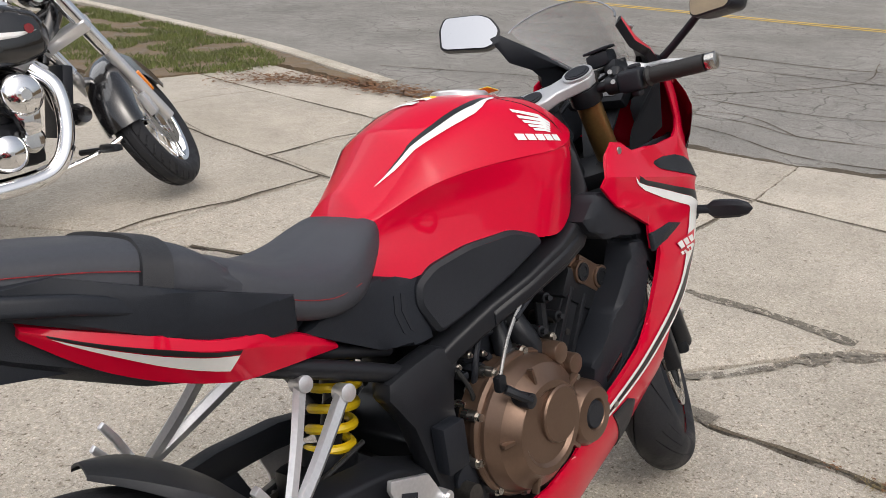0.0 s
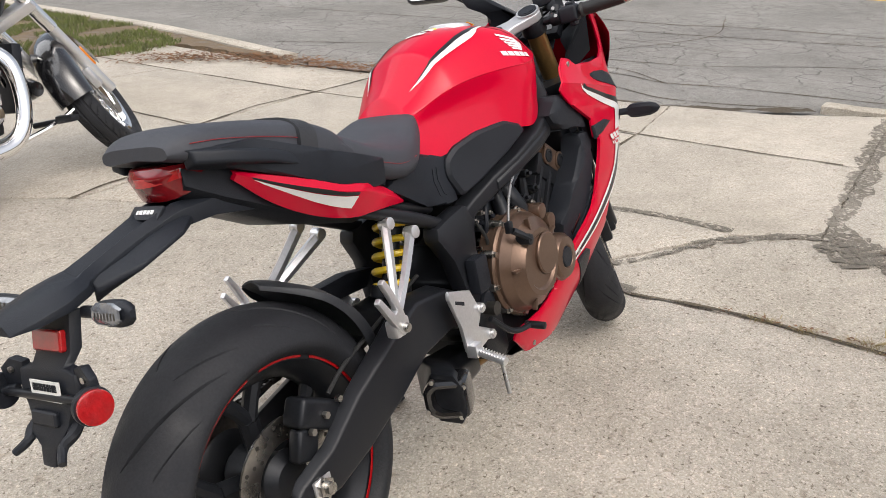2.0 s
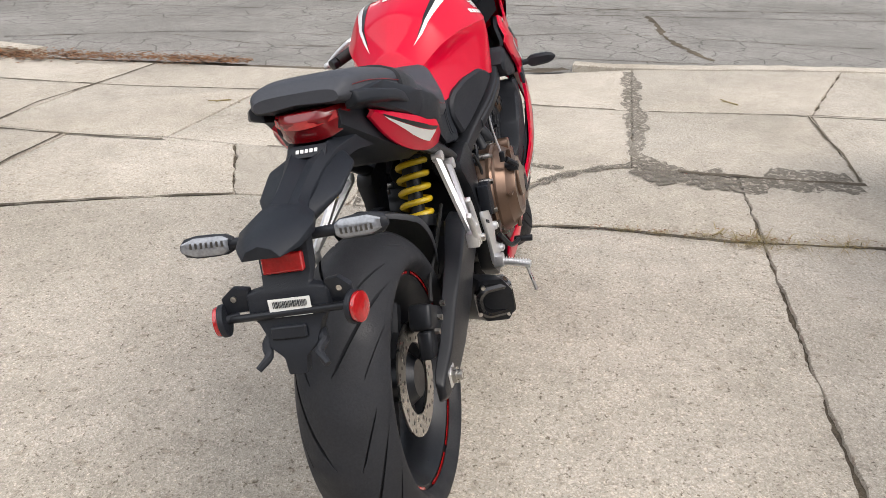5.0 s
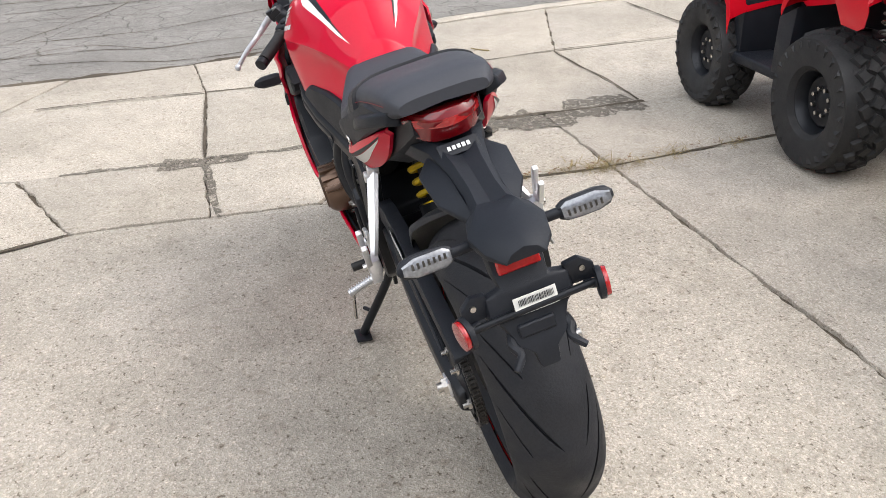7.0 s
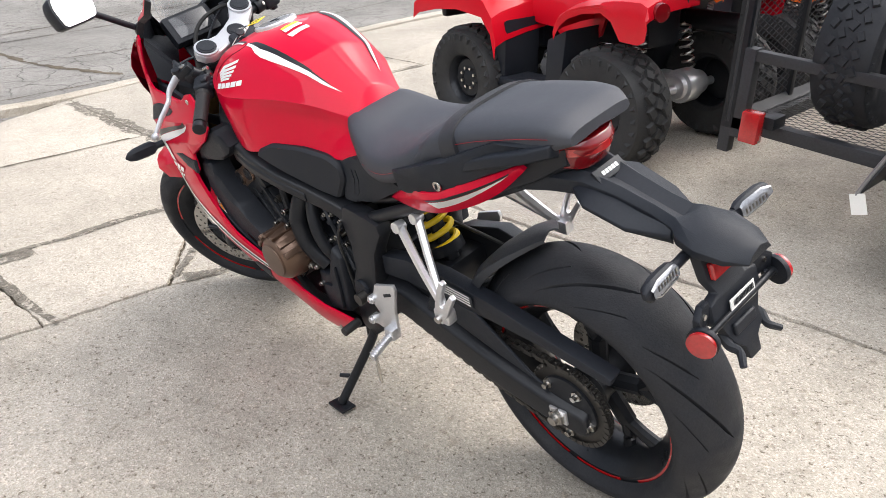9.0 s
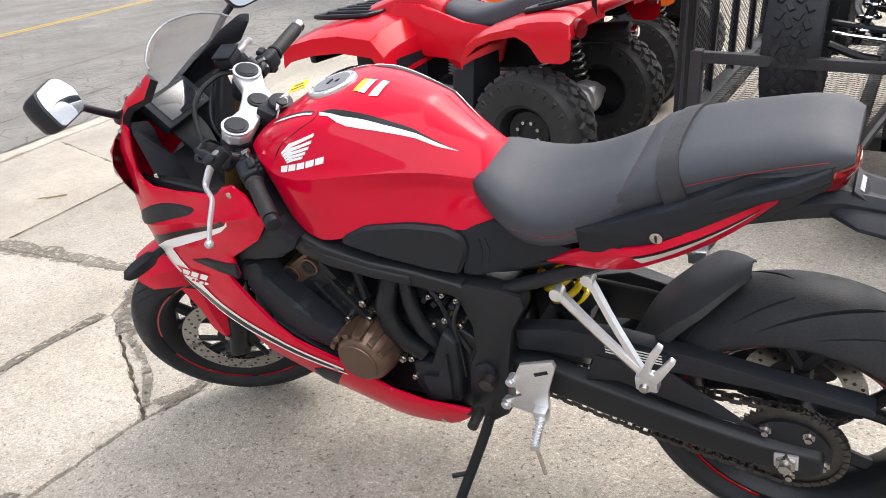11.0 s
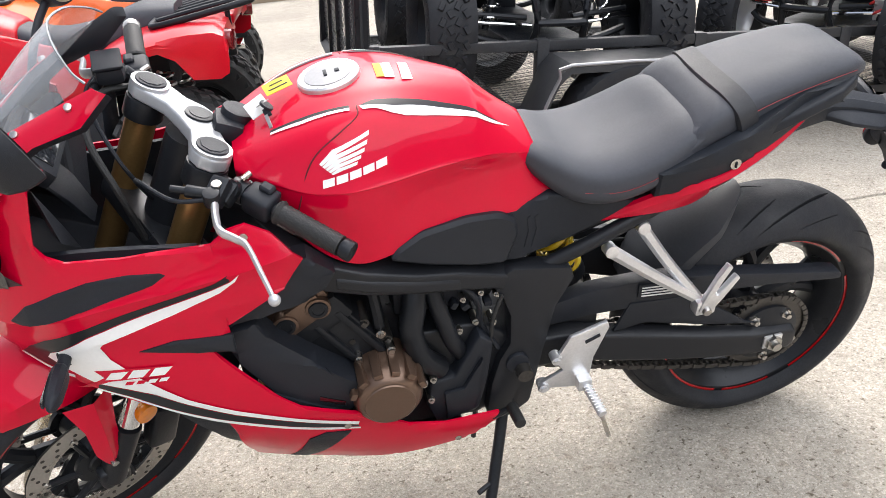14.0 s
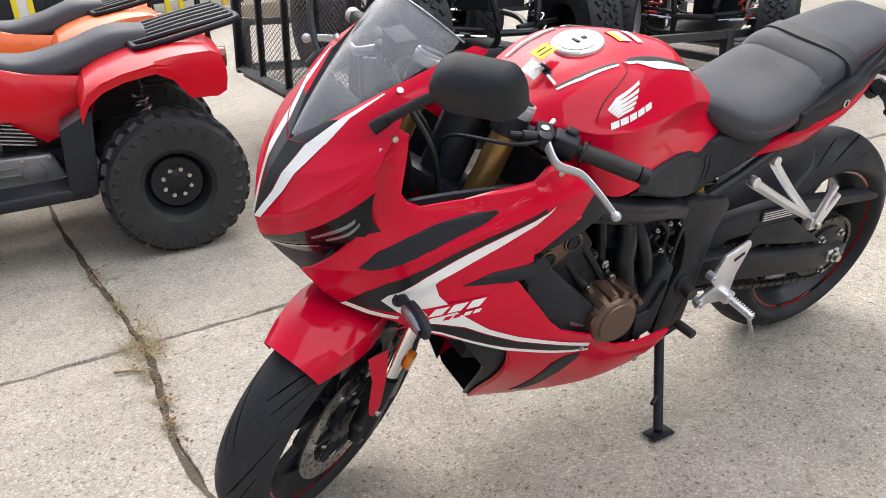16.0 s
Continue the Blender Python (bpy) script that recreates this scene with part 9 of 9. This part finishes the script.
for s in (1, -1):
    o = V(0, s * 0.10, 0)
    f = turned("fork", rod(CF + o - ca * 0.02, CF + o + ca * 0.42, 0.028, n=20), ALU, cr, "polished fork leg")
    turned("fork_cover", rod(CF + o + ca * 0.40, CF + o + ca * 0.95, 0.033, n=20), CHROME, f, "chrome upper fork cover")
    turned("fork_reflector", box((CF + ca * 0.20 + V(0.03, s * 0.128, 0)).to_tuple(), (0.022, 0.012, 0.11), 0.003, (0, -36, 0)), AMBER, f, "amber fork reflector")
    turned("turn_signal", move(lathe([(0.0, -0.045), (0.022, -0.035), (0.036, 0.0), (0.036, 0.02), (0.0, 0.026)], 24, "Z"), Matrix.Translation(CF + ca * 0.80 + V(0.06, s * 0.19, 0)) @ pose(0, 0, 0, 0, 90, 0)), CHROME, f, "chrome turn signal")
    turned("signal_stalk", rod(CF + ca * 0.80 + V(0.02, s * 0.1, 0), CF + ca * 0.80 + V(0.05, s * 0.18, 0), 0.010, n=10), CHROME, f)
for h in (0.55, 0.93):
    turned("yoke", box((CF + ca * h).to_tuple(), (0.10, 0.26, 0.05), 0.015, (0, -37, 0)), ALU, cr)
turned("caliper", box((CF + V(-0.11, -0.085, 0.06)).to_tuple(), (0.06, 0.04, 0.11), 0.012, (0, -20, 0)), ALU, cr)
def cfender():
    rows = []
    for i in range(25):
        a = radians(35 + 150 * i / 24)
        w = 0.088
        rad = V(math.cos(a), 0, math.sin(a))
        c = CF + rad * 0.375
        dp = 0.10 + 0.05 * math.sin(math.pi * i / 24)
        rows.append([c + V(0, w, 0) - rad * dp, c + V(0, w, 0) - rad * 0.05, c + V(0, w * 0.7, 0) - rad * 0.012, c, c + V(0, -w * 0.7, 0) - rad * 0.012, c + V(0, -w, 0) - rad * 0.05, c + V(0, -w, 0) - rad * dp])
    return loft(rows, False, False)
turned("front_fender", cfender(), BLACKGL, cr, "deep gloss black front fender", 50)
turned("headlamp", move(lathe([(0.0, -0.10), (0.05, -0.09), (0.088, -0.03), (0.095, 0.03), (0.085, 0.05), (0.0, 0.06)], 32, "Z"), Matrix.Translation(CF + ca * 0.80 + V(0.12, 0, 0.04)) @ pose(0, 0, 0, 0, 90, 0)), CHROME, cr, "chrome headlamp shell")
turned("handlebar", tube([CF + ca * 0.98 + V(-0.35, 0.42, 0.05), CF + ca * 0.98 + V(-0.12, 0.36, 0.12), CF + ca * 0.98 + V(0, 0.08, 0.03), CF + ca * 0.98 + V(0, -0.08, 0.03), CF + ca * 0.98 + V(-0.12, -0.36, 0.12), CF + ca * 0.98 + V(-0.35, -0.42, 0.05)], 0.0125, 10, 6), CHROME, cr, "chrome handlebar")
xs = [-0.30, -0.22, -0.08, 0.08, 0.20, 0.29, 0.33]
ctop, clow, cwid = curve1(xs, [0.78, 0.83, 0.895, 0.925, 0.92, 0.88, 0.83]), curve1(xs, [0.72, 0.70, 0.68, 0.675, 0.69, 0.73, 0.78]), curve1(xs, [0.08, 0.12, 0.155, 0.165, 0.15, 0.11, 0.06])
ct = part("fuel_tank", cushion([-0.30, 0.33], ctop, clow, cwid), BLACKGL, cr, "gloss black teardrop fuel tank")
for s in (1, -1):
    part("tank_flame", skin([(0.24, 0.815), (0.15, 0.835), (-0.10, 0.775), (0.14, 0.79)], lambda x, z: cwid(x) * (1.0 - 1.2 * max(0, (z - 0.79)) ** 1.3 * 6 * 0.5) + 0.003, 0.0, 0.002, 0.02, side=s), WHITE, ct, "silver-white tank emblem stripe", 180)
    part("tank_emblem", rod((0.20, s * (cwid(0.20) - 0.012), 0.822), (0.20, s * (cwid(0.20) + 0.006), 0.822), 0.020, n=20), REDLENS, ct, "round red and silver tank emblem")
part("tank_console", box((0.02, 0, 0.925), (0.36, 0.09, 0.03), 0.012), CHROME, ct, "chrome tank console")
part("frame", join(tube([(0.36, 0, 0.86), (0.30, 0, 0.62), (0.34, 0, 0.30), (0.10, 0.0, 0.20), (-0.5, 0, 0.22)], 0.026, 10, 5), tube([(0.38, 0, 0.88), (0.0, 0, 0.70), (-0.5, 0, 0.62)], 0.03, 10, 4), rod((0.31, 0, 0.72), (0.42, 0, 0.92), 0.045, n=18)), BLACKGL, cr, "gloss black frame tubes")
part("radiator", box((0.335, 0, 0.50), (0.05, 0.17, 0.32), 0.01, (0, 12, 0)), BLACKPL, cr)
ce = part("v_twin_engine", join(box((-0.02, 0, 0.36), (0.40, 0.22, 0.20), 0.04), *[rod((0.0, 0, 0.40), (0.0 + 0.30 * sg, 0, 0.66), 0.085, n=24) for sg in (0.62, -0.62)]), BLACKMT, cr, "black V-twin engine with fins")
for sg in (0.62, -0.62):
    for k in range(11):
        t = 0.30 + 0.06 * k
        c = V(0.30 * sg * t, 0, 0.40 + 0.26 * t)
        part("fin", rod(c - V(0.30 * sg, 0, 0.26).normalized() * 0.003, c + V(0.30 * sg, 0, 0.26).normalized() * 0.003, 0.112, n=24), DARKST, ce)
    part("head", move(box((0, 0, 0), (0.18, 0.2, 0.07), 0.02), Matrix.Translation((0.30 * sg * 1.02, 0, 0.675)) @ pose(0, 0, 0, 0, 30 * (1 if sg > 0 else -1), 0)), ALU, ce)
ac = part("air_cleaner", move(lathe([(0.0, -0.085), (0.022, -0.085), (0.03, -0.075), (0.07, -0.07), (0.085, -0.055), (0.09, -0.02), (0.09, 0.03)], 40), Matrix.Translation((0.085, -0.15, 0.565))), CHROME, cr, "round chrome air cleaner")
part("cleaner_cover", plate([(0.15, 0.535), (0.135, 0.405), (0.07, 0.395), (0.02, 0.525)], -0.20, -0.15, 0.012), CHROME, ac)
part("clutch_cover", move(lathe([(0.0, -0.075), (0.05, -0.07), (0.075, -0.05), (0.082, 0.0), (0.082, 0.06)], 40), Matrix.Translation((-0.02, -0.15, 0.34))), CHROME, ce, "round chrome clutch cover")
part("side_cover", move(lathe([(0.0, -0.05), (0.04, -0.048), (0.055, -0.03), (0.06, 0.05)], 32), Matrix.Translation((0.105, -0.13, 0.375))), CHROME, ce, "round chrome side cover")
part("side_cover", move(lathe([(0.0, 0.05), (0.07, 0.045), (0.09, 0.0), (0.09, -0.06)], 32), Matrix.Translation((0.0, 0.13, 0.36))), CHROME, ce, "round chrome side cover")
for pts in ([(0.19, -0.11, 0.66), (0.245, -0.17, 0.57), (0.235, -0.20, 0.40), (0.16, -0.215, 0.26), (0.0, -0.22, 0.21), (-0.5, -0.22, 0.20), (-1.0, -0.22, 0.22)], [(-0.16, -0.11, 0.66), (-0.13, -0.18, 0.56), (-0.10, -0.21, 0.42), (-0.2, -0.22, 0.32), (-0.5, -0.22, 0.30), (-1.0, -0.22, 0.32)]):
    part("exhaust_pipe", tube(pts, 0.036, 16, 6), CHROME, cr, "curved chrome exhaust pipe")
part("footpeg", join(tube([(0.34, -0.08, 0.27), (0.36, -0.20, 0.28), (0.36, -0.32, 0.29)], 0.014, 10, 3), box((0.36, -0.30, 0.295), (0.045, 0.12, 0.03), 0.01)), BLACKMT, cr, "forward footpeg")
part("brake_pedal", tube([(0.12, -0.20, 0.22), (0.34, -0.22, 0.27), (0.48, -0.24, 0.33)], 0.012, 8, 4), CHROME, cr, "chrome brake pedal")
part("pedal_pad", box((0.50, -0.25, 0.345), (0.07, 0.06, 0.022), 0.008, (0, -20, 0)), BLACKPL, cr)
part("horn", move(lathe([(0.0, -0.02), (0.035, -0.03), (0.05, 0.02), (0.0, 0.03)], 24), Matrix.Translation((0.36, -0.12, 0.44))), BLACKGL, cr)
part("rear_wheel", move(tyre_mesh(0.325, 0.16, 0.095, 0.21, lambda a, b: 0.0, 0, 120, 24), Matrix.Translation((-0.80, 0, 0.325))), RUBBER, cr, "black rear tyre")
part("rear_rim", move(lathe([(0.0, -0.05), (0.19, -0.055), (0.215, -0.06), (0.215, 0.06), (0.19, 0.055), (0.0, 0.05)], 48), Matrix.Translation((-0.80, 0, 0.325))), CHROME, cr)
part("rear_fender", loft([[CFR + V(0, w, 0) for w in (0.10, 0.08, 0, -0.08, -0.10)] for CFR in [V(-0.80 + 0.38 * math.cos(a), 0, 0.34 + 0.38 * math.sin(a)) for a in [radians(40 + 130 * i / 16) for i in range(17)]]], False, False), BLACKGL, cr, "gloss black rear fender")
part("seat", cushion([-0.85, -0.25], curve1([-0.85, -0.6, -0.4, -0.25], [0.80, 0.74, 0.70, 0.76]), curve1([-0.85, -0.6, -0.4, -0.25], [0.72, 0.66, 0.62, 0.66]), curve1([-0.85, -0.6, -0.4, -0.25], [0.1, 0.15, 0.15, 0.09])), SEATV, cr, "black seat")
part("kickstand", tube([(-0.05, 0.12, 0.22), (0.02, 0.24, 0.10), (0.04, 0.295, 0.045)], 0.012, 10, 3), CHROME, cr, "chrome kickstand")

# ---- edges of the yard
kerb_y = -8.6
tagged(part("sleeper_kerb", box((-6.7, kerb_y, 0.09), (18.6, 0.22, 0.20), 0.02), TIMBER, None), "weathered brown sleeper kerb along the yard", "kerb", kind="structure")
wall = tagged(part("wall_south", box((-6.0, -12.2, 1.6), (34, 0.3, 3.4), 0.01), WALLW, None), "plain white painted wall at the yard's end", "wall", kind="structure")
rng = random.Random(11)
for k in range(16):
    x = 2.4 - 0.62 * k
    crate = thing("pallet_crate", Matrix.Translation((x, -10.6 + rng.uniform(-0.1, 0.1), 0)), "yellow and dark wooden crate by the white wall", "crate", "crates along the wall")
    for j in range(3):
        part("post", box((-0.22 + 0.22 * j, 0, 0.30), (0.07, 0.07, 0.60), 0.006), YELPL if j != 1 else BLACKPL, crate)
    part("panel", box((0, 0.0, 0.34), (0.50, 0.03, 0.44), 0.004), BLACKPL if k % 3 else TIMBER, crate)
# unseen plain walls, added behind the camera and far across the road to close the place and darken its reflections
tagged(part("wall_west", box((-11.0, 4.0, 2.0), (0.3, 34, 4.4), 0.01), TIMBER, None), "added unseen brown wall behind the camera, darkens reflections", "wall", kind="structure")
tagged(part("wall_east", box((42.0, 0.0, 2.6), (0.4, 120, 5.4), 0.01), EARTH, None), "added unseen far wall across the road, darkens the reflected horizon", "wall", kind="structure")
tagged(part("wall_north", box((-2.0, 19.0, 2.0), (22, 0.3, 4.2), 0.01), TIMBER, None), "added unseen brown wall at the yard's side, darkens reflections", "wall", kind="structure")
